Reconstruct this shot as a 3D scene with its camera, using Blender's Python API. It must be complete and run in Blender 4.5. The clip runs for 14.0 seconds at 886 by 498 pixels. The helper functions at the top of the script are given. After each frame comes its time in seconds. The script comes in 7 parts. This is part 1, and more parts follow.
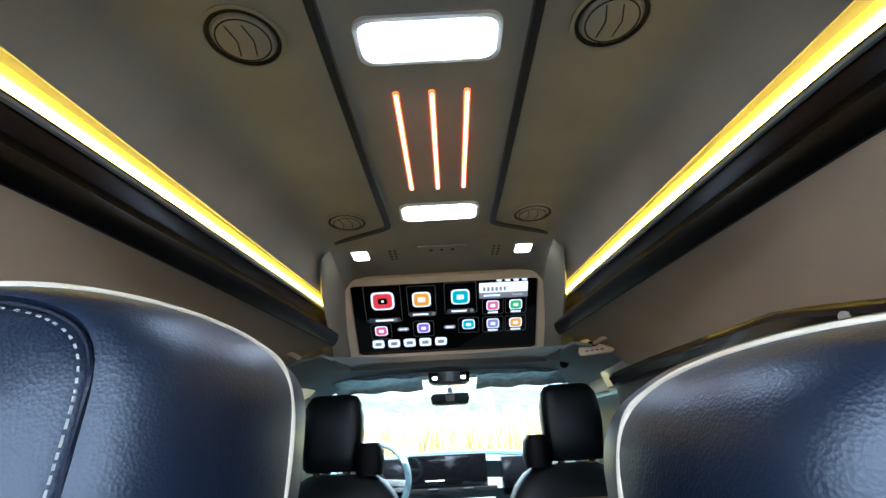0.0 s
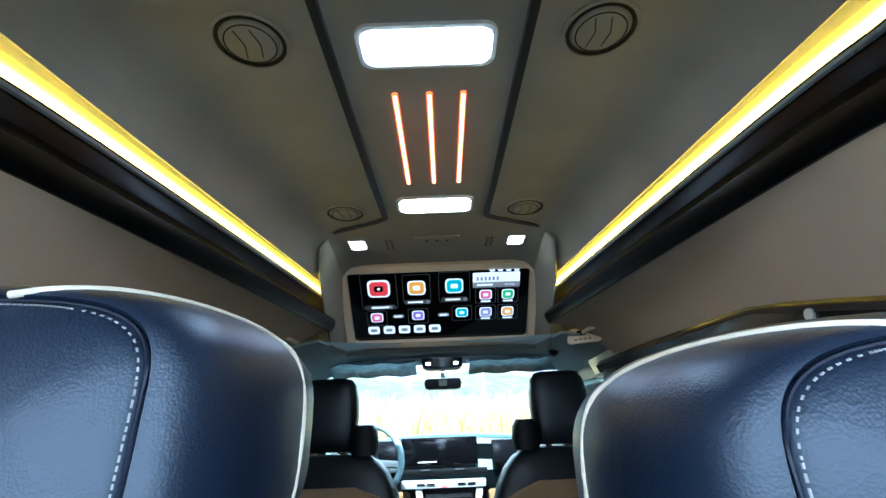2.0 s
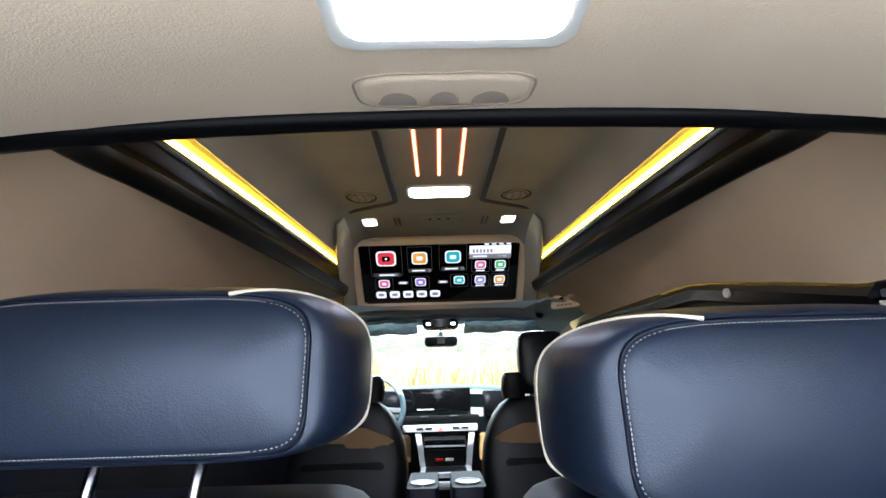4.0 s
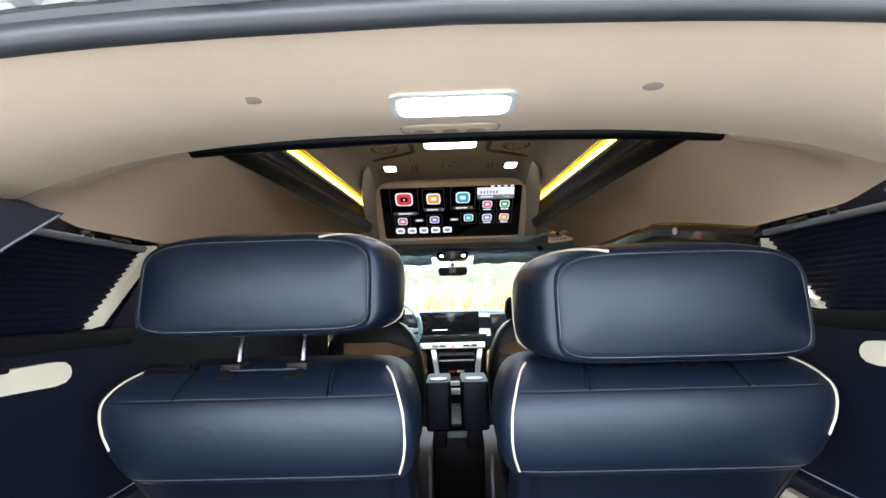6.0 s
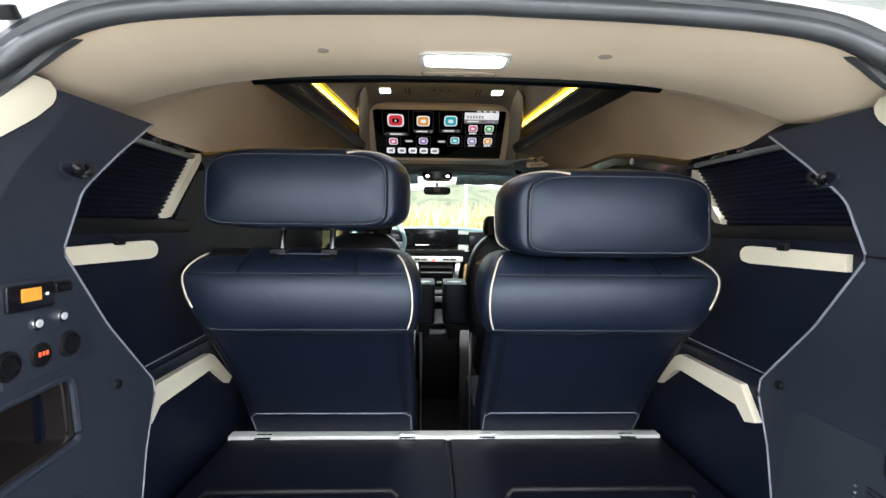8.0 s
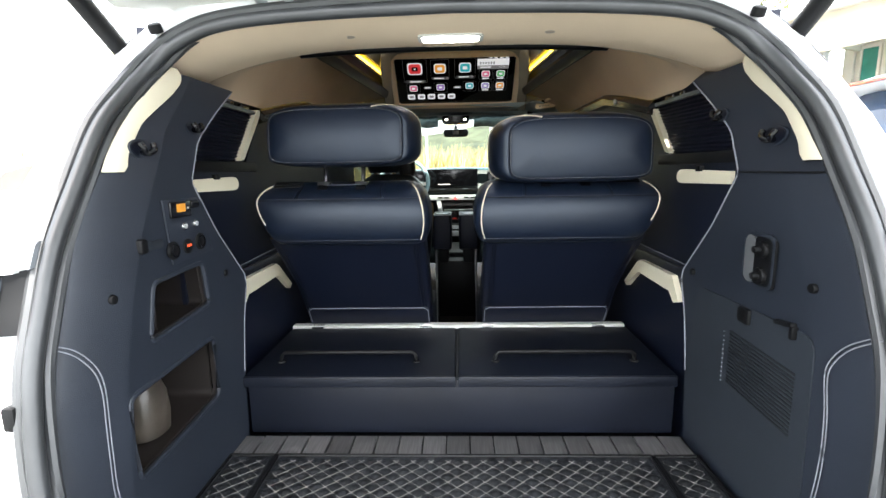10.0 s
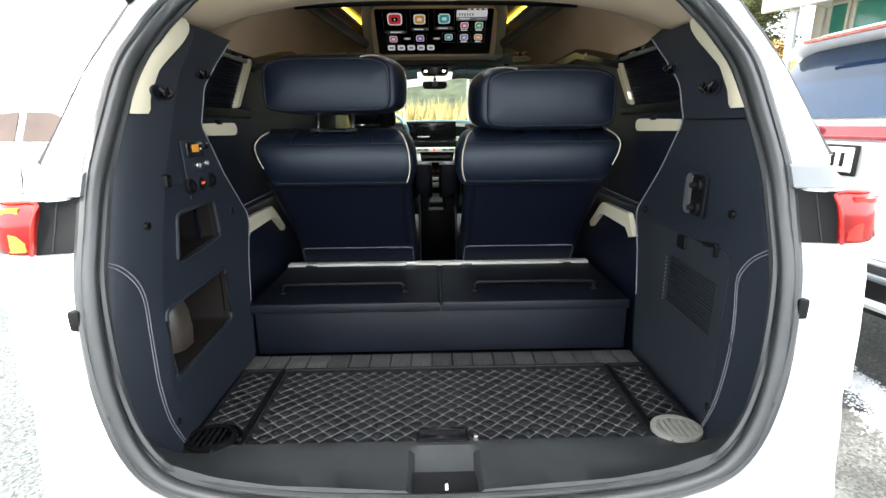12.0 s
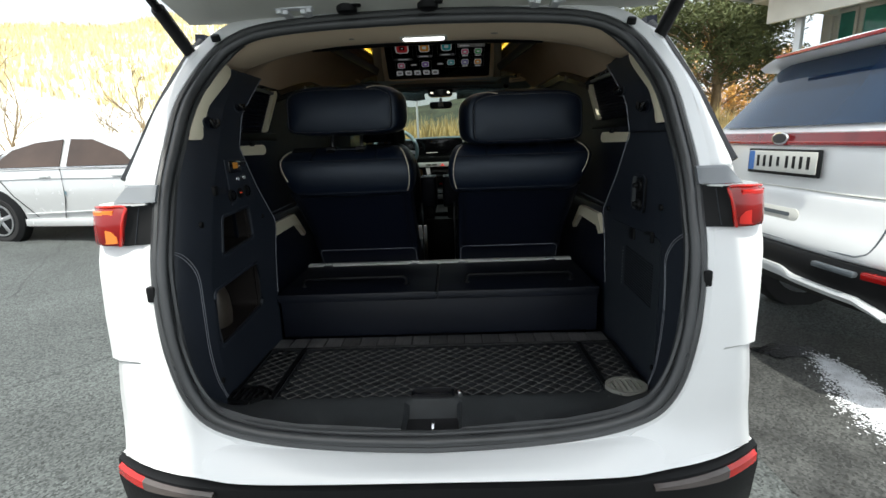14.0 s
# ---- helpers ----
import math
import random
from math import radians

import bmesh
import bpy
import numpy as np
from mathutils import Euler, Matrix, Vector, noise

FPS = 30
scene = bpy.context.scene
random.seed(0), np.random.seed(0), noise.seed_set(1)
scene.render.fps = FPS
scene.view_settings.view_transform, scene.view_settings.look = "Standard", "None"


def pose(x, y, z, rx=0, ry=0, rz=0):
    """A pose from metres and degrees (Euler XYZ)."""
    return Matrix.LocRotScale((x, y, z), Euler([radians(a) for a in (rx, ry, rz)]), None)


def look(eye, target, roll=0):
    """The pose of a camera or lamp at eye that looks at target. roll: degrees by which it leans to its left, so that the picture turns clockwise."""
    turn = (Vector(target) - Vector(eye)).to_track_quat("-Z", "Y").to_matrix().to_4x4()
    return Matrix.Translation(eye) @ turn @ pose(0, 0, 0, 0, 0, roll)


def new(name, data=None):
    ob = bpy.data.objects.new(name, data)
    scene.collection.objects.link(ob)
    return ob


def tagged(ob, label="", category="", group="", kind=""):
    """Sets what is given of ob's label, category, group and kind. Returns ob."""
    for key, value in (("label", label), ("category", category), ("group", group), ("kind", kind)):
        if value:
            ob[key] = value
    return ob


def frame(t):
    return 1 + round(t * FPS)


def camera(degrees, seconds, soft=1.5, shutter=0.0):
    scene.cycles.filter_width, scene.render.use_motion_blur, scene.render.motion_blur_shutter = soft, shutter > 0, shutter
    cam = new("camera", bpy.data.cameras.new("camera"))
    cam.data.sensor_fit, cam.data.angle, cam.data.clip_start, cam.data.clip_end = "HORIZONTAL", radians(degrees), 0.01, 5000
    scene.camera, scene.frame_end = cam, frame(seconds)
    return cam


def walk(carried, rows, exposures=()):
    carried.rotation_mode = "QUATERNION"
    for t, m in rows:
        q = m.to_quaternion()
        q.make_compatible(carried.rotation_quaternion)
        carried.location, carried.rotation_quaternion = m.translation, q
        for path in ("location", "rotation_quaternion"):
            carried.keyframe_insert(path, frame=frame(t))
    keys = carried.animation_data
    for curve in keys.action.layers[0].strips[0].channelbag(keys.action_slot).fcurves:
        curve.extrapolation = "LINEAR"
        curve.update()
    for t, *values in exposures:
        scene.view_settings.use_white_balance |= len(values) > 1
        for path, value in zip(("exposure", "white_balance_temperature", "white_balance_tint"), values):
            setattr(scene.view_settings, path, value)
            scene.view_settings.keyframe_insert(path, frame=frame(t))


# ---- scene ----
cam = camera(87.1, 14.0)
PATH = [
    (0, (0.007, 0.417, 1.467), (0.003, 2.277, 2.201), -2.9),
    (0.5, (0.007, 0.401, 1.468), (0.012, 2.267, 2.188), -2.6),
    (1, (0.007, 0.381, 1.467), (0.025, 2.249, 2.182), -2.3),
    (1.5, (0.01, 0.373, 1.466), (0.02, 2.242, 2.179), -2.6),
    (2, (0.009, 0.369, 1.466), (0.022, 2.251, 2.142), -2.2),
    (2.5, (0.0, 0.324, 1.478), (0.009, 2.215, 2.129), -1.5),
    (3, (0.0, 0.246, 1.468), (0.011, 2.153, 2.071), -1.3),
    (3.5, (-0.014, 0.186, 1.458), (0.018, 2.11, 2.001), -1.7),
    (5.8, (-0.016, -0.107, 1.43), (-0.032, 1.867, 1.748), -1.5),
    (6, (-0.01, -0.152, 1.422), (-0.042, 1.834, 1.653), -1.6),
    (6.5, (-0.007, -0.243, 1.412), (-0.047, 1.753, 1.536), -1.8),
    (7, (-0.04, -0.292, 1.404), (-0.019, 1.707, 1.484), -0.9),
    (7.2, (-0.053, -0.31, 1.396), (-0.021, 1.69, 1.418), -0.1),
    (7.5, (-0.066, -0.337, 1.39), (-0.014, 1.662, 1.366), 0.2),
    (7.7, (-0.064, -0.353, 1.388), (0.007, 1.645, 1.332), 0.6),
    (9.8, (0.007, -0.701, 1.366), (-0.055, 1.275, 1.061), -0.7),
    (10, (0.01, -0.725, 1.361), (-0.057, 1.245, 1.024), -1.0),
    (10.5, (0.029, -0.765, 1.354), (-0.046, 1.187, 0.924), -1.5),
    (11, (0.025, -0.77, 1.348), (0.012, 1.157, 0.813), -0.6),
    (11.5, (0.006, -0.819, 1.35), (0.032, 1.115, 0.839), -0.2),
    (12, (-0.012, -0.887, 1.34), (0.02, 1.045, 0.822), -0.6),
    (12.5, (0.007, -0.993, 1.349), (-0.002, 0.949, 0.872), -1.4),
    (13, (0.041, -1.103, 1.351), (-0.013, 0.849, 0.921), -1.4),
    (13.5, (0.062, -1.157, 1.352), (0.004, 0.794, 0.917), -1.8),
    (14, (0.069, -1.149, 1.341), (0.021, 0.798, 0.888), -2.1),
]
walk(cam, [(t, look(eye, target, roll)) for t, eye, target, roll in PATH],
     exposures=[(0, 3.15, 5150, 7), (1.0, 3.15, 4850, 2), (2.0, 3.15, 4700, 1), (2.5, 3.15, 4750, 2), (3.0, 3.1, 5150, 10), (3.5, 3.1, 5500, 13), (5.8, 3.0, 5950, 13), (6.5, 2.78, 6050, 13), (7.0, 2.65, 6150, 12), (7.7, 2.65, 6200, 11), (10, 2.45, 6400, 8), (11, 2.15, 6400, 7), (11.5, 2.05, 6400, 7), (12.0, 1.85, 6400, 6),
                (12.5, 1.25, 6400, 5), (13, 0.6, 6300, 5), (13.5, 0.1, 6300, 4), (14, -0.02, 6300, 4)])

# ---- light ----
world = bpy.data.worlds.new("sky")
scene.world = world
world.use_nodes = True
wn = world.node_tree.nodes
sky = wn.new("ShaderNodeTexSky")
sky.sky_type, sky.sun_disc = "NISHITA", False
sky.sun_elevation, sky.sun_rotation = radians(60), radians(192)
sky.air_density, sky.dust_density = 0.8, 7.0
wn["Background"].inputs["Strength"].default_value = 0.125
haze = wn.new("ShaderNodeMix")
haze.data_type = "RGBA"
haze.inputs["Factor"].default_value = 0.62
haze.inputs["B"].default_value = (14.0, 14.4, 15.0, 1)
world.node_tree.links.new(sky.outputs["Color"], haze.inputs["A"])
world.node_tree.links.new(haze.outputs["Result"], wn["Background"].inputs["Color"])
sun = new("sun", bpy.data.lights.new("sun", "SUN"))
sun.data.energy, sun.data.angle, sun.data.color = 5.0, radians(2), (1.0, 0.95, 0.87)
sun.matrix_world = look((-0.5, -4.8, 8.6), (0, 0, 0))

# ---- materials ----
def material(name, base, rough=0.6, metal=0.0, vary=0.12, scale=8.0, bump=0.0, bump_scale=150.0, coat=0.0, spec=0.5, emit=None, power=0.0, cells=False, random_tone=0.0, crease=0.0):
    """A principled surface: two scales of tone, optional fine relief, optional glow."""
    m = bpy.data.materials.new(name)
    m.use_nodes = True
    nt = m.node_tree
    n, l = nt.nodes, nt.links
    b = n["Principled BSDF"]
    b.inputs["Metallic"].default_value = metal
    b.inputs["Specular IOR Level"].default_value = spec
    b.inputs["Coat Weight"].default_value = coat
    co = n.new("ShaderNodeTexCoord")
    big = n.new("ShaderNodeTexNoise")
    big.inputs["Scale"].default_value, big.inputs["Detail"].default_value = scale, 6
    l.new(co.outputs["Object"], big.inputs["Vector"])
    ramp = n.new("ShaderNodeMapRange")
    ramp.inputs[1].default_value, ramp.inputs[2].default_value = 0.3, 0.7
    ramp.inputs[3].default_value, ramp.inputs[4].default_value = 1 - vary, 1 + vary
    l.new(big.outputs["Fac"], ramp.inputs[0])
    mul = n.new("ShaderNodeVectorMath")
    mul.operation = "SCALE"
    mul.inputs[0].default_value = base
    l.new(ramp.outputs[0], mul.inputs["Scale"])
    out = mul.outputs[0]
    if random_tone:
        info = n.new("ShaderNodeObjectInfo")
        rr = n.new("ShaderNodeMapRange")
        rr.inputs[3].default_value, rr.inputs[4].default_value = 1 - random_tone, 1 + random_tone
        l.new(info.outputs["Random"], rr.inputs[0])
        mul2 = n.new("ShaderNodeVectorMath")
        mul2.operation = "SCALE"
        l.new(out, mul2.inputs[0])
        l.new(rr.outputs[0], mul2.inputs["Scale"])
        out = mul2.outputs[0]
    l.new(out, b.inputs["Base Color"])
    rv = n.new("ShaderNodeMapRange")
    rv.inputs[3].default_value, rv.inputs[4].default_value = max(rough - 0.08, 0.02), min(rough + 0.08, 1)
    l.new(big.outputs["Fac"], rv.inputs[0])
    l.new(rv.outputs[0], b.inputs["Roughness"])
    if bump:
        if cells:
            fine = n.new("ShaderNodeTexVoronoi")
            src = fine.outputs["Distance"]
        else:
            fine = n.new("ShaderNodeTexNoise")
            fine.inputs["Detail"].default_value = 4
            src = fine.outputs["Fac"]
        fine.inputs["Scale"].default_value = bump_scale
        l.new(co.outputs["Object"], fine.inputs["Vector"])
        bp = n.new("ShaderNodeBump")
        bp.inputs["Strength"].default_value, bp.inputs["Distance"].default_value = bump, 0.002
        l.new(src, bp.inputs["Height"])
        if crease:
            fold = n.new("ShaderNodeTexNoise")
            fold.inputs["Scale"].default_value, fold.inputs["Detail"].default_value, fold.inputs["Distortion"].default_value = 14, 3, 1.5
            l.new(co.outputs["Object"], fold.inputs["Vector"])
            b2 = n.new("ShaderNodeBump")
            b2.inputs["Strength"].default_value, b2.inputs["Distance"].default_value = crease, 0.006
            l.new(fold.outputs["Fac"], b2.inputs["Height"])
            l.new(b2.outputs["Normal"], bp.inputs["Normal"])
        l.new(bp.outputs["Normal"], b.inputs["Normal"])
    if emit:
        b.inputs["Emission Color"].default_value = (*emit, 1)
        b.inputs["Emission Strength"].default_value = power
    return m


NAVY = material("navy_leather", (0.0048, 0.0088, 0.0200), 0.41, vary=0.22, scale=5, bump=0.12, bump_scale=620, cells=True, spec=0.5, crease=0.12)
NAVY.node_tree.nodes["Principled BSDF"].inputs["Specular Tint"].default_value = (0.84, 0.92, 1.0, 1)
NAVY_SOFT = material("navy_leather_smooth", (0.0042, 0.0064, 0.0155), 0.46, vary=0.2, scale=6, bump=0.2, bump_scale=500, cells=True, spec=0.28)
BOXLEATHER = material("black_navy_leatherette", (0.0050, 0.0070, 0.0135), 0.42, vary=0.2, scale=6, bump=0.25, bump_scale=500, cells=True, spec=0.42)
# the box's leatherette again, darkened and dulled in place of weaker reflected light
LIDLEATHER = material("black_navy_leatherette_dimmed", (0.0042, 0.0060, 0.0120), 0.5, vary=0.2, scale=6, bump=0.25, bump_scale=500, cells=True, spec=0.2)
FILM = material("cloudy_plastic", (0.060, 0.050, 0.040), 0.35, vary=0.3, scale=18, bump=0.8, bump_scale=40)
TRIM = material("navy_trim", (0.0160, 0.0208, 0.0315), 0.52, vary=0.12, scale=4, bump=0.25, bump_scale=600)
TRIM_EDGE = material("grey_blue_trim", (0.021, 0.026, 0.034), 0.5, vary=0.12, scale=5, bump=0.2, bump_scale=600)
PIPING = material("cream_piping", (0.62, 0.55, 0.42), 0.5, vary=0.06)
STITCH = material("white_thread", (0.20, 0.21, 0.24), 0.8, vary=0.1, scale=200)
CREAM = material("cream_trim", (0.74, 0.68, 0.52), 0.45, vary=0.05, scale=5, bump=0.1, bump_scale=500)
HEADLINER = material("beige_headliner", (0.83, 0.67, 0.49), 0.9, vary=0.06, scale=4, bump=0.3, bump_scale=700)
RECESS = material("console_recess", (0.40, 0.32, 0.245), 0.7, vary=0.06)
# the beige headliner again, with the side slopes' shade in its colour
SHADEDLINER = material("shaded_headliner", (0.50, 0.385, 0.270), 0.92, vary=0.08, scale=4, bump=0.3, bump_scale=700)
ROOFSUEDE = material("taupe_suede", (0.315, 0.298, 0.25), 0.95, vary=0.1, scale=5, bump=0.4, bump_scale=800)
FRONTLINER = material("grey_headliner", (0.34, 0.40, 0.41), 0.9, vary=0.06, bump=0.2, bump_scale=700)
GLOSS = material("gloss_black", (0.006, 0.006, 0.008), 0.22, vary=0.2, coat=0.2)
RAILBLACK = material("satin_black", (0.0016, 0.0018, 0.0024), 0.32, vary=0.15, spec=0.12)
BLACK = material("black_plastic", (0.0040, 0.0042, 0.005), 0.5, spec=0.25, vary=0.15, bump=0.2, bump_scale=900)
RUBBER = material("seal_rubber", (0.036, 0.038, 0.041), 0.38, vary=0.2, scale=12, bump=0.1, bump_scale=300, spec=0.8)
CHROME = material("chrome", (0.75, 0.75, 0.76), 0.15, 1.0, vary=0.04)
STEEL = material("brushed_steel", (0.45, 0.46, 0.48), 0.32, 1.0, vary=0.1)
SILVER = material("silver_plastic", (0.66, 0.68, 0.70), 0.38, 0.3, vary=0.05)
WHITE = material("white_car_paint", (0.80, 0.81, 0.82), 0.22, vary=0.03, scale=2, coat=0.6)
SATINGREY = material("satin_grey", (0.20, 0.215, 0.235), 0.30, vary=0.06, coat=0.3)
SHADEGREY = material("light_grey_plastic", (0.62, 0.62, 0.58), 0.5, vary=0.05)
SILVERCAR = material("silver_car_paint", (0.62, 0.63, 0.64), 0.25, 0.3, vary=0.008, coat=0.6)
MATBLACK = material("quilted_leatherette", (0.0105, 0.0118, 0.0145), 0.38, vary=0.25, scale=14, bump=0.3, bump_scale=500, cells=True)
CARPET = material("black_carpet", (0.006, 0.006, 0.008), 0.95, vary=0.25, scale=30, bump=0.6, bump_scale=900)
SILL = material("sill_plastic", (0.034, 0.037, 0.040), 0.48, vary=0.25, scale=10, bump=0.2, bump_scale=700)
DARKIN = material("pocket_lining", (0.012, 0.0085, 0.0070), 0.6, vary=0.15)
LAMP = material("lamp_diffuser", (0.9, 0.9, 0.9), 0.4, emit=(0.93, 0.96, 1.0), power=3.4)
LAMPREAR = material("lamp_diffuser_rear", (0.9, 0.9, 0.9), 0.4, emit=(1.0, 0.97, 0.93), power=2.2)
SPOT = material("spot_diffuser", (0.9, 0.88, 0.8), 0.4, emit=(1.0, 0.93, 0.75), power=1.5)
REDBAR = material("orange_light_bar", (0.9, 0.4, 0.2), 0.4, emit=(1.0, 0.40, 0.16), power=1.0)
REDEDGE = material("orange_light_bar_edge", (0.8, 0.2, 0.05), 0.4, emit=(1.0, 0.13, 0.02), power=0.30)
LED = material("amber_light_strip", (0.9, 0.7, 0.2), 0.4, emit=(1.0, 0.62, 0.07), power=1.4)
LEDEDGE = material("amber_light_edge", (0.8, 0.6, 0.1), 0.4, emit=(1.0, 0.58, 0.02), power=0.24)
SCREEN = material("screen_glass", (0.004, 0.004, 0.005), 0.12, vary=0.1)
REDLENS = material("red_lens", (0.24, 0.005, 0.005), 0.12, vary=0.1, coat=0.5)
ORANGELENS = material("orange_lens", (0.85, 0.22, 0.04), 0.15, coat=0.5)
REFLECTOR = material("red_reflector", (0.50, 0.012, 0.008), 0.15, vary=0.1, coat=0.5)
CLEARLENS = material("clear_lens", (0.085, 0.070, 0.066), 0.12, vary=0.15, coat=0.5)
TAN = material("tan_leather", (0.34, 0.21, 0.09), 0.5, vary=0.1, bump=0.3, bump_scale=500, cells=True)
TRACK = material("dark_channel", (0.012, 0.016, 0.026), 0.5, vary=0.15)
LENSRIB = material("red_lens_rib", (0.55, 0.02, 0.015), 0.2, coat=0.4)
THREAD = material("pale_thread", (0.27, 0.265, 0.25), 0.8, vary=0.1, scale=300)
SEAM = material("seam_thread", (0.030, 0.034, 0.044), 0.8, vary=0.2, scale=300)
MATTHREAD = material("grey_thread", (0.15, 0.147, 0.14), 0.8, vary=0.2, scale=300)
DARKCHROME = material("dark_chrome", (0.20, 0.20, 0.21), 0.22, 1.0, vary=0.1)
DARKSILVER = material("dark_silver", (0.16, 0.18, 0.20), 0.35, 0.6, vary=0.08)
FRONTLEATHER = material("front_leather", (0.0050, 0.0075, 0.0100), 0.36, vary=0.2, scale=7, bump=0.2, bump_scale=450, cells=True)
DASHBLACK = material("dash_black", (0.006, 0.011, 0.014), 0.45, vary=0.1, bump=0.2, bump_scale=500)
DASHBLUE = material("dash_vinyl", (0.09, 0.17, 0.21), 0.5, vary=0.1, bump=0.2, bump_scale=500)
PLASTICWRAP = material("plastic_film", (0.30, 0.42, 0.46), 0.2, vary=0.3, scale=30, bump=0.8, bump_scale=60)
TYRE = material("tyre_rubber", (0.015, 0.015, 0.016), 0.8, vary=0.2, bump=0.3, bump_scale=200)
ALLOY = material("alloy", (0.6, 0.6, 0.62), 0.3, 0.9, vary=0.08)
TINT = material("tinted_glass", (0.060, 0.038, 0.028), 0.05, vary=0.3, scale=1.2, spec=0.5)
TRAYGREY = material("tray_grey", (0.095, 0.100, 0.105), 0.5, vary=0.08)
GRILLE = material("grille_slots", (0.0085, 0.0105, 0.0145), 0.6, vary=0.15)
VENTGREY = material("vent_grey", (0.30, 0.30, 0.27), 0.5, vary=0.06)
# the blue base stands in for sky reflected in the glass
GLASSBLUE = material("rear_glass", (0.008, 0.022, 0.050), 0.05, vary=0.3, scale=1.5, spec=0.4)
DARKRED = material("dark_red_lens", (0.13, 0.008, 0.010), 0.15, vary=0.2, coat=0.4)


def glow(name, colour, power):
    return material(name, colour, 0.4, vary=0.0, emit=colour, power=power)


def clear_glass(name, tint):
    m = bpy.data.materials.new(name)
    m.use_nodes = True
    n, l = m.node_tree.nodes, m.node_tree.links
    t, g, mx = n.new("ShaderNodeBsdfTransparent"), n.new("ShaderNodeBsdfGlossy"), n.new("ShaderNodeMixShader")
    mx.inputs[0].default_value = 0.04
    t.inputs[0].default_value, g.inputs["Roughness"].default_value = (*tint, 1), 0.02
    l.new(t.outputs[0], mx.inputs[1]), l.new(g.outputs[0], mx.inputs[2])
    l.new(mx.outputs[0], n["Material Output"].inputs["Surface"])
    return m


WINDSHIELD = clear_glass("windshield_glass", (0.43, 0.47, 0.43))
SIDEGLASS = clear_glass("side_glass", (0.25, 0.29, 0.29))


# ---- mesh helpers ----
def part(name, bm, mat, parent=None, label="", sharp=40):
    me = bpy.data.meshes.new(name)
    bmesh.ops.recalc_face_normals(bm, faces=bm.faces)
    bm.to_mesh(me)
    bm.free()
    for p in me.polygons:
        p.use_smooth = True
    me.set_sharp_from_angle(angle=radians(sharp))
    for m in (mat if isinstance(mat, (list, tuple)) else [mat]):
        me.materials.append(m)
    ob = new(name, me)
    if parent is not None:
        ob.parent = parent
    if label:
        ob["label"] = label
    return ob


def thing(name, label, category, group="", at=(0, 0, 0), kind=""):
    ob = new(name)
    ob.empty_display_size = 0.05
    ob.location = at
    return tagged(ob, label, category, group, kind)


def box(sx, sy, sz, c=(0, 0, 0), bev=0.0, seg=2, rot=None):
    bm = bmesh.new()
    bmesh.ops.create_cube(bm, size=1)
    bmesh.ops.scale(bm, vec=(sx, sy, sz), verts=bm.verts)
    if bev:
        bmesh.ops.bevel(bm, geom=bm.edges[:], offset=bev, segments=seg, affect="EDGES", profile=0.6)
    m = Matrix.Translation(c)
    if rot:
        m = m @ pose(0, 0, 0, *rot)
    bmesh.ops.transform(bm, matrix=m, verts=bm.verts)
    return bm


def join(*bms):
    out = bms[0]
    for b in bms[1:]:
        me = bpy.data.meshes.new("tmp")
        b.to_mesh(me)
        b.free()
        out.from_mesh(me)
        bpy.data.meshes.remove(me)
    return out


def loft(rings, closed=True, caps=True):
    """Skin over rings of points, all of one length."""
    bm = bmesh.new()
    vs = [[bm.verts.new(p) for p in r] for r in rings]
    k = len(rings[0])
    for a, b in zip(vs, vs[1:]):
        for i in range(k if closed else k - 1):
            j = (i + 1) % k
            bm.faces.new((a[i], a[j], b[j], b[i]))
    if caps and closed:
        bm.faces.new(vs[0][::-1])
        bm.faces.new(vs[-1])
    return bm


def thick(bm, d):
    bmesh.ops.recalc_face_normals(bm, faces=bm.faces)
    bmesh.ops.solidify(bm, geom=bm.faces[:], thickness=d)
    return bm


def smooth_line(pts, per=6, closed=False):
    """Catmull-Rom through the points."""
    P = [Vector(p) for p in pts]
    out, n = [], len(P)
    for i in range(n if closed else n - 1):
        a, b, c, d = (P[(i + k) % n] if closed else P[min(max(i + k, 0), n - 1)] for k in (-1, 0, 1, 2))
        for s in range(per):
            t = s / per
            out.append(0.5 * (2 * b + (c - a) * t + (2 * a - 5 * b + 4 * c - d) * t * t + (3 * b - a - 3 * c + d) * t ** 3))
    if not closed:
        out.append(P[-1])
    return out


def tube(pts, r, n=8, closed=False, flat=1.0):
    P = [Vector(p) for p in pts]
    rings, up = [], Vector((0, 0, 1))
    for i, p in enumerate(P):
        a = P[i - 1] if i or closed else P[0]
        b = P[(i + 1) % len(P)] if i < len(P) - 1 or closed else P[-1]
        d = (b - a).normalized()
        s = d.cross(up)
        if s.length < 1e-3:
            s = d.cross(Vector((0, 1, 0)))
        s.normalize()
        u = s.cross(d)
        rings.append([p + r * (math.cos(2 * math.pi * k / n) * s + flat * math.sin(2 * math.pi * k / n) * u) for k in range(n)])
    if closed:
        rings.append(rings[0])
    bm = loft(rings, caps=not closed)
    if closed:
        bmesh.ops.remove_doubles(bm, verts=bm.verts, dist=1e-6)
    return bm


def rrect(w, h, r, n=5):
    """Outline of a rounded rectangle in two dimensions, centred."""
    out = []
    for cx, cy, a0 in ((w / 2 - r, h / 2 - r, 0), (-w / 2 + r, h / 2 - r, 90), (-w / 2 + r, -h / 2 + r, 180), (w / 2 - r, -h / 2 + r, 270)):
        for k in range(n + 1):
            a = radians(a0 + 90 * k / n)
            out.append((cx + r * math.cos(a), cy + r * math.sin(a)))
    return out


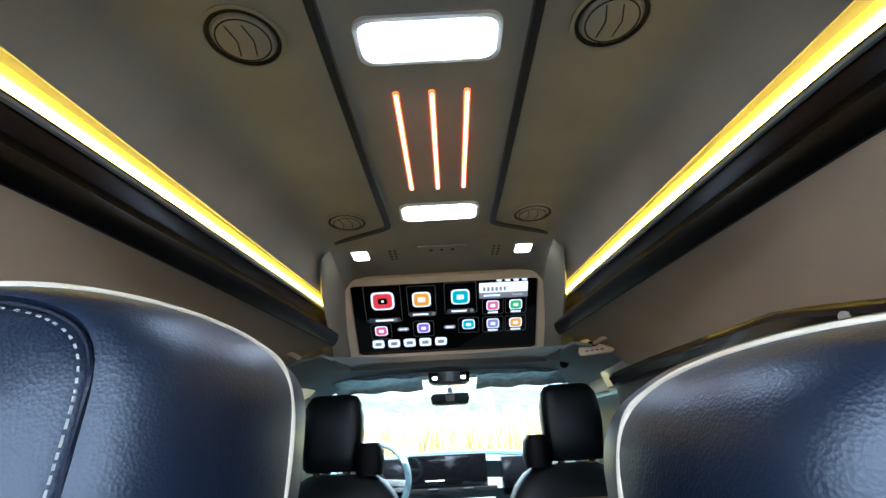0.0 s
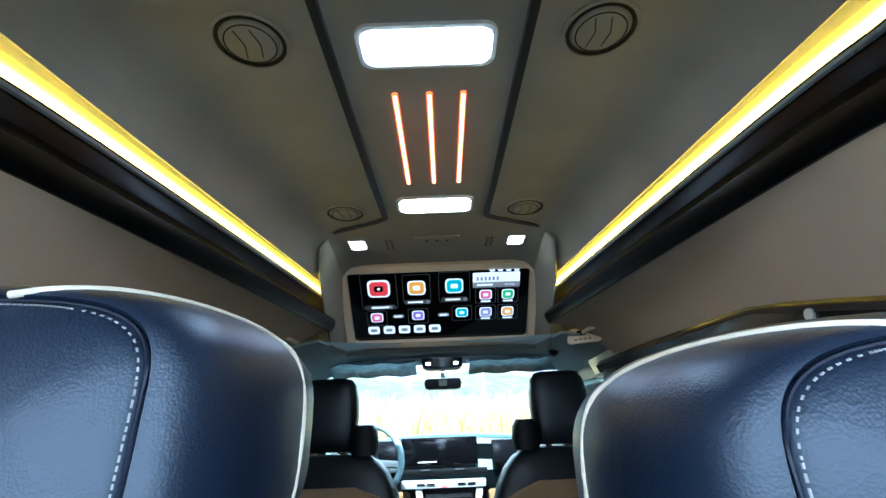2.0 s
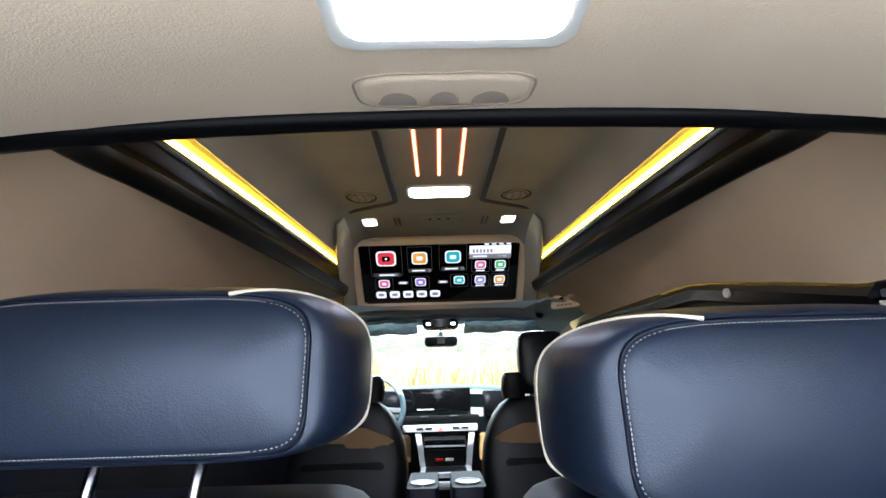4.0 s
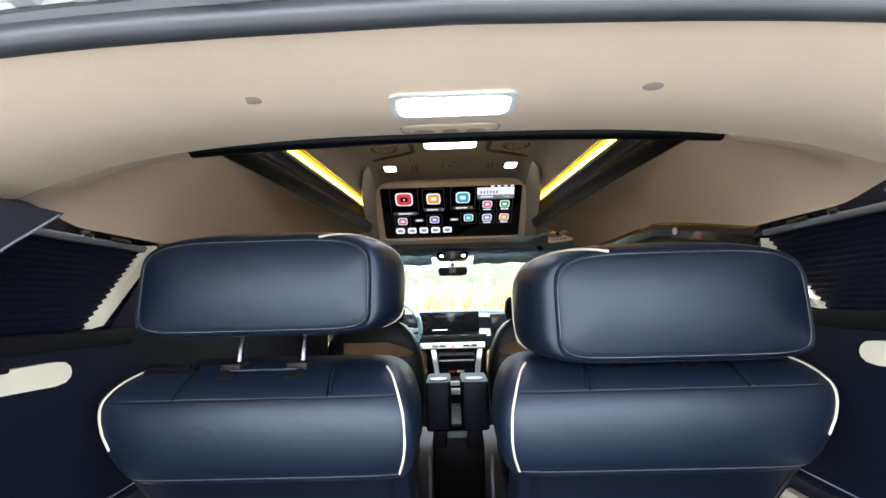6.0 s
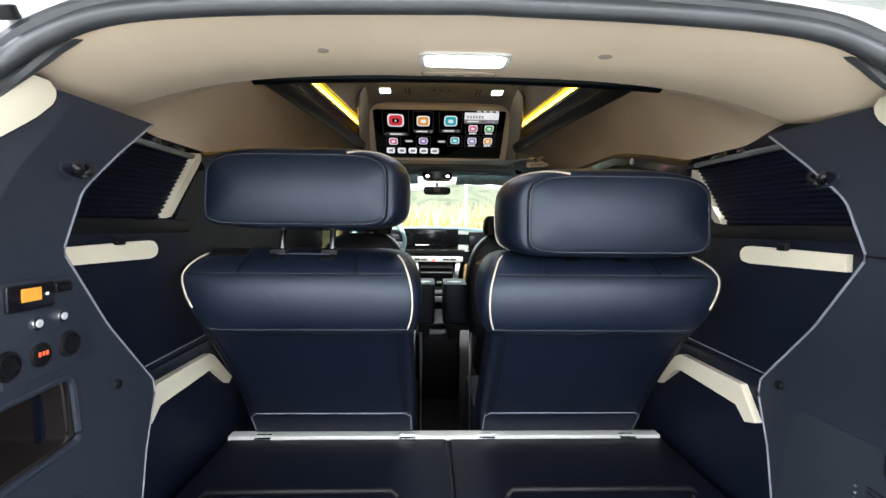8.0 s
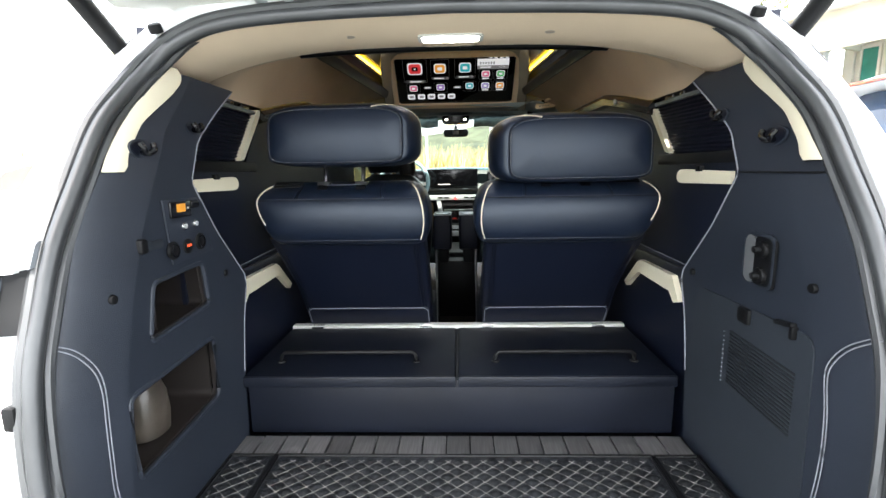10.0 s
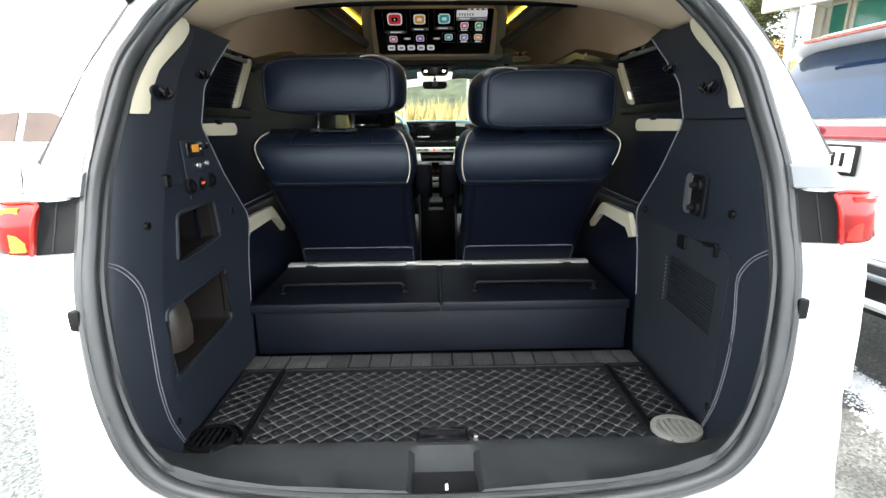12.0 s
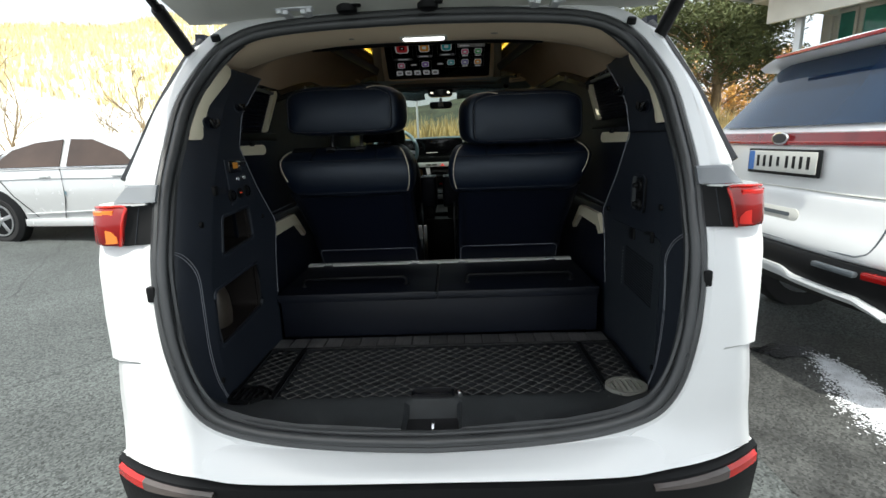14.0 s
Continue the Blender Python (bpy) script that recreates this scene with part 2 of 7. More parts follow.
def slab(outline, d, m=None, edge=0.0):
    """An outline in x, y pulled d deep along z, with a rounded rim, laid by the matrix m."""
    bm = bmesh.new()
    f = bm.faces.new([bm.verts.new((x, y, 0)) for x, y in outline])
    r = bmesh.ops.extrude_face_region(bm, geom=[f])
    top = [v for v in r["geom"] if isinstance(v, bmesh.types.BMVert)]
    bmesh.ops.translate(bm, vec=(0, 0, d), verts=top)
    if edge:
        es = [e for e in bm.edges if all(v in set(top) for v in e.verts)]
        bmesh.ops.bevel(bm, geom=es, offset=edge, segments=2, affect="EDGES", profile=0.5)
    if m is not None:
        bmesh.ops.transform(bm, matrix=m, verts=bm.verts)
    return bm


def ring(outline, width, d, m=None):
    """A frame: the outline and a smaller copy, d deep."""
    n = len(outline)
    cx, cy = sum(p[0] for p in outline) / n, sum(p[1] for p in outline) / n
    w, h = max(p[0] for p in outline) - cx, max(p[1] for p in outline) - cy
    inner = [(cx + (x - cx) * (w - width) / w, cy + (y - cy) * (h - width) / h) for x, y in outline]
    prof = [[(x, y, z) for x, y in o] for o, z in ((outline, 0), (outline, d), (inner, d), (inner, 0), (outline, 0))]
    bm = loft(prof, caps=False)
    bmesh.ops.remove_doubles(bm, verts=bm.verts, dist=1e-6)
    if m is not None:
        bmesh.ops.transform(bm, matrix=m, verts=bm.verts)
    return bm


def disc(r, d, m=None, n=24, edge=0.0):
    return slab([(r * math.cos(2 * math.pi * k / n), r * math.sin(2 * math.pi * k / n)) for k in range(n)], d, m, edge)


def facing(x, y, z, right, up):
    """A pose whose x is right and whose y is up: for things laid on a surface."""
    r, u = Vector(right).normalized(), Vector(up).normalized()
    n = r.cross(u).normalized()
    u = n.cross(r)
    return Matrix(((r.x, u.x, n.x, x), (r.y, u.y, n.y, y), (r.z, u.z, n.z, z), (0, 0, 0, 1)))


def lerp(a, b, t):
    return a + (b - a) * t


def curve_at(z, table):
    zs = [t[0] for t in table]
    return float(np.interp(z, zs, [t[1] for t in table]))

# ---- the tailgate opening: half width and place of its rubber seal, from the sill's middle round to the roof's middle ----
SEAL = [(0.0, -0.172, 0.633), (0.18, -0.170, 0.639), (0.33, -0.168, 0.652), (0.44, -0.165, 0.672), (0.525, -0.161, 0.707), (0.575, -0.153, 0.770), (0.605, -0.140, 0.860),
        (0.622, -0.122, 0.955), (0.632, -0.098, 1.060), (0.634, -0.066, 1.150), (0.636, -0.022, 1.250), (0.631, 0.035, 1.350), (0.620, 0.092, 1.450), (0.603, 0.152, 1.520),
        (0.572, 0.195, 1.580), (0.520, 0.205, 1.620), (0.430, 0.204, 1.648), (0.25, 0.202, 1.662), (0.0, 0.200, 1.668)]
HALF = smooth_line(SEAL, 4)
LOOP = [Vector((-p.x, p.y, p.z)) for p in HALF[:0:-1]] + HALF[:-1]


def around(scale_x, dy, dz, inward=0.0):
    """The opening's loop, drawn in by some metres towards its middle and moved along the van."""
    out = []
    for p in LOOP:
        c = Vector((0, 0, 1.15))
        d = Vector((p.x - c.x, 0, p.z - c.z))
        q = p - d.normalized() * inward
        out.append(Vector((q.x * scale_x, q.y + dy, q.z + dz)))
    return out


# ---- the van's shell ----
van = thing("van", "white high-roof passenger van with its tailgate open", "van")
seal = thing("door_seal", "dark rubber seal round the open tailgate frame", "door seal")
part("seal_bulb", tube(around(1, 0.0, 0, 0.009), 0.013, 10, closed=True), RUBBER, seal)
# the inner lip tucks up behind the bulb along the roof
tucked = [p + Vector((0, 0, 0.015 * min(1.0, max(0.0, (p.z - 1.59) / 0.05)))) for p in around(1, 0.020, 0, 0.017)]
part("seal_lip", tube(tucked, 0.0085, 8, closed=True), RUBBER, seal)
part("outer_lip", tube(around(1, -0.001, 0, -0.009), 0.0095, 8, closed=True), RUBBER, seal)
rings = [around(1, 0.012, 0, -0.003), around(1, -0.004, 0, -0.02), around(1, 0.004, 0, -0.05)]
part("frame_channel", loft([[tuple(p) for p in r] for r in rings], caps=False), WHITE, seal, "white painted frame channel")


# white flank between the seal and the outer skin, one loft from the frame out to the corner and forward
def flank(s):
    rows = []
    for z in sorted(list(np.linspace(0.604, 1.60, 32)) + [0.849, 0.854, 1.217, 1.223, 1.258, 1.265]):
        under = 0.058 * (1.262 - z) / 0.040 if 1.221 < z < 1.262 else 0.0
        xs = curve_at(z, [(0.60, 0.40), (0.65, 0.485), (0.70, 0.547), (0.77, 0.598), (0.86, 0.635), (0.955, 0.655), (1.06, 0.664), (1.25, 0.667), (1.35, 0.662), (1.45, 0.652), (1.52, 0.635), (1.60, 0.59)])
        ys = curve_at(z, [(0.60, -0.170), (0.77, -0.152), (0.955, -0.12), (1.06, -0.096), (1.15, -0.064), (1.25, -0.02), (1.35, 0.037), (1.45, 0.094), (1.52, 0.154), (1.60, 0.20)])
        xo = curve_at(z, [(0.60, 0.788), (0.70, 0.778), (0.80, 0.774), (0.850, 0.772), (0.853, 0.781), (0.88, 0.783), (1.1, 0.806), (1.215, 0.80), (1.223, 0.766), (1.28, 0.762), (1.4, 0.722), (1.5, 0.692), (1.6, 0.656)])
        yo = ys + curve_at(z, [(0.60, 0.055), (1.1, 0.055), (1.2, 0.065), (1.25, 0.09), (1.6, 0.08)])
        step, swell = (0.007 if z < 0.851 else 0.0), 0.060 * max(0.0, (0.675 - z) / 0.075) ** 1.7
        rows.append([(s * xs, ys + 0.5 * under, z), (s * lerp(xs, xo, 0.35), ys - 0.008 + under - 0.73 * swell, z), (s * lerp(xs, xo, 0.75), ys + 0.006 + under + step - 0.30 * swell, z), (s * lerp(xs, xo, 0.94), lerp(ys, yo, 0.42) + step - 0.13 * swell, z), (s * xo, yo, z),
                     (s * (xo + 0.045), yo + 0.45, z), (s * (xo + 0.09), 1.2, z), (s * (xo + 0.10), 3.6, z)])
    return loft(rows, closed=False)


for s, nm in ((-1, "left"), (1, "right")):
    part("body_side", thick(flank(s), 0.012), WHITE, van)
    # dark strip along the rear edge of the quarter glass
    part("quarter_glass_edge", tube(smooth_line([(s * 0.771, 0.046, 1.268), (s * 0.749, 0.080, 1.33), (s * 0.714, 0.146, 1.45), (s * 0.672, 0.245, 1.585), (s * 0.648, 0.30, 1.645)], 4), 0.013, 8), GLOSS, van)

# painted rear sill below the opening and the bumper under it
rows = []
for x in np.linspace(-0.784, 0.784, 41):
    a = abs(x) / 0.80
    zt = float(np.interp(abs(x), [0, 0.18, 0.33, 0.44, 0.50, 0.56, 0.8], [0.612, 0.618, 0.630, 0.641, 0.643, 0.640, 0.638]))
    yb = -0.19 + 0.12 * a ** 5 + 0.010 * min(1.0, max(0.0, (abs(x) - 0.46) / 0.08))
    rows.append([(x, yb + 0.075, zt + 0.004), (x, yb + 0.008, zt), (x, yb - 0.012, zt - 0.006), (x, yb - 0.036, lerp(zt, 0.605, 0.6)), (x, yb - 0.050, 0.602), (x, yb - 0.058, 0.592 + 0.012 * a ** 4), (x, yb - 0.05, 0.584 + 0.012 * a ** 4)])
part("rear_bumper", thick(loft(rows, closed=False), 0.01), WHITE, van)
rows = []
for x in np.linspace(-0.796, 0.796, 41):
    a = abs(x) / 0.81
    zt = 0.584 + 0.012 * a ** 4
    yb = -0.20 + 0.13 * a ** 5
    rows.append([(x, yb - 0.03, zt), (x, yb - 0.052, zt - 0.006), (x, yb - 0.062, zt - 0.05), (x, yb - 0.05, 0.44), (x, yb - 0.02, 0.34), (x, yb + 0.02, 0.26)])
part("lower_bumper", thick(loft(rows, closed=False), 0.01), BLACK, van, "black textured lower bumper")
for s in (-1, 1):
    for name, x0, x1, mat, lab in (("reflector", 0.69, 0.782, REFLECTOR, "red reflector"), ("fog_lamp", 0.50, 0.69, CLEARLENS, "clear smoked lens")):
        rows = []
        for x in np.linspace(x0, x1, 7):
            a = x / 0.81
            zt, yb = 0.572 + 0.016 * a ** 4, -0.200 + 0.13 * a ** 5 - 0.066
            h = 0.024 if name == "reflector" else lerp(0.010, 0.026, (x - 0.50) / 0.19)
            rows.append([(s * x, yb + 0.02, zt), (s * x, yb, zt - 0.004), (s * x, yb, zt - h), (s * x, yb + 0.02, zt - h - 0.004)])
        part(name, loft(rows), mat, van, lab)
    # tail lamp: black cheek from the frame out to a red lens that wraps the corner
    rows = []
    for z in np.linspace(1.126, 1.219, 8):
        t = (z - 1.126) / 0.093
        ys = curve_at(z, [(1.06, -0.096), (1.15, -0.064), (1.25, -0.02)])
        cx = lerp(0.706, 0.688, t) - 0.010 * math.sin(math.pi * t) * (0.5 - t)
        rows.append([(s * 0.642, ys + 0.03, z), (s * 0.643, ys - 0.006, z), (s * lerp(0.659, cx, 0.5), lerp(ys - 0.006, -0.094, 0.45), z), (s * cx, -0.094, z), (s * (cx + 0.02), -0.075, z), (s * 0.72, ys + 0.05, z)])
    part("lamp_housing", loft(rows), BLACK, van)
    part("housing_joint", tube([(s * 0.6735, -0.0665, 1.212), (s * 0.677, -0.0775, 1.17), (s * 0.6825, -0.0865, 1.130)], 0.0012, 5), TRIM_EDGE, van)
    # shoulder above the lamp: body shade put into smooth grey, and the painted shelf below
    rows = []
    for x0, x1, z, y in ((0.640, 0.740, 1.2225, -0.062), (0.640, 0.737, 1.228, -0.060), (0.640, 0.714, 1.258, -0.046), (0.640, 0.712, 1.262, -0.040)):
        rows.append([(s * x0, y + 0.008, z), (s * (x0 + 0.02), y, z), (s * (x1 - 0.006), y - 0.002, z), (s * x1, y + 0.006, z), (s * (x1 + 0.008), y + 0.07, z), (s * x0, y + 0.08, z)])
    part("shaded_shoulder", loft(rows), SATINGREY, van, "body shoulder above the lamp, shade put into its grey", sharp=25)
    shelf = [[(s * x, 0.03, 1.2222), (s * (x + 0.004), front, 1.2215), (s * (x + 0.004), front, 1.217), (s * x, 0.03, 1.217)] for x, front in ((0.655, -0.062), (0.690, -0.090), (0.742, -0.090), (0.768, -0.060))]
    part("lamp_shelf", loft(shelf), WHITE, van, sharp=20)
    lens = []
    for x, y, g, sl in ((0.689, -0.096, 0.0, 0.018), (0.705, -0.101, 0.0, 0.016), (0.735, -0.102, 0.001, 0.012), (0.764, -0.092, 0.003, 0.008), (0.783, -0.066, 0.005, 0.006), (0.795, -0.015, 0.010, 0.004), (0.800, 0.08, 0.024, 0.0)):
        lens.append([(s * (x + sl), y + 0.004, 1.127 + g), (s * (x + sl * 0.8), y - 0.003, 1.136 + g), (s * (x + sl * 0.35), y - 0.004, 1.17), (s * x, y - 0.002, 1.203 - g), (s * x, y + 0.010, 1.218 - g), (s * (x - 0.01), y + 0.05, 1.224 - g), (s * (x - 0.01), y + 0.05, 1.13 + g)])
    lamp = part("tail_lamp", loft(lens), REDLENS, van, "red wraparound tail lamp")
    part("lens_edge", tube(smooth_line([(s * 0.712, -0.096, 1.1265), (s * 0.704, -0.101, 1.145), (s * 0.697, -0.102, 1.17), (s * 0.690, -0.100, 1.197), (s * 0.690, -0.090, 1.217), (s * 0.735, -0.093, 1.219), (s * 0.775, -0.066, 1.216)], 4), 0.0035, 6), LENSRIB, lamp)
    part("indicator", loft([[(s * x, y, z0), (s * x, y, z1), (s * x, y + 0.006, z1 + 0.002), (s * x, y + 0.006, z0)] for x, y, z0, z1 in ((0.712, -0.1045, 1.135, 1.150), (0.722, -0.1060, 1.134, 1.162), (0.735, -0.1060, 1.134, 1.166), (0.744, -0.1030, 1.134, 1.160))]), ORANGELENS if s < 0 else LENSRIB, lamp, "orange indicator" if s < 0 else "")
    part("indicator", loft([[(s * x, y, 1.2005), (s * x, y, 1.2085), (s * x, y + 0.006, 1.2105), (s * x, y + 0.008, 1.2005)] for x, y in ((0.712, -0.1035), (0.740, -0.1035), (0.764, -0.0935), (0.782, -0.0685))]), ORANGELENS if s < 0 else LENSRIB, lamp, "orange upper strip" if s < 0 else "")
    part("bump_stop", box(0.020, 0.024, 0.038, (s * 0.646, -0.110, 1.012), 0.005), BLACK, van)
    # gas struts of the tailgate
    strut = part("tailgate_strut", join(tube([(s * 0.640, 0.235, 1.585), (s * 0.648, 0.10, 1.685)], 0.017, 10), tube([(s * 0.648, 0.10, 1.685), (s * 0.655, -0.40, 2.02)], 0.011, 10)), BLACK, van, "black gas strut")
    part("ball_joint", disc(0.02, 0.012, pose(s * 0.634, 0.230, 1.58, 90, 0, 0), 14, 0.003), STEEL, strut)

# roof skin over the headliner, with the raised part
rows = []
for x in np.linspace(-0.66, 0.66, 23):
    a = abs(x) / 0.66
    z = 1.70 - 0.09 * a ** 4
    rows.append([(x, 0.225, z - 0.022), (x, 0.24, z), (x, 0.55, z + 0.03)])
part("roof_edge", thick(loft(rows, closed=False), 0.01), WHITE, van)
rows = []
for y, z0, w in ((0.56, 1.74, 0.60), (0.62, 1.95, 0.58), (0.80, 2.06, 0.56), (1.8, 2.08, 0.54), (2.4, 2.04, 0.54), (2.62, 1.72, 0.60)):
    rows.append([(-w - 0.12, y, 1.60), (-w, y, lerp(1.6, z0, 0.75))] + [(x * w, y, z0 - 0.03 * x ** 4) for x in np.linspace(-0.9, 0.9, 9)] + [(w, y, lerp(1.6, z0, 0.75)), (w + 0.12, y, 1.60)])
part("raised_roof", thick(loft(rows, closed=False), 0.012), WHITE, van)

# tailgate, lifted
gate_rows = []
for k, (y, z, w) in enumerate(((0.225, 1.692, 0.56), (0.15, 1.700, 0.60), (-0.10, 1.775, 0.62), (-0.55, 1.93, 0.62), (-1.0, 2.09, 0.62), (-1.30, 2.28, 0.60))):
    gate_rows.append([(x * w, y, z - 0.025 * abs(x) ** 6 * (k > 0) + 0.008 * (1 - x * x)) for x in np.linspace(-1, 1, 21)])
part("tailgate_lining", thick(loft(gate_rows, closed=False), 0.02), SHADEGREY, van, "pale grey lining of the lifted tailgate")
part("tailgate_skin", thick(loft([[(x * 1.09, y - 0.01, z + 0.05) for x, y, z in r] for r in gate_rows], closed=False), 0.012), WHITE, van)
for s in (-1, 1):
    part("hinge", join(box(0.100, 0.034, 0.006, (s * 0.325, 0.160, 1.686), 0.002), box(0.022, 0.075, 0.016, (s * 0.325 - 0.026, 0.190, 1.680), 0.005), box(0.022, 0.075, 0.016, (s * 0.325 + 0.026, 0.190, 1.680), 0.005),
                       disc(0.010, 0.010, pose(s * 0.325 - 0.038, 0.156, 1.684, 180, 0, 0), 12, 0.002), disc(0.010, 0.010, pose(s * 0.325 + 0.038, 0.156, 1.684, 180, 0, 0), 12, 0.002)), SILVER, van)
    bx = -0.19 if s < 0 else 0.02
    part("gate_buffer", join(disc(0.027, 0.024, pose(bx, 0.165, 1.696, 180, 0, 0), 16, 0.007), box(0.056, 0.03, 0.018, (bx + 0.012, 0.158, 1.694), 0.005)), BLACK, van, "black rubber buffer")
    part("gate_plug", disc(0.017, 0.010, pose(s * 0.500, 0.12, 1.702, 180, 0, 0), 18, 0.003), BLACK, van)
    part("hinge_stud", disc(0.012, 0.016, pose(s * 0.555, 0.195, 1.625, 30, 0, 0), 12, 0.003), BLACK, van)

# ---- interior setting ----
# rear headliner: from the seal to the roof cut-out, falling to the sides over the windows
def liner_z(x, y):
    a = min(abs(x) / 0.62, 1.1)
    roll = 0.024 * max(0, (0.35 - y) / 0.15) ** 1.7 * (1 - 0.75 * a ** 2)
    return 1.638 + roll + 0.018 * max(0, (y - 0.35) / 0.125) ** 1.5 - 0.075 * a ** 3.5


rows = []
for y in np.linspace(0.200, 0.478, 15):
    rows.append([(x, y, liner_z(x, y)) for x in np.linspace(-0.615, 0.615, 41)])
tagged(part("ceiling_rear", loft([r + [(x, y, z + 0.008) for x, y, z in r[::-1]] for r in rows]), HEADLINER), "beige fabric headliner over the cargo space", "ceiling", kind="structure")

# side headliner slopes under the raised roof: same fabric, shade put into a browner tone
RAIL = [(0.380, 0.480, 1.655), (0.462, 0.56, 1.700), (0.508, 0.66, 1.742), (0.522, 0.78, 1.758), (0.510, 0.90, 1.764), (0.472, 1.30, 1.768), (0.430, 1.75, 1.770), (0.402, 2.06, 1.770)]
for s, nm in ((-1, "ceiling_side_left"), (1, "ceiling_side_right")):
    rows = []
    for p in smooth_line(RAIL, 4):
        q = Vector((0.615, p.y, curve_at(p.y, [(0.46, 1.560), (0.81, 1.562), (1.04, 1.61), (1.27, 1.65), (2.1, 1.655)])))
        w = min(max((p.y - 0.48) / 0.12, 0), 1)
        w = w * w * (3 - 2 * w)
        row = []
        for t in np.linspace(0, 1, 11):
            x = lerp(p.x, q.x, t)
            row.append((s * x, p.y, lerp(liner_z(x, 0.478), lerp(p.z, q.z, t) + 0.028 * math.sin(math.pi * t), w)))
        rows.append(row)
    tagged(part(nm, loft([r + [(x, y, z + 0.008) for x, y, z in r[::-1]] for r in rows]), SHADEDLINER), "beige fabric headliner sloping to the window, shade put into its colour", "ceiling", kind="structure")

# rail: gloss-black roll under the light strip
for s, nm in ((-1, "left"), (1, "right")):
    rail = thing("roof_rail", "glossy black rolled rail under the raised roof", "roof rail", "roof rails")
    rows = []
    for p in smooth_line(RAIL, 5):
        h = 0.107 if p.y > 0.72 else lerp(0.012, 0.107, max(0, (p.y - 0.48) / 0.24) ** 0.7)
        c = [(0.012, -0.004), (-0.006, 0.0), (-0.018, 0.18), (-0.020, 0.35), (-0.006, 0.52), (0.004, 0.62), (0.004, 0.80), (-0.002, 0.97), (0.016, 1.0), (0.03, 0.5)]
        rows.append([(s * (p.x + dx), p.y, p.z + h * f) for dx, f in c])
    part("rail_roll", loft(rows), RAILBLACK, rail)
    top = [(s * (p.x + 0.0), p.y, p.z + 0.111) for p in smooth_line(RAIL, 5) if p.y > 0.74]
    part("chrome_line", tube(top, 0.0036, 6), CHROME, rail, "thin chrome line")
    part("grey_trim", loft([[(p[0] + s * dx, p[1], p[2] + dz) for dx, dz in ((-0.004, -0.004), (-0.0075, -0.006), (-0.0085, -0.0125), (-0.004, -0.0145), (0.004, -0.010))] for p in top]), SATINGREY, rail, "satin grey trim line")
    strip = thing("light_strip", "amber glowing strip along the roof rail", "light strip", "light strips")
    part("diffuser", loft([[(p[0] + s * dx, p[1], p[2] + dz) for dx, dz in ((0.002, 0.003), (-0.003, 0.008), (-0.003, 0.017), (0.004, 0.021), (0.012, 0.012))] for p in top]), LED, strip)
    part("glow_edge", loft([[(p[0] + s * dx, p[1], p[2] + dz) for dx, dz in ((0.001, 0.021), (-0.003, 0.024), (-0.002, 0.033), (0.006, 0.037), (0.012, 0.028))] for p in top]), LEDEDGE, strip)

# raised ceiling: a flat middle that curves down to the light strips
rows = []
for y in (0.50, 0.62, 0.80, 1.1, 1.4, 1.7, 1.9, 2.10):
    hw = lerp(0.522, 0.378, (y - 0.5) / 1.6)
    zc = 2.012
    prof = []
    for t in np.linspace(-1, 1, 33):
        a = abs(t)
        x = t * hw
        z = zc if a < 0.62 else zc - 0.105 * (1 - math.sqrt(max(0, 1 - ((a - 0.62) / 0.38) ** 2.4)))
        prof.append((x, y, z))
    rows.append(prof)
tagged(part("ceiling", thick(loft(rows, closed=False), -0.01), ROOFSUEDE), "taupe suede headliner of the raised roof", "ceiling", kind="structure")
tagged(part("ceiling_rear_wall", box(1.04, 0.02, 0.36, (0, 0.495, 1.855), 0.004), ROOFSUEDE), "taupe lining behind the roof cut-out", "ceiling", kind="structure")
lip = [(x, 0.498 - 0.022 * (1 - (x / 0.39) ** 2), 1.656 - 0.004 * abs(x / 0.39) ** 3) for x in np.linspace(-0.380, 0.380, 25)]
edge = thing("roof_cutout_trim", "black trim along the edge of the roof cut-out", "trim")
part("trim_bead", tube(lip, 0.0115, 10), RAILBLACK, edge)

# floor of the cabin, side walls with window openings, front bulkhead
tagged(part("floor", box(1.40, 4.0, 0.04, (0, 1.83, 0.43)), CARPET), "dark cabin floor carpet", "floor", kind="structure")
tagged(part("cargo_floor", box(1.24, 0.62, 0.03, (0, 0.15, 0.615)), CARPET), "dark cargo floor under the quilted mat", "floor", kind="structure")


def wall_cut(s):
    """Side wall with a long rear window and a front door window."""
    ys = [0.31, 0.36, 0.86, 1.0, 1.9, 2.30, 3.10, 3.8]
    zs = [0.40, 1.16, 1.385, 1.60, 1.67]
    holes = {(5, 1), (5, 2)}
    bm = bmesh.new()
    x0 = lambda z: 0.705 - 0.03 * max(0, z - 1.2) / 0.4
    for i in range(len(ys) - 1):
        for j in range(len(zs) - 1):
            if (i, j) in holes:
                continue
            bm.faces.new([bm.verts.new((s * x0(z), y, z)) for y, z in ((ys[i], zs[j]), (ys[i + 1], zs[j]), (ys[i + 1], zs[j + 1]), (ys[i], zs[j + 1]))])
    bmesh.ops.remove_doubles(bm, verts=bm.verts, dist=1e-5)
    return thick(bm, 0.03)


for s, nm in ((-1, "wall_left"), (1, "wall_right")):
    tagged(part(nm, wall_cut(s), NAVY_SOFT), "dark navy inner side wall with window openings", "wall", kind="structure")

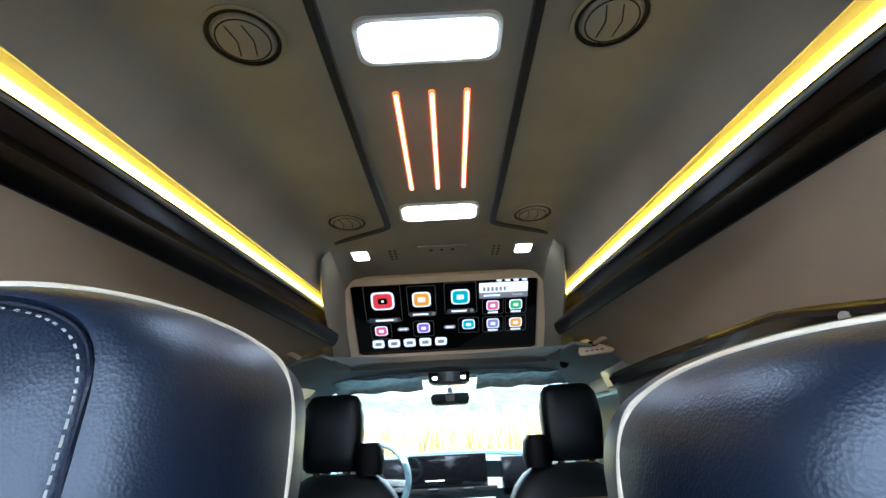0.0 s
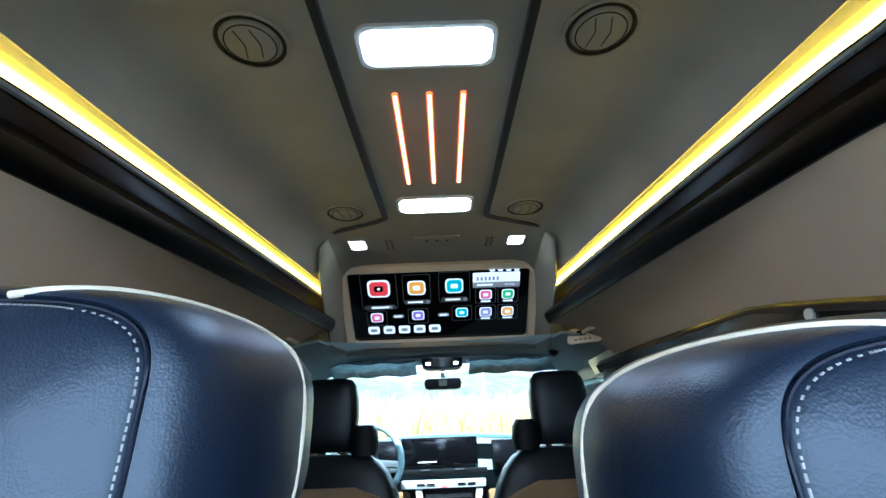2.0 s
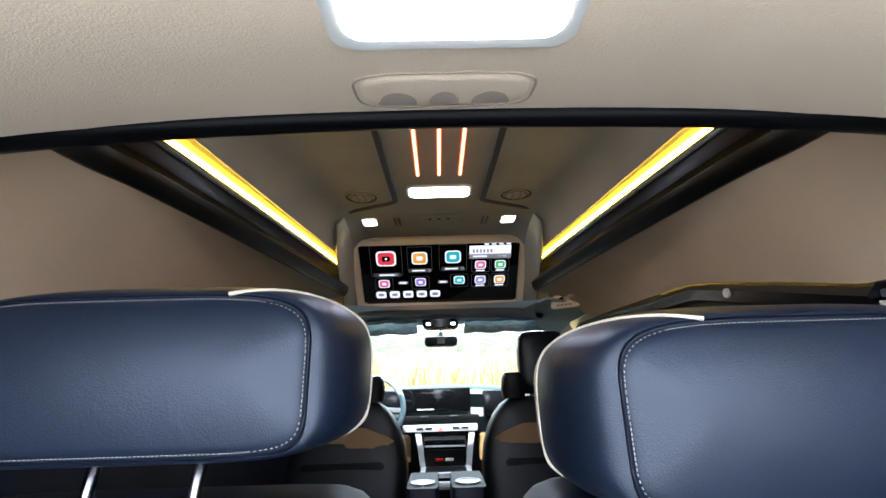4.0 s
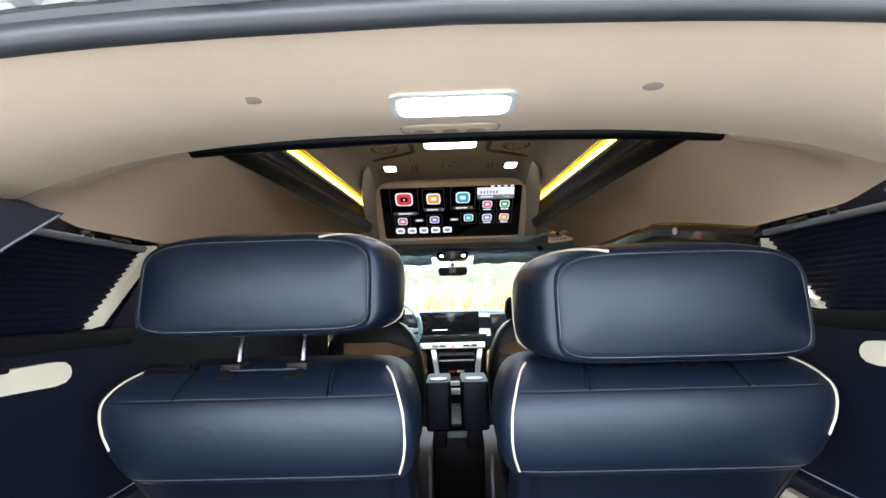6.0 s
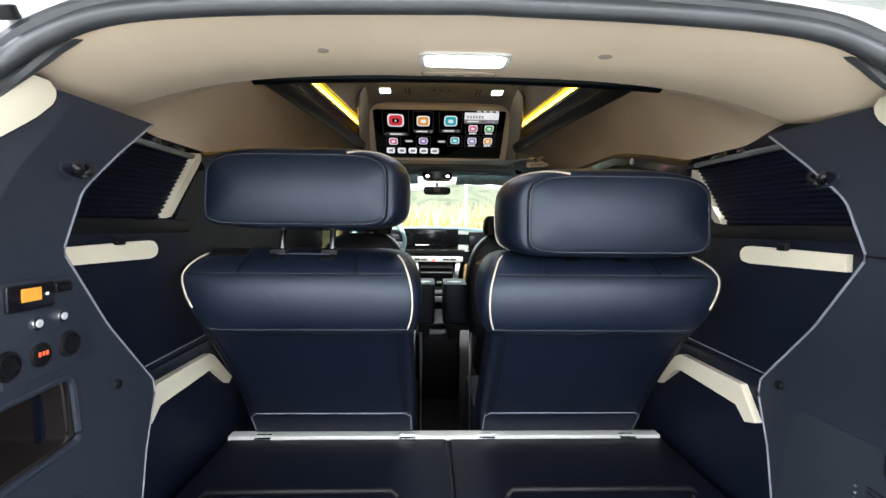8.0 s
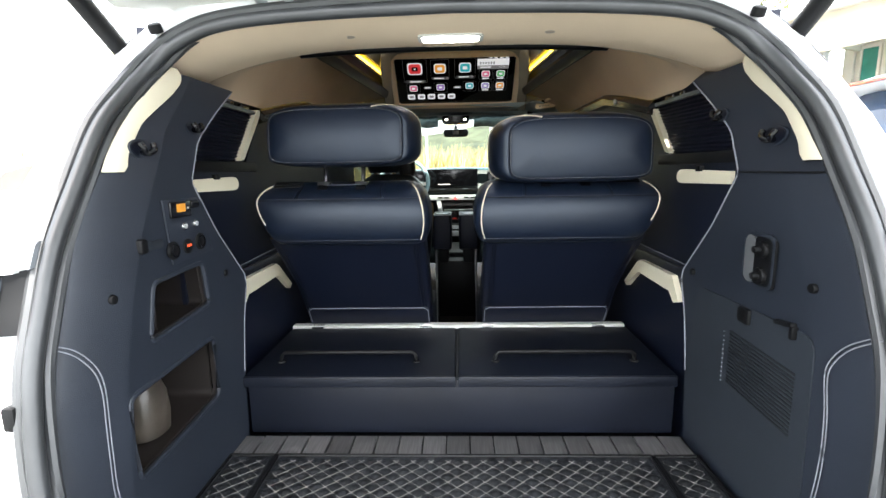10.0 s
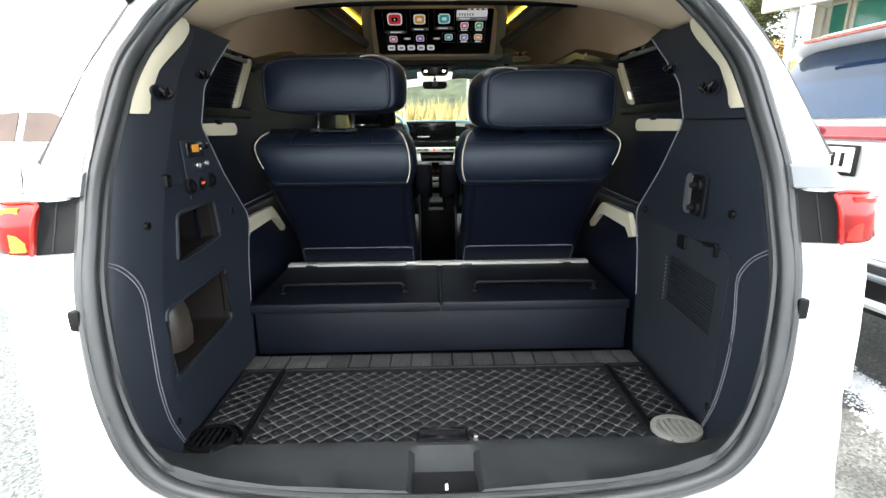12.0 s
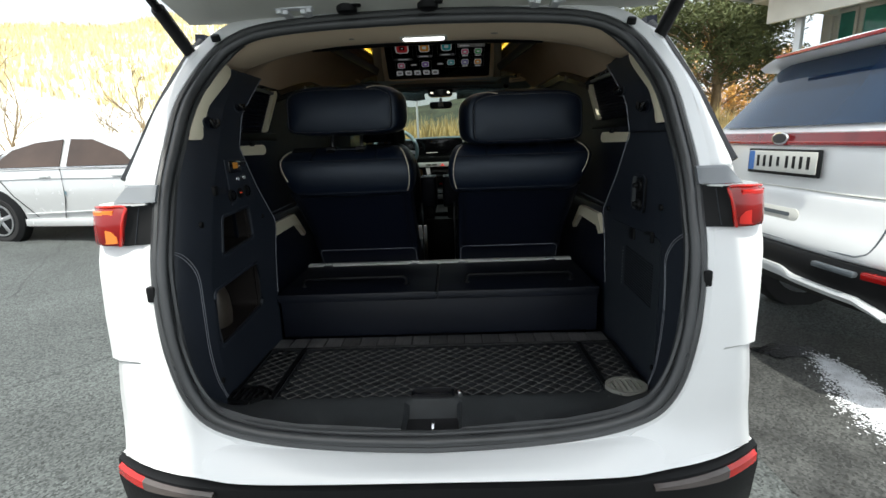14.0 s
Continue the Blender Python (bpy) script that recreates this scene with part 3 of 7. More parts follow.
# front end: headliner, pillars, windshield, dashboard
rows = []
for t in np.linspace(0, 1, 8):
    row = []
    for x in np.linspace(-0.64, 0.64, 33):
        y = lerp(2.315 if abs(x) < 0.41 else lerp(2.315, 2.06, min(1, (abs(x) - 0.41) / 0.03)), 2.71, t)
        row.append((x, y, curve_at(y, [(2.06, 1.752), (2.33, 1.742), (2.5, 1.738), (2.62, 1.728), (2.71, 1.705)]) - 0.075 * abs(x / 0.63) ** 4))
    rows.append(row)
tagged(part("ceiling_front", loft([r + [(x, y, z + 0.01) for x, y, z in r[::-1]] for r in rows]), FRONTLINER), "grey headliner over the front seats", "ceiling", kind="structure")
for s in (-1, 1):
    tagged(part("pillar_trim", thick(loft([[(s * 0.69, y, z), (s * 0.67, y + 0.02, z + 0.01), (s * 0.635, y + 0.03, z + 0.012)] for y, z in ((2.66, 1.68), (3.0, 1.52), (3.4, 1.33), (3.7, 1.18))], closed=False), 0.02), FRONTLINER),
           "grey trim of the windshield pillar", "pillar", kind="structure")
shield = part("window_1", loft([[(x * 0.66, 2.73 + 0.95 * t - 0.06 * x * x, 1.715 - 0.50 * t) for x in np.linspace(-1, 1, 13)] for t in np.linspace(0, 1, 7)], closed=False), WINDSHIELD)
tagged(shield, "clear laminated windshield", "windshield", kind="structure")
for s, nm in ((-1, "window_2"), (1, "window_3")):
    g = part(nm, box(0.005, 0.80, 0.44, (s * 0.655, 2.70, 1.38)), SIDEGLASS)
    tagged(g, "front door side window", "window", kind="structure")

# ---- seats ----
def ellipse_ring(cx, cy, cz, w, d, n=24, p=3.2):
    """A rounded-square outline in x, y at one height."""
    out = []
    for k in range(n):
        a = 2 * math.pi * k / n
        c, q = math.cos(a), math.sin(a)
        out.append((cx + w / 2 * math.copysign(abs(c) ** (2 / p), c), cy + d / 2 * math.copysign(abs(q) ** (2 / p), q), cz))
    return out


def cushion(rows, n=28, p=3.2):
    """Soft block from rows of centre x, centre y, z, width, depth."""
    R = [ellipse_ring(*r, n, p) for r in rows]
    return loft(R)


def rear_seat(cx, s, lifted):
    """A reclining rear seat seen from behind; s is the side of the wall, lifted raises its headrest."""
    seat = thing("captain_chair", "navy leather reclining seat with cream piping", "car seat", "rear chairs", (cx, 0.75, 0.45))
    ox, oy, oz = cx, 0.75, 0.45

    def P(name, bm, mat, label=""):
        bmesh.ops.translate(bm, vec=(-ox, -oy, -oz), verts=bm.verts)
        return part(name, bm, mat, seat, label)
    # lower back: nearly even in width, flaring to the wall under the shoulders, leaning forward below
    flare = lambda t: 0.034 * max(0.0, (t - 0.45) / 0.55) ** 1.3
    low_w = lambda t: lerp(0.450, 0.436, t) + flare(t)
    low_c = lambda t: cx - s * 0.014 + s * flare(t) / 2
    rows = []
    for t in np.linspace(0, 1, 12):
        rows.append((low_c(t), lerp(0.885, 0.625, t) + 0.07, lerp(0.80, 1.165, t), low_w(t), 0.15))
    P("lower_back", cushion(rows, 40, 7), NAVY_SOFT)
    # upper back: broad at the shoulders, drawn in below, its top sloping forward from a seam
    outer, inner = (0.581, 0.070) if lifted else (0.587, 0.056)
    SHAPE = ((1.146, 0.076, 0.034, 0.626, 0.10), (1.152, 0.062, 0.022, 0.606, 0.12), (1.164, 0.051, 0.012, 0.589, 0.145), (1.186, 0.037, 0.004, 0.577, 0.168), (1.212, 0.024, 0.0, 0.570, 0.182), (1.236, 0.012, 0.0, 0.569, 0.190), (1.256, 0.004, 0.002, 0.572, 0.194),
             (1.272, 0.0, 0.006, 0.577, 0.194), (1.284, 0.0, 0.010, 0.584, 0.188), (1.297, 0.005, 0.016, 0.598, 0.174), (1.309, 0.014, 0.024, 0.618, 0.152), (1.319, 0.028, 0.036, 0.640, 0.128), (1.326, 0.048, 0.055, 0.662, 0.10), (1.329, 0.08, 0.085, 0.682, 0.07))

    def shell(row, n=64, p=7.5, grow=0.0):
        z, o, i, y, d = row
        a, b = s * (outer - o), s * (inner + i)
        return ellipse_ring((a + b) / 2, y + d / 2, z, abs(a - b) + 2 * grow, d + 2 * grow, n, p)
    P("upper_back", loft([shell(r) for r in SHAPE]), NAVY)
    P("seat_base", box(0.47, 0.50, 0.36, (cx, 1.12, 0.64), 0.03), NAVY_SOFT)
    # foot panel
    P("foot_panel", box(0.412, 0.012, 0.082, (cx - s * 0.018, 0.8405, 0.860), 0.004, rot=(35.4, 0, 0)), NAVY_SOFT)
    # cream piping on both shoulders
    for q in (-1, 1):
        e = []
        for r in SHAPE[4 if q == s else 2:12]:
            ringp = shell(r, 360, 7.5, 0.0006)
            e.append(ringp[222 if q < 0 else 318])
        P("piping", tube(smooth_line(e, 4), 0.0020, 8), PIPING)
    # seams along the shoulder and under the roll, sunk a little
    for r, mat, rad in ((SHAPE[8], SEAM, 0.0010), (SHAPE[2], SEAM, 0.0012)):
        ringp = shell(r, 180, 7.5, 0.0003)
        P("stitching", tube(ringp[113:158], rad, 5), mat)
    line = shell((1.281, 0.0, 0.009, 0.582, 0.190), 180, 7.5, 0.0)
    P("seam_groove", tube(line[113:158], 0.0009, 5), BLACK)
    P("frame_rail", tube([(s * 0.074, 1.00, 0.66), (s * 0.074, 1.00, 1.00), (s * 0.076, 1.02, 1.06)], 0.0045, 8), STEEL, "slim steel frame rail")
    fx = cx - s * 0.018
    hem = [(fx - 0.208, 0.856, 0.827), (fx - 0.207, 0.816, 0.883), (fx - 0.192, 0.807, 0.896), (fx + 0.192, 0.807, 0.896), (fx + 0.207, 0.816, 0.883), (fx + 0.208, 0.856, 0.827)]
    P("stitching", tube(hem, 0.0014, 5), STITCH)
    # creases of the cover over the headrest guides: black line as shade, raised fold beside
    for q in (-0.125, 0.115):
        P("crease_shade", tube([(cx + q, 0.5820, 1.2845), (cx + q * 0.98, 0.5965, 1.2978), (cx + q * 0.96, 0.6170, 1.3105), (cx + q * 0.95, 0.6400, 1.3212)], 0.0017, 5), BLACK)
        P("cover_fold", tube([(cx + q * 1.05, 0.5835, 1.2850), (cx + q * 1.025, 0.5975, 1.2975), (cx + q * 1.00, 0.6180, 1.3100), (cx + q * 0.985, 0.6400, 1.3205)], 0.0030, 7), NAVY)
    # headrest: a broad pillow, fullest a hand behind its rear face, with a padded rear panel
    hx, hw, hz, hh, y0 = (-0.315, 0.430, 1.465, 0.093, 0.626) if lifted else (0.322, 0.440, 1.417, 0.100, 0.600)
    lean = 0.10 if lifted else 0.05

    def oval(cx, cz, a, b, top, foot, n=72):
        """A pillow outline: softer corners above, tighter ones below."""
        out = []
        for q in range(n):
            c, d = math.cos(2 * math.pi * q / n), math.sin(2 * math.pi * q / n)
            p = top if d >= 0 else foot
            out.append((cx + a * math.copysign(abs(c) ** (2 / p), c), cz + b * math.copysign(abs(d) ** (2 / p), d)))
        return out

    def section(y, k):
        return [(x, y + lean * (z - hz), z) for x, z in oval(hx, hz, hw / 2 - (1 - k) * 0.11, hh - (1 - k) * 0.11, 3.2, 4.6)]
    pa, pb = hw * (0.4446 if lifted else 0.440), hh * 0.83
    px, yp = hx + s * hw * (0.046 if lifted else 0.052), y0 - (0.014 if lifted else 0.020)

    def padded(inset, d):
        return [(x, yp - d + lean * (z - hz), z) for x, z in oval(px, hz - 0.005, pa - inset, pb - inset, 4.6, 8.0)]
    rings = [padded(0.004, -0.016), padded(0.0005, -0.006), padded(-0.0010, -0.0020)]
    rim0, wide = padded(-0.0022, -0.0003), section(y0 + 0.092, 1.0)
    for u in np.linspace(0.0, 1.0, 12):
        g, f = math.sin(u * math.pi / 2), 1 - math.cos(u * math.pi / 2)
        rings.append([(lerp(p[0], q[0], g), lerp(p[1], q[1], f), lerp(p[2], q[2], g)) for p, q in zip(rim0, wide)])
    rings += [section(y0 + y, k) for y, k in ((0.128, 0.995), (0.168, 0.95), (0.20, 0.84), (0.205, 0.6))]
    head = P("headrest", loft(rings), NAVY)

    def Q(name, bm, mat, label=""):
        bmesh.ops.translate(bm, vec=(-ox, -oy, -oz), verts=bm.verts)
        return part(name, bm, mat, head, label)
    dome = ((0.0, -0.008), (0.0006, -0.0035), (0.0026, -0.0004), (0.0060, 0.0024), (0.012, 0.0046), (0.020, 0.0068), (0.032, 0.0095), (0.046, 0.0118), (0.058, 0.0130), (0.070, 0.0136))
    Q("back_panel", loft([padded(e, d) for e, d in dome]), NAVY)
    # a row of thread stitches inside the seam
    dash = bmesh.new()
    dense = smooth_line(padded(0.0036, 0.0004), 4, True)
    run, gap = [], 0.0
    for a, b in zip(dense, dense[1:] + dense[:1]):
        n = max(1, int((b - a).length / 0.0038))
        if (b - a).length < 0.0022:
            gap += (b - a).length
            if gap < 0.0044:
                continue
            a, gap = b - (b - a).normalized() * 0.0034, 0.0
        for q in range(n):
            u, v = a.lerp(b, (q + 0.15) / n), a.lerp(b, (q + 0.8) / n)
            me = bpy.data.meshes.new("tmp")
            t0 = tube([u, v], 0.0007, 4)
            t0.to_mesh(me)
            t0.free()
            dash.from_mesh(me)
            bpy.data.meshes.remove(me)
    Q("stitching", dash, THREAD)
    Q("panel_seam", tube(smooth_line(padded(0.0008, -0.0022), 2, True), 0.0011, 5, closed=True), NAVY_SOFT)
    # cream piping: from the panel's upper corner over the crest and down the inner cheek
    line, back = [], section(y0 + 0.122, 0.9965)
    for ang, f in ((104, 0.0), (112, 0.05), (120, 0.20), (128, 0.46), (137, 0.80), (147, 1.10), (160, 1.3), (178, 1.35), (196, 1.35), (214, 1.35), (232, 1.35)):
        k = (ang if s > 0 else 180 - ang) / 360 * len(wide) % len(wide)
        i, w = int(k), k - int(k)
        p, q, e = (Vector(r[i]).lerp(Vector(r[(i + 1) % len(wide)]), w) for r in (rim0, wide, back))
        if f > 1:
            line.append(tuple(q.lerp(e, (f - 1) / 0.35)))
        else:
            g = math.sqrt(1 - (1 - f) ** 2)
            line.append((lerp(p.x, q.x, g), lerp(p.y, q.y, f), lerp(p.z, q.z, g)))
    Q("piping", tube(smooth_line(line, 5), 0.0023, 8), PIPING)
    # a soft fold where the crown meets the padded panel
    fold = [(x, y + 0.020, z + 0.0035) for x, y, z in padded(-0.004, -0.002)[int(len(rim0) * 0.14):int(len(rim0) * 0.36)]]
    Q("crown_seam", tube(fold, 0.0009, 5), SEAM)
    # posts, their guides and the levers
    for q in (-0.062, 0.050):
        P("headrest_post", tube([(cx + q, 0.664, 1.30), (cx + q, 0.676, 1.35), (cx + q, 0.700, 1.42)], 0.0068, 10), DARKCHROME)
        P("post_guide", join(box(0.036, 0.040, 0.014, (cx + q, 0.656, 1.324), 0.005), box(0.030, 0.022, 0.010, (cx + q, 0.628, 1.312), 0.004, rot=(35, 0, 0))), BLACK)
    arc = [(cx + x, 0.622 - 0.10 * x * x, 1.3215 + 0.12 * (0.004 - x * x)) for x in np.linspace(-0.055, 0.055, 14)]
    P("gathered_hem", tube(arc, 0.0016, 5), SEAM)
    # edge seams down the lower back
    for q in (-1, 1):
        for d in (0.0, 0.010):
            P("edge_seam", tube([(low_c(t) + q * (low_w(t) / 2 - 0.022 - d), lerp(0.885, 0.625, t) - 0.0055 + 0.0005, lerp(0.80, 1.165, t)) for t in np.linspace(0.05, 0.93, 8)], 0.0011, 5), BLACK)
    P("lever_slot", join(box(0.085, 0.026, 0.010, (cx + s * 0.165, 0.645, 1.321), 0.004, rot=(38, 0, 0)), box(0.07, 0.010, 0.006, (cx + s * 0.165, 0.641, 1.327), 0.002, rot=(38, 0, 0))), BLACK)
    return seat


rear_seat(-0.322, -1, True)
rear_seat(0.322, 1, False)

# ---- cargo space ----
crate = thing("storage_box", "dark navy leatherette storage box behind the seats", "storage box")
part("box_body", box(1.146, 0.40, 0.155, (0.005, 0.645, 0.728), 0.006), BOXLEATHER, crate)
for s in (-1, 1):
    x = 0.002 + s * 0.291
    lid = part("lid", box(0.575, 0.385, 0.026, (x, 0.636, 0.806), 0.008), LIDLEATHER, crate)
    hx = -0.31 if s < 0 else 0.306
    pts = [(hx - 0.195, 0.535, 0.818), (hx - 0.195, 0.535, 0.838), (hx - 0.185, 0.535, 0.848), (hx + 0.185, 0.535, 0.848), (hx + 0.195, 0.535, 0.838), (hx + 0.195, 0.535, 0.818)]
    part("lid_handle", join(tube(pts, 0.0062, 10), disc(0.012, 0.006, pose(hx - 0.195, 0.535, 0.818), 14, 0.002), disc(0.012, 0.006, pose(hx + 0.195, 0.535, 0.818), 14, 0.002)), BLACK, lid, "slim black grab bar")
    part("lid_lip", box(0.575, 0.010, 0.030, (x, 0.4405, 0.803), 0.0045), BOXLEATHER, lid)
    for q in (0.485, 0.106):
        part("hinge", join(box(0.042, 0.020, 0.004, (s * q, 0.826, 0.822), 0.001), tube([(s * q - 0.02, 0.838, 0.824), (s * q + 0.02, 0.838, 0.824)], 0.004, 8)), CHROME, lid, "small chrome hinge")
part("rear_strip", box(1.155, 0.034, 0.014, (0.0, 0.845, 0.819), 0.003), SHADEGREY, crate, "pale grey strip along the rear edge")

# quilted mat in three panels, built as raised pads between stitched grooves
def quilted(name, label, x0, x1, y0, y1, step, cut=None):
    bm = bmesh.new()
    nx, ny = int((x1 - x0) / step * 8), int((y1 - y0) / step * 8)
    grid = []
    for j in range(ny + 1):
        row = []
        for i in range(nx + 1):
            x, y = lerp(x0, x1, i / nx), lerp(y0, y1, j / ny)
            u, v = (x * 0.86 + y) / step, (x * 0.86 - y) / step
            fu, fv = abs(u - round(u)), abs(v - round(v))
            h = 0.0065 * (min(1, (fu * 2) * 1.5) ** 0.55) * (min(1, (fv * 2) * 1.5) ** 0.55)
            edge = min(i, nx - i, j, ny - j)
            if edge < 3:
                h = 0.007
            row.append(bm.verts.new((x, y, 0.650 + h * (0 if edge == 0 else 1))))
        grid.append(row)
    for j in range(ny):
        for i in range(nx):
            c = (grid[j][i].co + grid[j + 1][i + 1].co) / 2
            if cut and cut(c.x, c.y):
                continue
            bm.faces.new((grid[j][i], grid[j][i + 1], grid[j + 1][i + 1], grid[j + 1][i]))
    bmesh.ops.delete(bm, geom=[v for v in bm.verts if not v.link_faces], context="VERTS")
    mat = thing(name, label, "cargo mat", "cargo mats")
    part("quilting", bm, MATBLACK, mat, sharp=70)
    # short thread stitches at the crossings
    knots = bmesh.new()
    lim = int(2.2 / step)
    for a in range(-lim, lim):
        for b in range(-lim, lim):
            x, y = (a + b) * step / (2 * 0.86), (a - b) * step / 2
            if x0 + 0.008 < x < x1 - 0.008 and y0 + 0.008 < y < y1 - 0.008 and not (cut and cut(x, y)):
                bmesh.ops.create_cube(knots, size=1, matrix=Matrix.Translation((x, y, 0.6525)) @ Matrix.Diagonal((0.0036, 0.0026, 0.0026, 1)))
                for k in (0.14, 0.32, 0.5, 0.68, 0.86):
                    for sx in (1, -1):
                        xx, yy = x + sx * k * step / (2 * 0.86), y + k * step / 2
                        if x0 < xx < x1 and y0 < yy < y1 and not (cut and cut(xx, yy)):
                            bmesh.ops.create_cube(knots, size=1, matrix=pose(xx, yy, 0.6523, 0, 0, sx * 49) @ Matrix.Diagonal((0.0048, 0.0015, 0.0016, 1)))
    part("stitching", knots, MATTHREAD, mat)
    hem = [(x0, y0, 0.656), (x0, y1, 0.656), (x1, y1, 0.656), (x1, y0, 0.656)]
    part("hem", join(*[tube([a, b], 0.005, 6) for a, b in zip(hem, hem[1:] + hem[:1])]), BLACK, mat)
    return mat


near = lambda cx, cy, r: (lambda x, y: (x - cx) ** 2 + (y - cy) ** 2 < r * r)
quilted("cargo_mat", "black quilted leatherette cargo mat with pale stitching", -0.452, 0.478, -0.002, 0.333, 0.037)
quilted("side_mat", "narrow black quilted mat along the side panel", -0.572, -0.458, 0.028, 0.333, 0.037, near(-0.522, 0.025, 0.062))
quilted("side_mat", "narrow black quilted mat along the side panel", 0.484, 0.590, 0.028, 0.333, 0.037, near(0.530, 0.025, 0.062))

# row of wood-look boards in front of the box
def wood(name):
    m = material(name, (0.080, 0.080, 0.084), 0.5, vary=0.0, random_tone=0.35)
    n, l = m.node_tree.nodes, m.node_tree.links
    co, mp, w = n.new("ShaderNodeTexCoord"), n.new("ShaderNodeMapping"), n.new("ShaderNodeTexNoise")
    mp.inputs["Scale"].default_value = (260, 14, 30)
    w.inputs["Scale"].default_value, w.inputs["Detail"].default_value = 1, 8
    l.new(co.outputs["Object"], mp.inputs[0]), l.new(mp.outputs[0], w.inputs["Vector"])
    mx = n.new("ShaderNodeMix")
    mx.data_type, mx.blend_type = "RGBA", "MULTIPLY"
    mx.inputs["Factor"].default_value = 0.8
    b = n["Principled BSDF"]
    src = b.inputs["Base Color"].links[0].from_socket
    rp = n.new("ShaderNodeValToRGB")
    rp.color_ramp.elements[0].color, rp.color_ramp.elements[1].color = (0.12, 0.115, 0.11, 1), (1.9, 1.85, 1.8, 1)
    l.new(w.outputs["Fac"], rp.inputs[0]), l.new(src, mx.inputs["A"]), l.new(rp.outputs[0], mx.inputs["B"]), l.new(mx.outputs["Result"], b.inputs["Base Color"])
    return m


WOOD = wood("grey_brown_wood")
boards = thing("floor_boards", "row of short grey-brown wood-look boards", "floor board")
plank = None
for k in range(19):
    x = -0.553 + 0.0618 * k
    if plank is None:
        plank = part("plank", box(0.0580, 0.086, 0.010, (0, 0, 0), 0.0014), WOOD, boards)
        plank.location = (x, 0.384, 0.648)
    else:
        p = new("plank", plank.data)
        p.parent, p.location = boards, (x, 0.384, 0.648)
part("board_base", box(1.19, 0.09, 0.006, (0.003, 0.384, 0.642)), BLACK, boards)

# mat pull handle and its chrome button
pull = thing("mat_handle", "black recessed pull handle with a chrome button", "handle")
part("handle_body", join(box(0.118, 0.038, 0.012, (-0.002, 0.016, 0.659), 0.004), box(0.104, 0.010, 0.014, (-0.002, 0.030, 0.666), 0.004), box(0.104, 0.004, 0.008, (-0.002, 0.002, 0.664), 0.0015)), GLOSS, pull)
part("button", disc(0.008, 0.014, pose(0.072, 0.012, 0.655), 16, 0.003), CHROME, pull, "chrome push button")

# round floor vents
for cx, mat, lab in ((-0.522, BLACK, "black round louvred floor vent"), (0.530, VENTGREY, "pale grey round louvred floor vent")):
    v = thing("floor_vent", lab, "vent", "floor vents", (cx, 0.022, 0.652))
    part("rim", ring([(0.056 * math.cos(a), 0.046 * math.sin(a)) for a in np.linspace(0, 2 * math.pi, 28, endpoint=False)], 0.010, 0.018), mat, v)
    part("well", slab([(0.047 * math.cos(a), 0.037 * math.sin(a)) for a in np.linspace(0, 2 * math.pi, 24, endpoint=False)], 0.003), BLACK, v)
    for k in range(6):
        x = -0.035 + 0.014 * k
        h = 0.037 * math.sqrt(max(0, 1 - (x / 0.047) ** 2)) * 1.9
        part("slat", box(0.007, h, 0.012, (x, 0, 0.010), 0.002, rot=(0, 25, 0)), mat, v)

# loading sill with the striker recess
rows = []
for x in sorted(list(np.linspace(-0.60, 0.60, 49)) + [-0.080, -0.0665, 0.0665, 0.080]):
    a = abs(x)
    zr = float(np.interp(a, [0, 0.33, 0.44, 0.525, 0.575, 0.60], [0.640, 0.662, 0.684, 0.718, 0.775, 0.85]))
    dip = 0.042 if a < 0.067 else 0.042 * max(0, 1 - (a - 0.0665) / 0.0135)
    rows.append([(x, 0.004, 0.654), (x, -0.012, 0.656), (x, -0.024, 0.655 - dip * 0.2), (x, -0.075, 0.652 - dip + max(0, zr - 0.655) * 0.5), (x, -0.125, 0.650 - dip + max(0, zr - 0.655)), (x, -0.140, zr + 0.008 - dip * 0.3), (x, -0.155, zr - 0.006)])
sill = thing("loading_sill", "dark ribbed plastic loading sill with a latch recess", "door sill")
part("sill_cover", thick(loft(rows, closed=False), 0.006), SILL, sill)
for x in np.linspace(-0.50, 0.50, 34):
    if abs(x) > 0.11:
        part("rib", box(0.0025, 0.10, 0.002, (x, -0.068, 0.6545 + max(0, abs(x) - 0.40) * 0.12), 0.0005), SILL, sill)
part("striker", tube(smooth_line([(0.003, -0.135, 0.61), (0.003, -0.132, 0.650), (0.003, -0.112, 0.655), (0.003, -0.100, 0.61)], 4), 0.004, 8), CHROME, sill, "bright steel latch striker")
# ---- cargo side panels ----
def side_y(z, rear):
    """Front (rear=False) and rear limits of the side panel at one height."""
    if rear:
        return curve_at(z, [(0.62, 0.0), (0.70, -0.075), (0.80, -0.105), (1.0, -0.085), (1.12, -0.05), (1.25, 0.0), (1.35, 0.055), (1.45, 0.11), (1.52, 0.165), (1.60, 0.215)])
    return curve_at(z, [(0.62, 0.44), (0.84, 0.452), (0.97, 0.475), (1.06, 0.505), (1.09, 0.500), (1.22, 0.38), (1.343, 0.292), (1.43, 0.332), (1.50, 0.41), (1.565, 0.492)])


def panel_x(y, z, s):
    """Half width of the inner panel surface: flat inside, flaring out to the seal at the back."""
    flat = 0.578 if s < 0 else 0.606
    flat = flat - 0.02 * max(0, (z - 1.45) / 0.15)
    e = side_y(z, True)
    t = min(max((y - e) / 0.11, 0), 1)
    return lerp(0.618 - (0.06 * max(0, 0.80 - z) / 0.15 if z < 0.80 else 0) - 0.035 * max(0, (z - 1.45) / 0.12), flat, t ** 0.6)


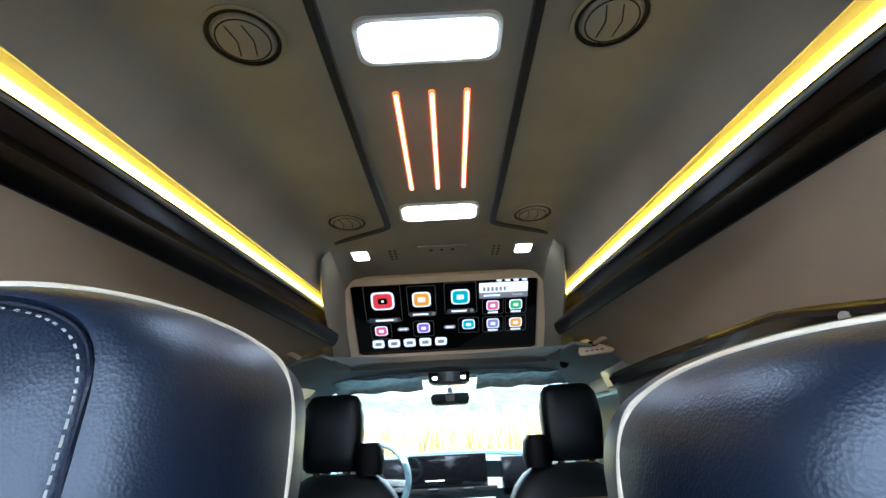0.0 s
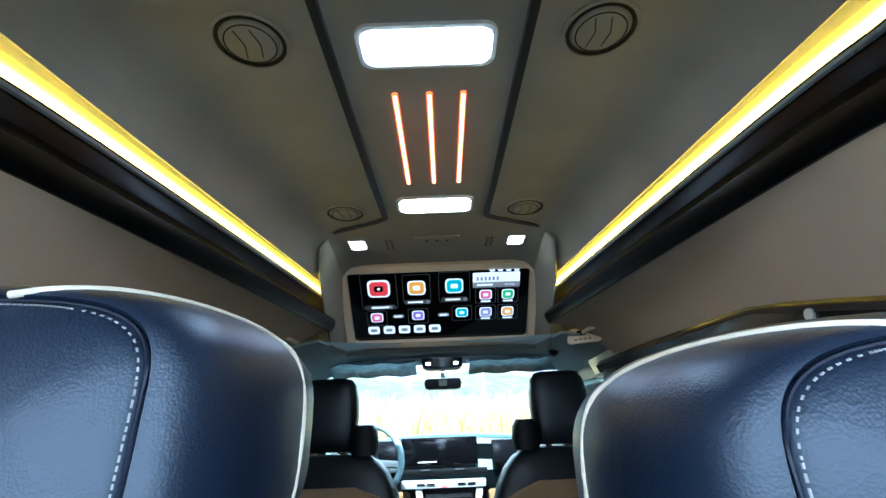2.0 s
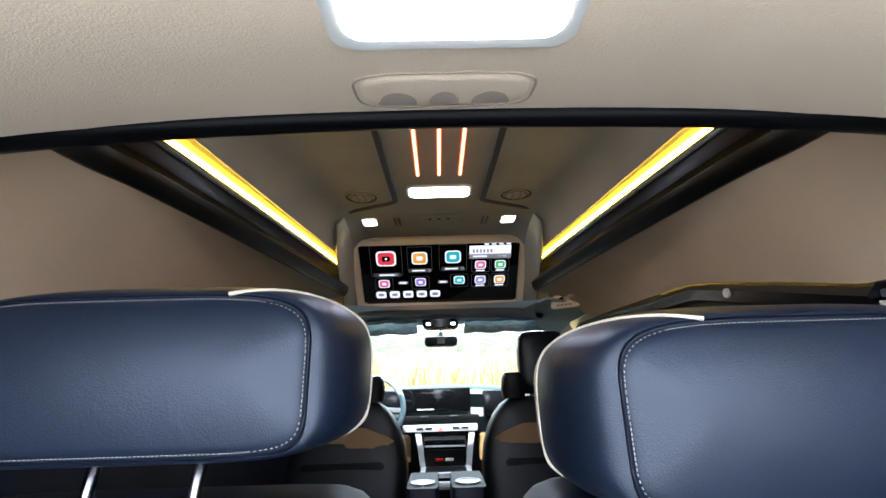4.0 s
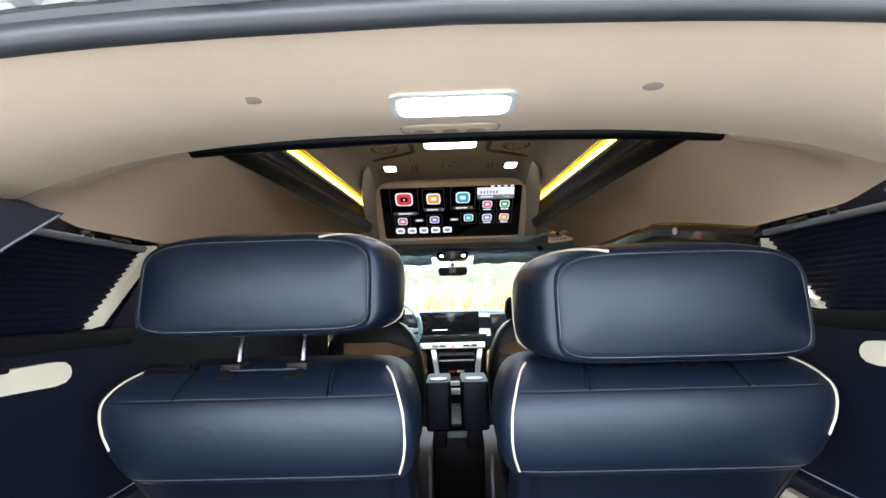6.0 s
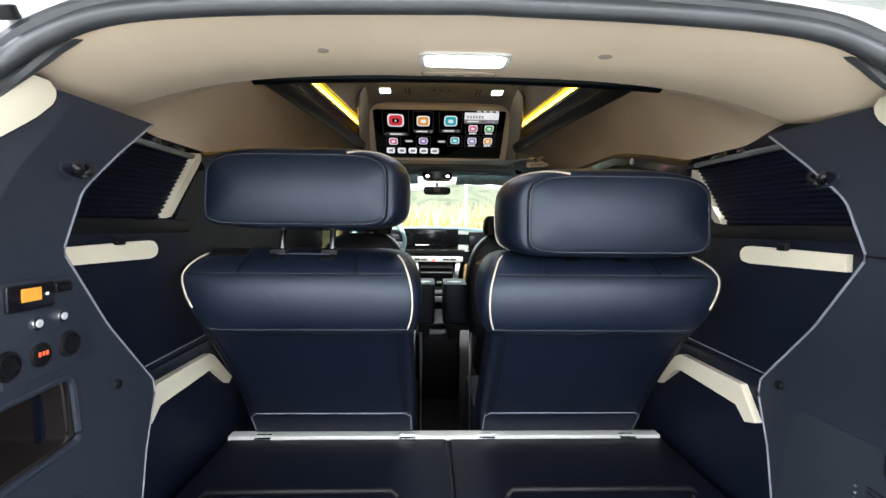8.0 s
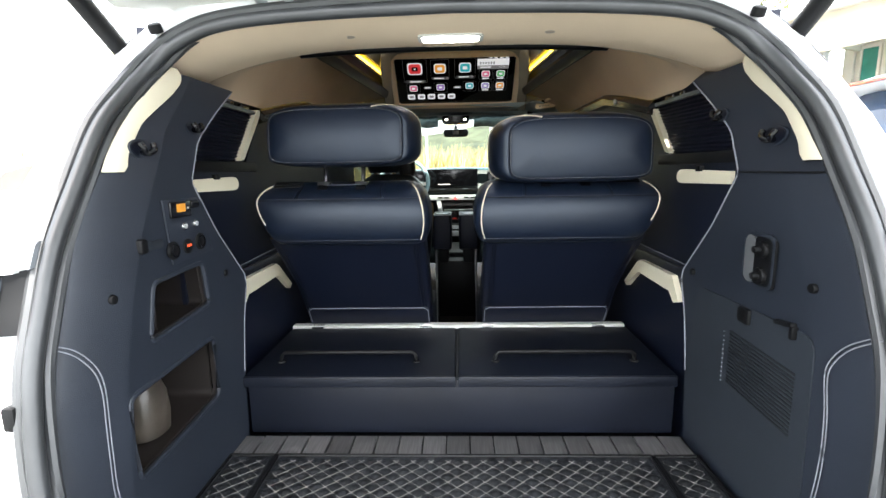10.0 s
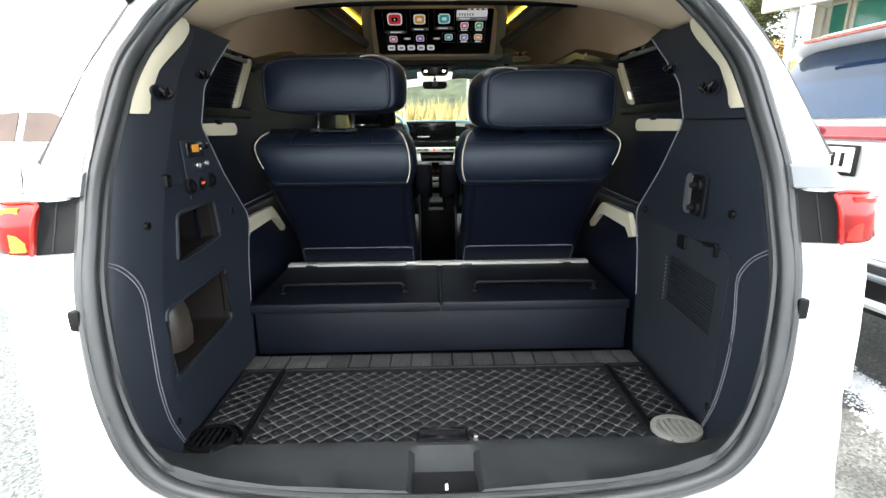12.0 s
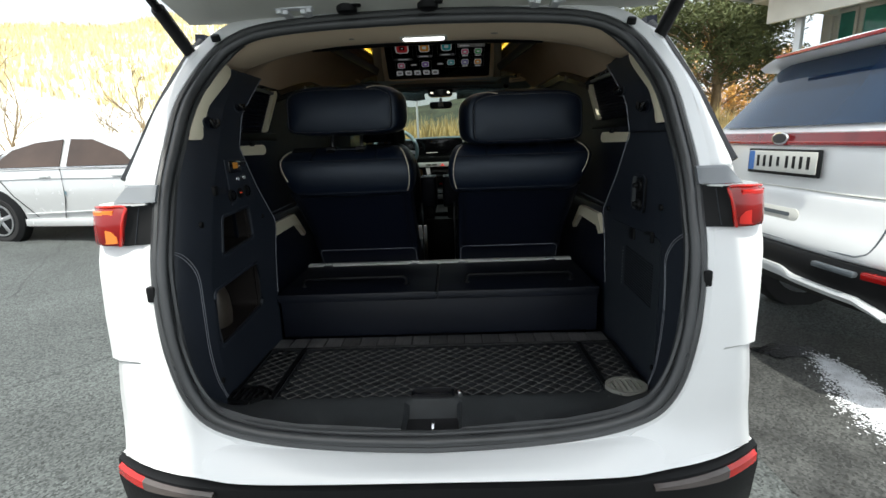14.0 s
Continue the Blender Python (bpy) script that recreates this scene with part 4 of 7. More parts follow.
def rounded(q, r, n=5):
    """The corners of a polygon in two dimensions turned into arcs."""
    out = []
    for k, p in enumerate(q):
        p, a, b = Vector(p), Vector(q[k - 1]), Vector(q[(k + 1) % len(q)])
        u, v = p + (a - p).normalized() * r, p + (b - p).normalized() * r
        out += [tuple(u.lerp(p, t).lerp(p.lerp(v, t), t)) for t in np.linspace(0, 1, n)]
    return out


def cargo_side(s):
    lab = "navy cargo side panel with storage pockets and sockets" if s < 0 else "navy cargo side panel with a jack cover and switches"
    side = thing("cargo_side_panel", lab, "side panel", "cargo side panels")
    X = lambda y, z, d=0.0: s * (panel_x(y, z, s) - d)
    # pocket openings in y, z
    holes = [rounded([(0.123, 1.156), (0.300, 1.163), (0.312, 1.060), (0.097, 1.046)], 0.016), rounded([(0.024, 0.970), (0.314, 0.980), (0.314, 0.830), (0.024, 0.810)], 0.020)] if s < 0 else []

    def inside(y, z, q):
        odd = False
        for (a, b), (c, d) in zip(q, q[1:] + q[:1]):
            if (b > z) != (d > z) and y < a + (z - b) / (d - b) * (c - a):
                odd = not odd
        return odd
    bm = bmesh.new()
    nz, ny = (190, 116) if holes else (96, 60)
    grid = []
    for j in range(nz + 1):
        z = lerp(0.625, 1.565, j / nz)
        y0, y1 = side_y(z, True), side_y(z, False)
        grid.append([bm.verts.new((X(lerp(y0, y1, i / ny), z), lerp(y0, y1, i / ny), z)) for i in range(ny + 1)])
    for j in range(nz):
        for i in range(ny):
            c = sum((v.co for v in (grid[j][i], grid[j][i + 1], grid[j + 1][i + 1], grid[j + 1][i])), Vector()) / 4
            if any(inside(c.y, c.z, q) for q in holes):
                continue
            bm.faces.new((grid[j][i], grid[j][i + 1], grid[j + 1][i + 1], grid[j + 1][i]))
    part("panel_skin", thick(bm, -0.004 * s), TRIM, side)
    for q in holes:
        q3 = q
        rim = [(X(y, z, 0.0025), y, z) for y, z in q3]
        pocket = part("pocket", loft([[(X(y, z, 0.001), y, z) for y, z in q3], [(X(y, z) + s * 0.02, y, z) for y, z in q3], [(s * 0.715, lerp(y, 0.18, 0.05), lerp(z, sum(p[1] for p in q) / len(q), 0.06)) for y, z in q3]], caps=False), DARKIN, side, "dark lined storage pocket")
        part("pocket_rim", tube(rim, 0.0058, 8, closed=True), TRIM, pocket)
        part("rim_shelf", tube([(x - 0.014, lerp(y, 0.19, 0.03), z) for x, y, z in rim], 0.003, 6, closed=True), DARKIN, pocket)
        part("pocket_back", loft([[(s * 0.713, y, z) for y, z in q3], [(s * 0.717, y, z) for y, z in q3]]), DARKIN, pocket)
    # seams: along the front edge, and over the flared rear edge
    e = [(X(side_y(z, False) - 0.001, z, 0.004), side_y(z, False) - 0.002, z) for z in np.linspace(0.83, 1.56, 60)]
    part("edge_piping", tube(e, 0.0020, 6), STITCH, side, "pale stitched edge")
    pts = [(-0.066, 1.104), (-0.045, 1.090), (-0.029, 1.068), (-0.017, 1.040), (-0.014, 1.006), (-0.017, 0.952), (-0.020, 0.893), (-0.022, 0.823), (-0.013, 0.740), (0.010, 0.668)] if s < 0 else \
        [(-0.067, 1.112), (-0.026, 1.084), (-0.001, 1.052), (0.007, 1.021), (-0.002, 0.956), (-0.005, 0.886), (0.001, 0.807), (0.015, 0.730), (0.030, 0.668)]
    for d in (0.0, 0.006):
        part("stitching", tube(smooth_line([(X(y - d, z - d * 0.6, 0.0046), y - d, z - d * 0.6) for y, z in pts], 5), 0.0011, 5), STITCH, side)
    line = [(X(y, 1.345 + 0.0 * y, 0.002), y, 1.345) for y in np.linspace(0.056, 0.29, 14)]
    part("panel_joint", tube(line, 0.0018, 5), BLACK, side)
    # cream pillar window trim
    rows = []
    for z in np.linspace(1.366, 1.572, 22):
        ya = side_y(z, True) + 0.005
        yb = curve_at(z, [(1.366, 0.104), (1.374, 0.113), (1.40, 0.122), (1.458, 0.165), (1.484, 0.196), (1.52, 0.242), (1.545, 0.266), (1.56, 0.270), (1.572, 0.258)])
        rows.append([(X(lerp(ya, yb, t), z, 0.0085 + 0.002 * math.sin(math.pi * t)), lerp(ya, yb, t), z) for t in np.linspace(0, 1, 7)])
    part("pillar_window_trim", thick(loft(rows, closed=False), 0.003 * s), CREAM, side, "cream insert on the rear pillar")
    rim = [r[0] for r in rows] + [r[-1] for r in rows[::-1]]
    part("insert_groove", tube([(x + s * 0.002, y, z) for x, y, z in rim], 0.0022, 5, closed=True), BLACK, side)
    # coat hooks: scooped recess, its shade put into darker navy, with a bright-edged tongue
    for y, z, r in ((0.154, 1.411, 0.030), (0.313, 1.463, 0.024)) if s < 0 else ((0.188, 1.415, 0.030), (0.369, 1.472, 0.024)):
        m = facing(X(y, z, 0.001), y, z, (0, -s, 0), (0, 0, 1))
        scoop = [(r * math.cos(a), r * 0.62 * math.sin(a) * (1.0 if math.sin(a) < 0 else 0.75)) for a in np.linspace(0, 2 * math.pi, 26, endpoint=False)]
        hk = part("hook_recess", slab(scoop, 0.003, m, 0.001), NAVY_SOFT, side)
        part("recess_rim", ring([(x * 1.12, w * 1.14) for x, w in scoop], 0.004, 0.0045, m), TRIM, hk)
        for q in (-1, 1):
            prong = smooth_line([(q * 0.04 * r, -0.30 * r, 0.006), (q * 0.22 * r, -0.34 * r, 0.014), (q * 0.48 * r, -0.10 * r, 0.018), (q * 0.62 * r, 0.26 * r, 0.014)], 4)
            part("hook", tube([m @ p for p in prong], 0.0058, 8), GLOSS, hk)
    # tie-down knobs
    for y, z in ((0.030, 1.150), (0.397, 1.115), (0.004, 0.722)) if s < 0 else ((0.053, 1.153), (0.450, 1.094), (0.033, 0.713)):
        k = part("knob", disc(0.0085, 0.008, facing(X(y, z, 0.001), y, z, (0, 1, 0), (0, 0, -s)), 16, 0.003), BLACK, side)
    if s < 0:
        plate = part("socket_plate", slab([(0.094, -0.062), (-0.066, -0.066), (-0.078, 0.065), (0.046, 0.064)], 0.004, facing(X(0.25, 1.245, 0.006), 0.25, 1.245, (0, 1, 0), (0, 0, 1)), 0.001), TRIM, side, "navy control plate")
        R = lambda y, z, d: facing(X(y, z, d), y, z, (0, 1, 0), (0, 0, 1))
        part("heater_display", slab(rrect(0.072, 0.034, 0.004), 0.006, R(0.224, 1.289, 0.009), 0.0015), GLOSS, plate)
        part("display_glow", slab(rrect(0.030, 0.017, 0.001), 0.001, R(0.222, 1.292, 0.0152)), glow("amber_display", (0.75, 0.32, 0.04), 0.030), plate, "amber lit display")
        part("rocker", slab(rrect(0.004, 0.004, 0.001), 0.002, R(0.246, 1.290, 0.0150), 0.0005), SHADEGREY, plate)
        part("side_socket", slab(rrect(0.030, 0.016, 0.005), 0.008, R(0.277, 1.296, 0.008), 0.002), GLOSS, plate)
        for y, z in ((0.234, 1.252), (0.276, 1.254)):
            part("push_switch", disc(0.0090, 0.005, R(y, z, 0.009), 18, 0.0015), CHROME, plate, "chrome push switch")
            part("switch_face", disc(0.0052, 0.001, R(y, z, 0.0143), 14), SILVER, plate)
        for y, z in ((0.189, 1.208), (0.288, 1.212)):
            so = part("socket_cap", disc(0.019, 0.006, R(y, z, 0.008), 24, 0.003), BLACK, plate)
            part("cap_ring", ring([(0.0145 * math.cos(a), 0.0145 * math.sin(a)) for a in np.linspace(0, 2 * math.pi, 20, endpoint=False)], 0.003, 0.002, R(y, z, 0.014)), GLOSS, so)
        vm = part("voltmeter", disc(0.0165, 0.006, R(0.239, 1.209, 0.008), 24, 0.003), BLACK, plate)
        for k in range(3):
            part("digit_bar", box(0.0012, 0.0030, 0.0058, (X(0.239, 1.209, 0.0146), 0.233 + 0.006 * k, 1.211)), glow("red_digits", (1.0, 0.12, 0.04), 0.06), vm, "red lit digit")
        part("latch", slab(rrect(0.020, 0.028, 0.006), 0.011, R(0.104, 1.230, 0.001), 0.004), BLACK, side)
        part("latch_groove", slab(rrect(0.060, 0.018, 0.006), 0.0035, R(0.138, 1.227, 0.0015), 0.001), TRIM_EDGE, side)
        part("pocket_filler", cushion([(-0.655, 0.165, z, w, d) for z, w, d in ((0.822, 0.080, 0.092), (0.86, 0.086, 0.098), (0.905, 0.080, 0.092), (0.932, 0.062, 0.074), (0.948, 0.036, 0.042))], 26, 2.4), FILM, side, "smoky plastic bundle in the pocket")
        part("pocket_divider", box(0.10, 0.006, 0.100, (-0.645, 0.150, 1.104), 0.002), DARKIN, side)
        part("pocket_ledge", box(0.09, 0.075, 0.030, (-0.650, 0.135, 1.072), 0.010), DARKIN, side)
    else:
        L = lambda y, z, d: facing(X(y, z, d), y, z, (0, -1, 0), (0, 0, 1))
        sw = part("switch_tray", ring(rrect(0.098, 0.108, 0.018), 0.006, 0.005, L(0.196, 1.174, 0.004)), TRIM, side, "recessed switch tray")
        # flat slab for the tray's lit wall, the light put into a paler grey
        part("lit_tray_wall", slab(rrect(0.034, 0.098, 0.012), 0.003, L(0.224, 1.172, 0.004), 0.001), TRAYGREY, sw, "tray wall, light put into its paler grey")
        part("tray_back", slab(rrect(0.060, 0.098, 0.010), 0.005, L(0.176, 1.172, 0.003)), BLACK, sw)
        for z in (1.198, 1.146):
            kn = part("rotary_switch", disc(0.017, 0.012, L(0.180, z, 0.004), 18, 0.003), BLACK, sw)
            part("switch_tip", disc(0.007, 0.014, L(0.180, z, 0.014), 12, 0.002), BLACK, kn)
        cover = part("jack_cover", slab(rounded([(0.024, 0.675), (0.034, 1.072), (0.416, 1.066), (0.452, 0.82), (0.440, 0.675)], 0.035)[::-1], 0.003, Matrix(((0, 0, -1, 0.6050), (1, 0, 0, 0), (0, 1, 0, 0), (0, 0, 0, 1)))), TRIM_EDGE, side, "matt grey service cover with a grille")
        part("finger_pull", join(box(0.012, 0.038, 0.034, (0.600, 0.222, 1.052), 0.006)), BLACK, cover)
        part("cover_latch", join(box(0.012, 0.048, 0.009, (0.599, 0.104, 1.075), 0.003, rot=(-8, 0, 0)), box(0.012, 0.010, 0.024, (0.599, 0.080, 1.065), 0.003)), BLACK, cover)
        for k in range(16):
            part("grille_slot", box(0.003, 0.20, 0.0042, (0.6012, 0.168, 0.880 + 0.0078 * k + 0.0), 0.001, rot=(3, 0, 0)), GRILLE, cover)
        for k in range(12):
            part("grille_dot", disc(0.0018, 0.002, L(0.285, 0.880 + 0.0105 * k, 0.0060), 8), SATINGREY, cover)
    return side


for s in (-1, 1):
    cargo_side(s)

# ---- second side trim beyond the cargo panels: window blind, cream strips, lower panel ----
for s in (-1, 1):
    st = thing("window_surround", "navy leather window surround with cream inserts", "side trim", "window surrounds")
    # upper wall around the window
    def W(y, z):
        return s * (0.628 + 0.01 * max(0, 1.35 - z) + 0.012 * (y - 0.3))
    part("belt_panel", thick(loft([[(W(y, z), y, z) for z in np.linspace(0.98, 1.372, 10)] for y in np.linspace(0.30, 1.15, 10)], closed=False), 0.01), NAVY_SOFT, st)
    # armrest ledge and lower panel
    ledge = [[(s * 0.632, y, 1.088), (s * 0.618, y, 1.084), (s * 0.612, y, 1.074), (s * 0.612, y, 1.03)] for y in (0.45, 0.6, 0.8, 1.15)]
    part("arm_ledge", thick(loft(ledge, closed=False), 0.006), NAVY_SOFT, st)
    part("ledge_stitching", tube([(s * 0.622, y, 1.094 + 0.02 * (y - 0.45)) for y in np.linspace(0.47, 0.86, 12)], 0.0015, 5), STITCH, st)
    strip = [(0.500, 1.000), (0.548, 1.062), (0.775, 1.062), (0.80, 1.050), (0.905, 0.962), (0.885, 0.950), (0.800, 1.012), (0.775, 1.020), (0.56, 1.015), (0.53, 0.99)]
    part("cream_strip", loft([[(s * x, y, z) for y, z in strip] for x in (0.612, 0.596)]), CREAM, st, "cream trim strip")
    part("lower_panel", thick(loft([[(s * 0.620, y, z) for z in (0.62, 0.8, 1.0, 1.04)] for y in (0.44, 0.7, 0.95, 1.15)], closed=False), 0.008), NAVY_SOFT, st)
    up = [(0.33, 1.318), (0.33, 1.346), (0.555, 1.350), (0.570, 1.348), (0.580, 1.341), (0.584, 1.332), (0.582, 1.324), (0.573, 1.317), (0.555, 1.314)]
    part("cream_strip", loft([[(s * x, y, z) for y, z in up] for x in (0.634, 0.608)]), CREAM, st, "cream trim strip")
    part("strip_clip", box(0.012, 0.022, 0.014, (s * 0.606, 0.46, 1.352), 0.003), BLACK, st)
    # pillar between the windows
    dy = 0.035 if s > 0 else 0.0
    pl = [(y + dy, z) for y, z in ((0.634, 1.395), (0.662, 1.40), (0.795, 1.535), (0.808, 1.556), (0.784, 1.556))]
    part("cream_pillar", loft([[(s * x, y, z) for y, z in pl] for x in (0.645, 0.621)]), CREAM, st, "cream pillar trim")
    part("pillar_panel", loft([[(s * x, y, z) for y, z in ((0.66, 1.36), (0.70, 1.41), (0.83, 1.555), (1.15, 1.555), (1.15, 1.30), (0.66, 1.30))] for x in (0.650, 0.628)]), NAVY_SOFT, st)
    # pleated blind
    bl = thing("window_blind", "dark pleated blind drawn over the rear side window", "window blind", "window blinds")
    pleat = []
    for k in range(31):
        z = lerp(1.385, 1.535, k / 30)
        pleat.append([(s * (0.640 + (0.004 if k % 2 else -0.003)), y, z + 0.012 * (y - 0.35)) for y in (0.30, 0.5, 0.70, 0.80)])
    part("pleats", thick(loft(pleat, closed=False), 0.002), NAVY_SOFT, bl, sharp=10)
    part("top_bar", box(0.014, 0.44, 0.012, (s * 0.632, 0.58, 1.546), 0.003), DARKSILVER, bl, "dull metal bar")
    for y, w in ((0.70, 0.05), (0.62, 0.02)):
        part("bar_end", box(0.012, w, 0.010, (s * 0.628, y, 1.5555), 0.003), DARKCHROME, bl)
    part("bottom_tray", box(0.03, 0.44, 0.030, (s * 0.632, 0.52, 1.378), 0.008), BLACK, bl)
    # long dark window header further forward
    hd = thing("window_header", "black curtain track above the sliding-door window", "curtain track", "curtain tracks")
    part("track", loft([[(s * (0.635 + dx), y, z + dz) for dx, dz in ((0, 0), (-0.02, 0.006), (-0.03, 0.03), (-0.012, 0.05), (0.01, 0.05))] for y, z in ((0.80, 1.512), (1.04, 1.560), (1.27, 1.602), (1.9, 1.605), (2.25, 1.60))]), GLOSS, hd)
    part("track_button", disc(0.010, 0.006, facing(s * 0.602, 1.12, 1.60, (0, s, 0), (0, 0, 1)) if s > 0 else facing(s * 0.602, 1.12, 1.60, (0, 1, 0), (0, 0, 1)), 16, 0.002), SHADEGREY, hd)
    part("dark_curtain", thick(loft([[(s * (0.650 + 0.006 * (k % 2)), 0.9 + 1.35 * k / 24, z) for z in (1.12, 1.35, 1.60)] for k in range(25)], closed=False), 0.003), NAVY_SOFT, hd)
    gh = thing("grab_handle", "taupe fold-down grab handle", "grab handle", "grab handles")
    x, z = 0.545, 1.742
    part("handle_base", cushion([(s * (x + 0.01), 2.02, z - 0.01, 0.03, 0.16), (s * x, 2.02, z + 0.005, 0.03, 0.15)], 20, 3), HEADLINER, gh)
    part("grip", tube(smooth_line([(s * (x - 0.005), 1.955, z), (s * (x - 0.028), 1.975, z - 0.008), (s * (x - 0.028), 2.065, z - 0.008), (s * (x - 0.005), 2.085, z)], 4), 0.008, 8), HEADLINER, gh)
# ---- raised ceiling fittings ----
def ceiling_lamp(name, label, cx, cy, z, w, d, mat, cat="ceiling lamp"):
    t = thing(name, label, cat, "ceiling lamps", (cx, cy, z))
    flip = pose(0, 0, 0, 180, 0, 0)
    part("lamp_frame", ring(rrect(w + 0.012, d + 0.012, min(w, d) * 0.28), 0.008, 0.006, flip), SHADEGREY, t)
    part("diffuser", slab(rrect(w - 0.004, d - 0.004, min(w, d) * 0.25), 0.008, flip, 0.003), mat, t)
    return t


ZC = 2.0115
ceiling_lamp("ceiling_lamp", "large white rounded ceiling lamp, lit", 0.0, 0.944, ZC, 0.205, 0.078, LAMP)
ceiling_lamp("ceiling_lamp", "white oblong ceiling lamp, lit", 0.0, 1.521, ZC, 0.195, 0.086, LAMP)
for k, x in enumerate((-0.062, 0.0, 0.061)):
    b = thing("light_bar", "slim orange-red light bar, lit", "light bar", "light bars", (x, 1.228, ZC))
    part("bar_edge", slab(rrect(0.011, 0.345, 0.005), 0.003, pose(0, 0, 0, 180, 0, 0), 0.001), REDEDGE, b)
    part("bar_core", slab(rrect(0.0065, 0.335, 0.003), 0.0045, pose(0, 0, 0, 180, 0, 0), 0.001), REDBAR, b)
for x, y, r in ((-0.266, 0.926, 0.052), (0.265, 0.925, 0.052), (-0.252, 1.562, 0.050), (0.252, 1.564, 0.050)):
    v = thing("air_vent", "round taupe ceiling air vent with a dark ring", "air vent", "air vents", (x, y, ZC))
    m = pose(0, 0, 0, 180, 0, 0)
    circ = lambda r, n=32: [(r * math.cos(2 * math.pi * k / n), r * math.sin(2 * math.pi * k / n)) for k in range(n)]
    part("dark_ring", ring(circ(r), 0.006, 0.0025, m), BLACK, v)
    part("outer_rim", ring(circ(r + 0.007), 0.006, 0.004, m), ROOFSUEDE, v)
    part("face", disc(r - 0.010, 0.006, m, 32, 0.003), ROOFSUEDE, v)
    part("inner_ring", ring(circ(r - 0.013), 0.0022, 0.0066, m), BLACK, v)
    for q in (-0.012, 0.012):
        part("groove", tube([(q - 0.004, -0.028, -0.0062), (q + 0.003, 0.0, -0.0064), (q - 0.003, 0.028, -0.0062)], 0.0010, 5), BLACK, v)
# dark guide tracks that frame the middle panel
for s in (-1, 1):
    off = 0.0
    pts = [(off + s * (0.158 + 0.0), 0.50, 0), (off + s * 0.156, 0.88, 0), (off + s * 0.150, 1.40, 0), (off + s * 0.147, 1.575, 0), (off + s * 0.158, 1.615, 0), (off + s * 0.25, 1.665, 0), (off + s * 0.325, 1.705, 0), (off + s * 0.345, 1.75, 0)]
    t = thing("ceiling_track", "dark blue-grey trim channel in the ceiling", "ceiling trim", "ceiling tracks")
    path = smooth_line(pts, 6)
    rows = []
    for i, p in enumerate(path):
        a, b = path[max(i - 1, 0)], path[min(i + 1, len(path) - 1)]
        n = Vector((b.y - a.y, a.x - b.x, 0)).normalized()
        rows.append([tuple(p + n * 0.009 + Vector((0, 0, 2.0125))), tuple(p + n * 0.007 + Vector((0, 0, 2.006))), tuple(p - n * 0.007 + Vector((0, 0, 2.006))), tuple(p - n * 0.009 + Vector((0, 0, 2.0125)))])
    part("channel", loft(rows), TRACK, t)

# ---- screen housing at the front of the raised roof ----
SC_TOP, SC_BOT = Vector((0.0, 2.055, 1.995)), Vector((0.0, 2.278, 1.772))
house = thing("screen_housing", "taupe housing that carries the roof screen", "screen housing")
rows = []
for x in np.linspace(-0.40, 0.40, 17):
    a = abs(x) / 0.40
    rows.append([(x, 1.70, 2.014), (x, 1.90, 2.010 - 0.006 * a), (x, 2.0, 2.012), (x, 2.05, 2.014 - 0.006 * a), (x, 2.09, 2.0), (x, 2.34, 1.752), (x, 2.36, 1.72)])
part("housing_shell", thick(loft(rows, closed=False), -0.012), ROOFSUEDE, house)
for s in (-1, 1):
    rows = []
    for inner, outer in (((0.340, 1.74, 2.012), (0.372, 1.74, 1.975)), ((0.348, 1.90, 2.010), (0.392, 1.84, 1.90)), ((0.362, 2.03, 1.998), (0.402, 1.97, 1.82)), ((0.372, 2.12, 1.925), (0.408, 2.06, 1.765)), ((0.380, 2.24, 1.815), (0.418, 2.14, 1.735)), ((0.388, 2.34, 1.735), (0.430, 2.26, 1.715))):
        a, b = Vector(inner), Vector(outer)
        row = []
        for t in np.linspace(0, 1, 6):
            p = a.lerp(b, t) + Vector((0, -0.02, -0.008)) * math.sin(math.pi * t)
            row.append((s * p.x, p.y, p.z))
        rows.append(row)
    part("housing_cheek", thick(loft(rows, closed=False), 0.006), ROOFSUEDE, house)
u = (SC_TOP - SC_BOT).normalized()
SCW, SCH = 0.692, (SC_TOP - SC_BOT).length
sm = facing(*((SC_TOP + SC_BOT) / 2), (1, 0, 0), u)
tv = thing("roof_screen", "wide black flip-down screen showing an app menu, lit", "screen")
part("bezel", ring(rrect(SCW + 0.060, SCH + 0.056, 0.022), 0.028, 0.026, sm), HEADLINER, tv, "beige bezel")
panel = part("display", slab(rrect(SCW, SCH, 0.006), 0.008, sm), SCREEN, tv, "black glossy display")


def on_screen(fx, fy, d=0.0085):
    """Place on the display from fractions of its width and height, left to right and top to bottom."""
    return sm @ Matrix.Translation(((fx - 0.5) * SCW, (0.5 - fy) * SCH, d))


def tile(name, fx, fy, fw, fh, mat, d=0.0085, r=0.25, parent=panel, h=0.0008, label=""):
    w, hh = fw * SCW, fh * SCH
    return part(name, slab(rrect(w, hh, min(w, hh) * r, 3), h, on_screen(fx, fy, d)), mat, parent, label)


G = {k: glow("screen_" + k, c, p) for k, c, p in (("red", (0.80, 0.05, 0.06), 0.09), ("amber", (0.90, 0.40, 0.04), 0.09), ("cyan", (0.02, 0.45, 0.52), 0.09), ("white", (0.92, 0.92, 0.95), 0.12), ("pink", (0.80, 0.14, 0.30), 0.08),
                                              ("green", (0.08, 0.52, 0.14), 0.08), ("lilac", (0.32, 0.28, 0.60), 0.08), ("grey", (0.30, 0.29, 0.30), 0.06), ("dim", (0.10, 0.10, 0.11), 0.02), ("violet", (0.30, 0.14, 0.58), 0.08))}


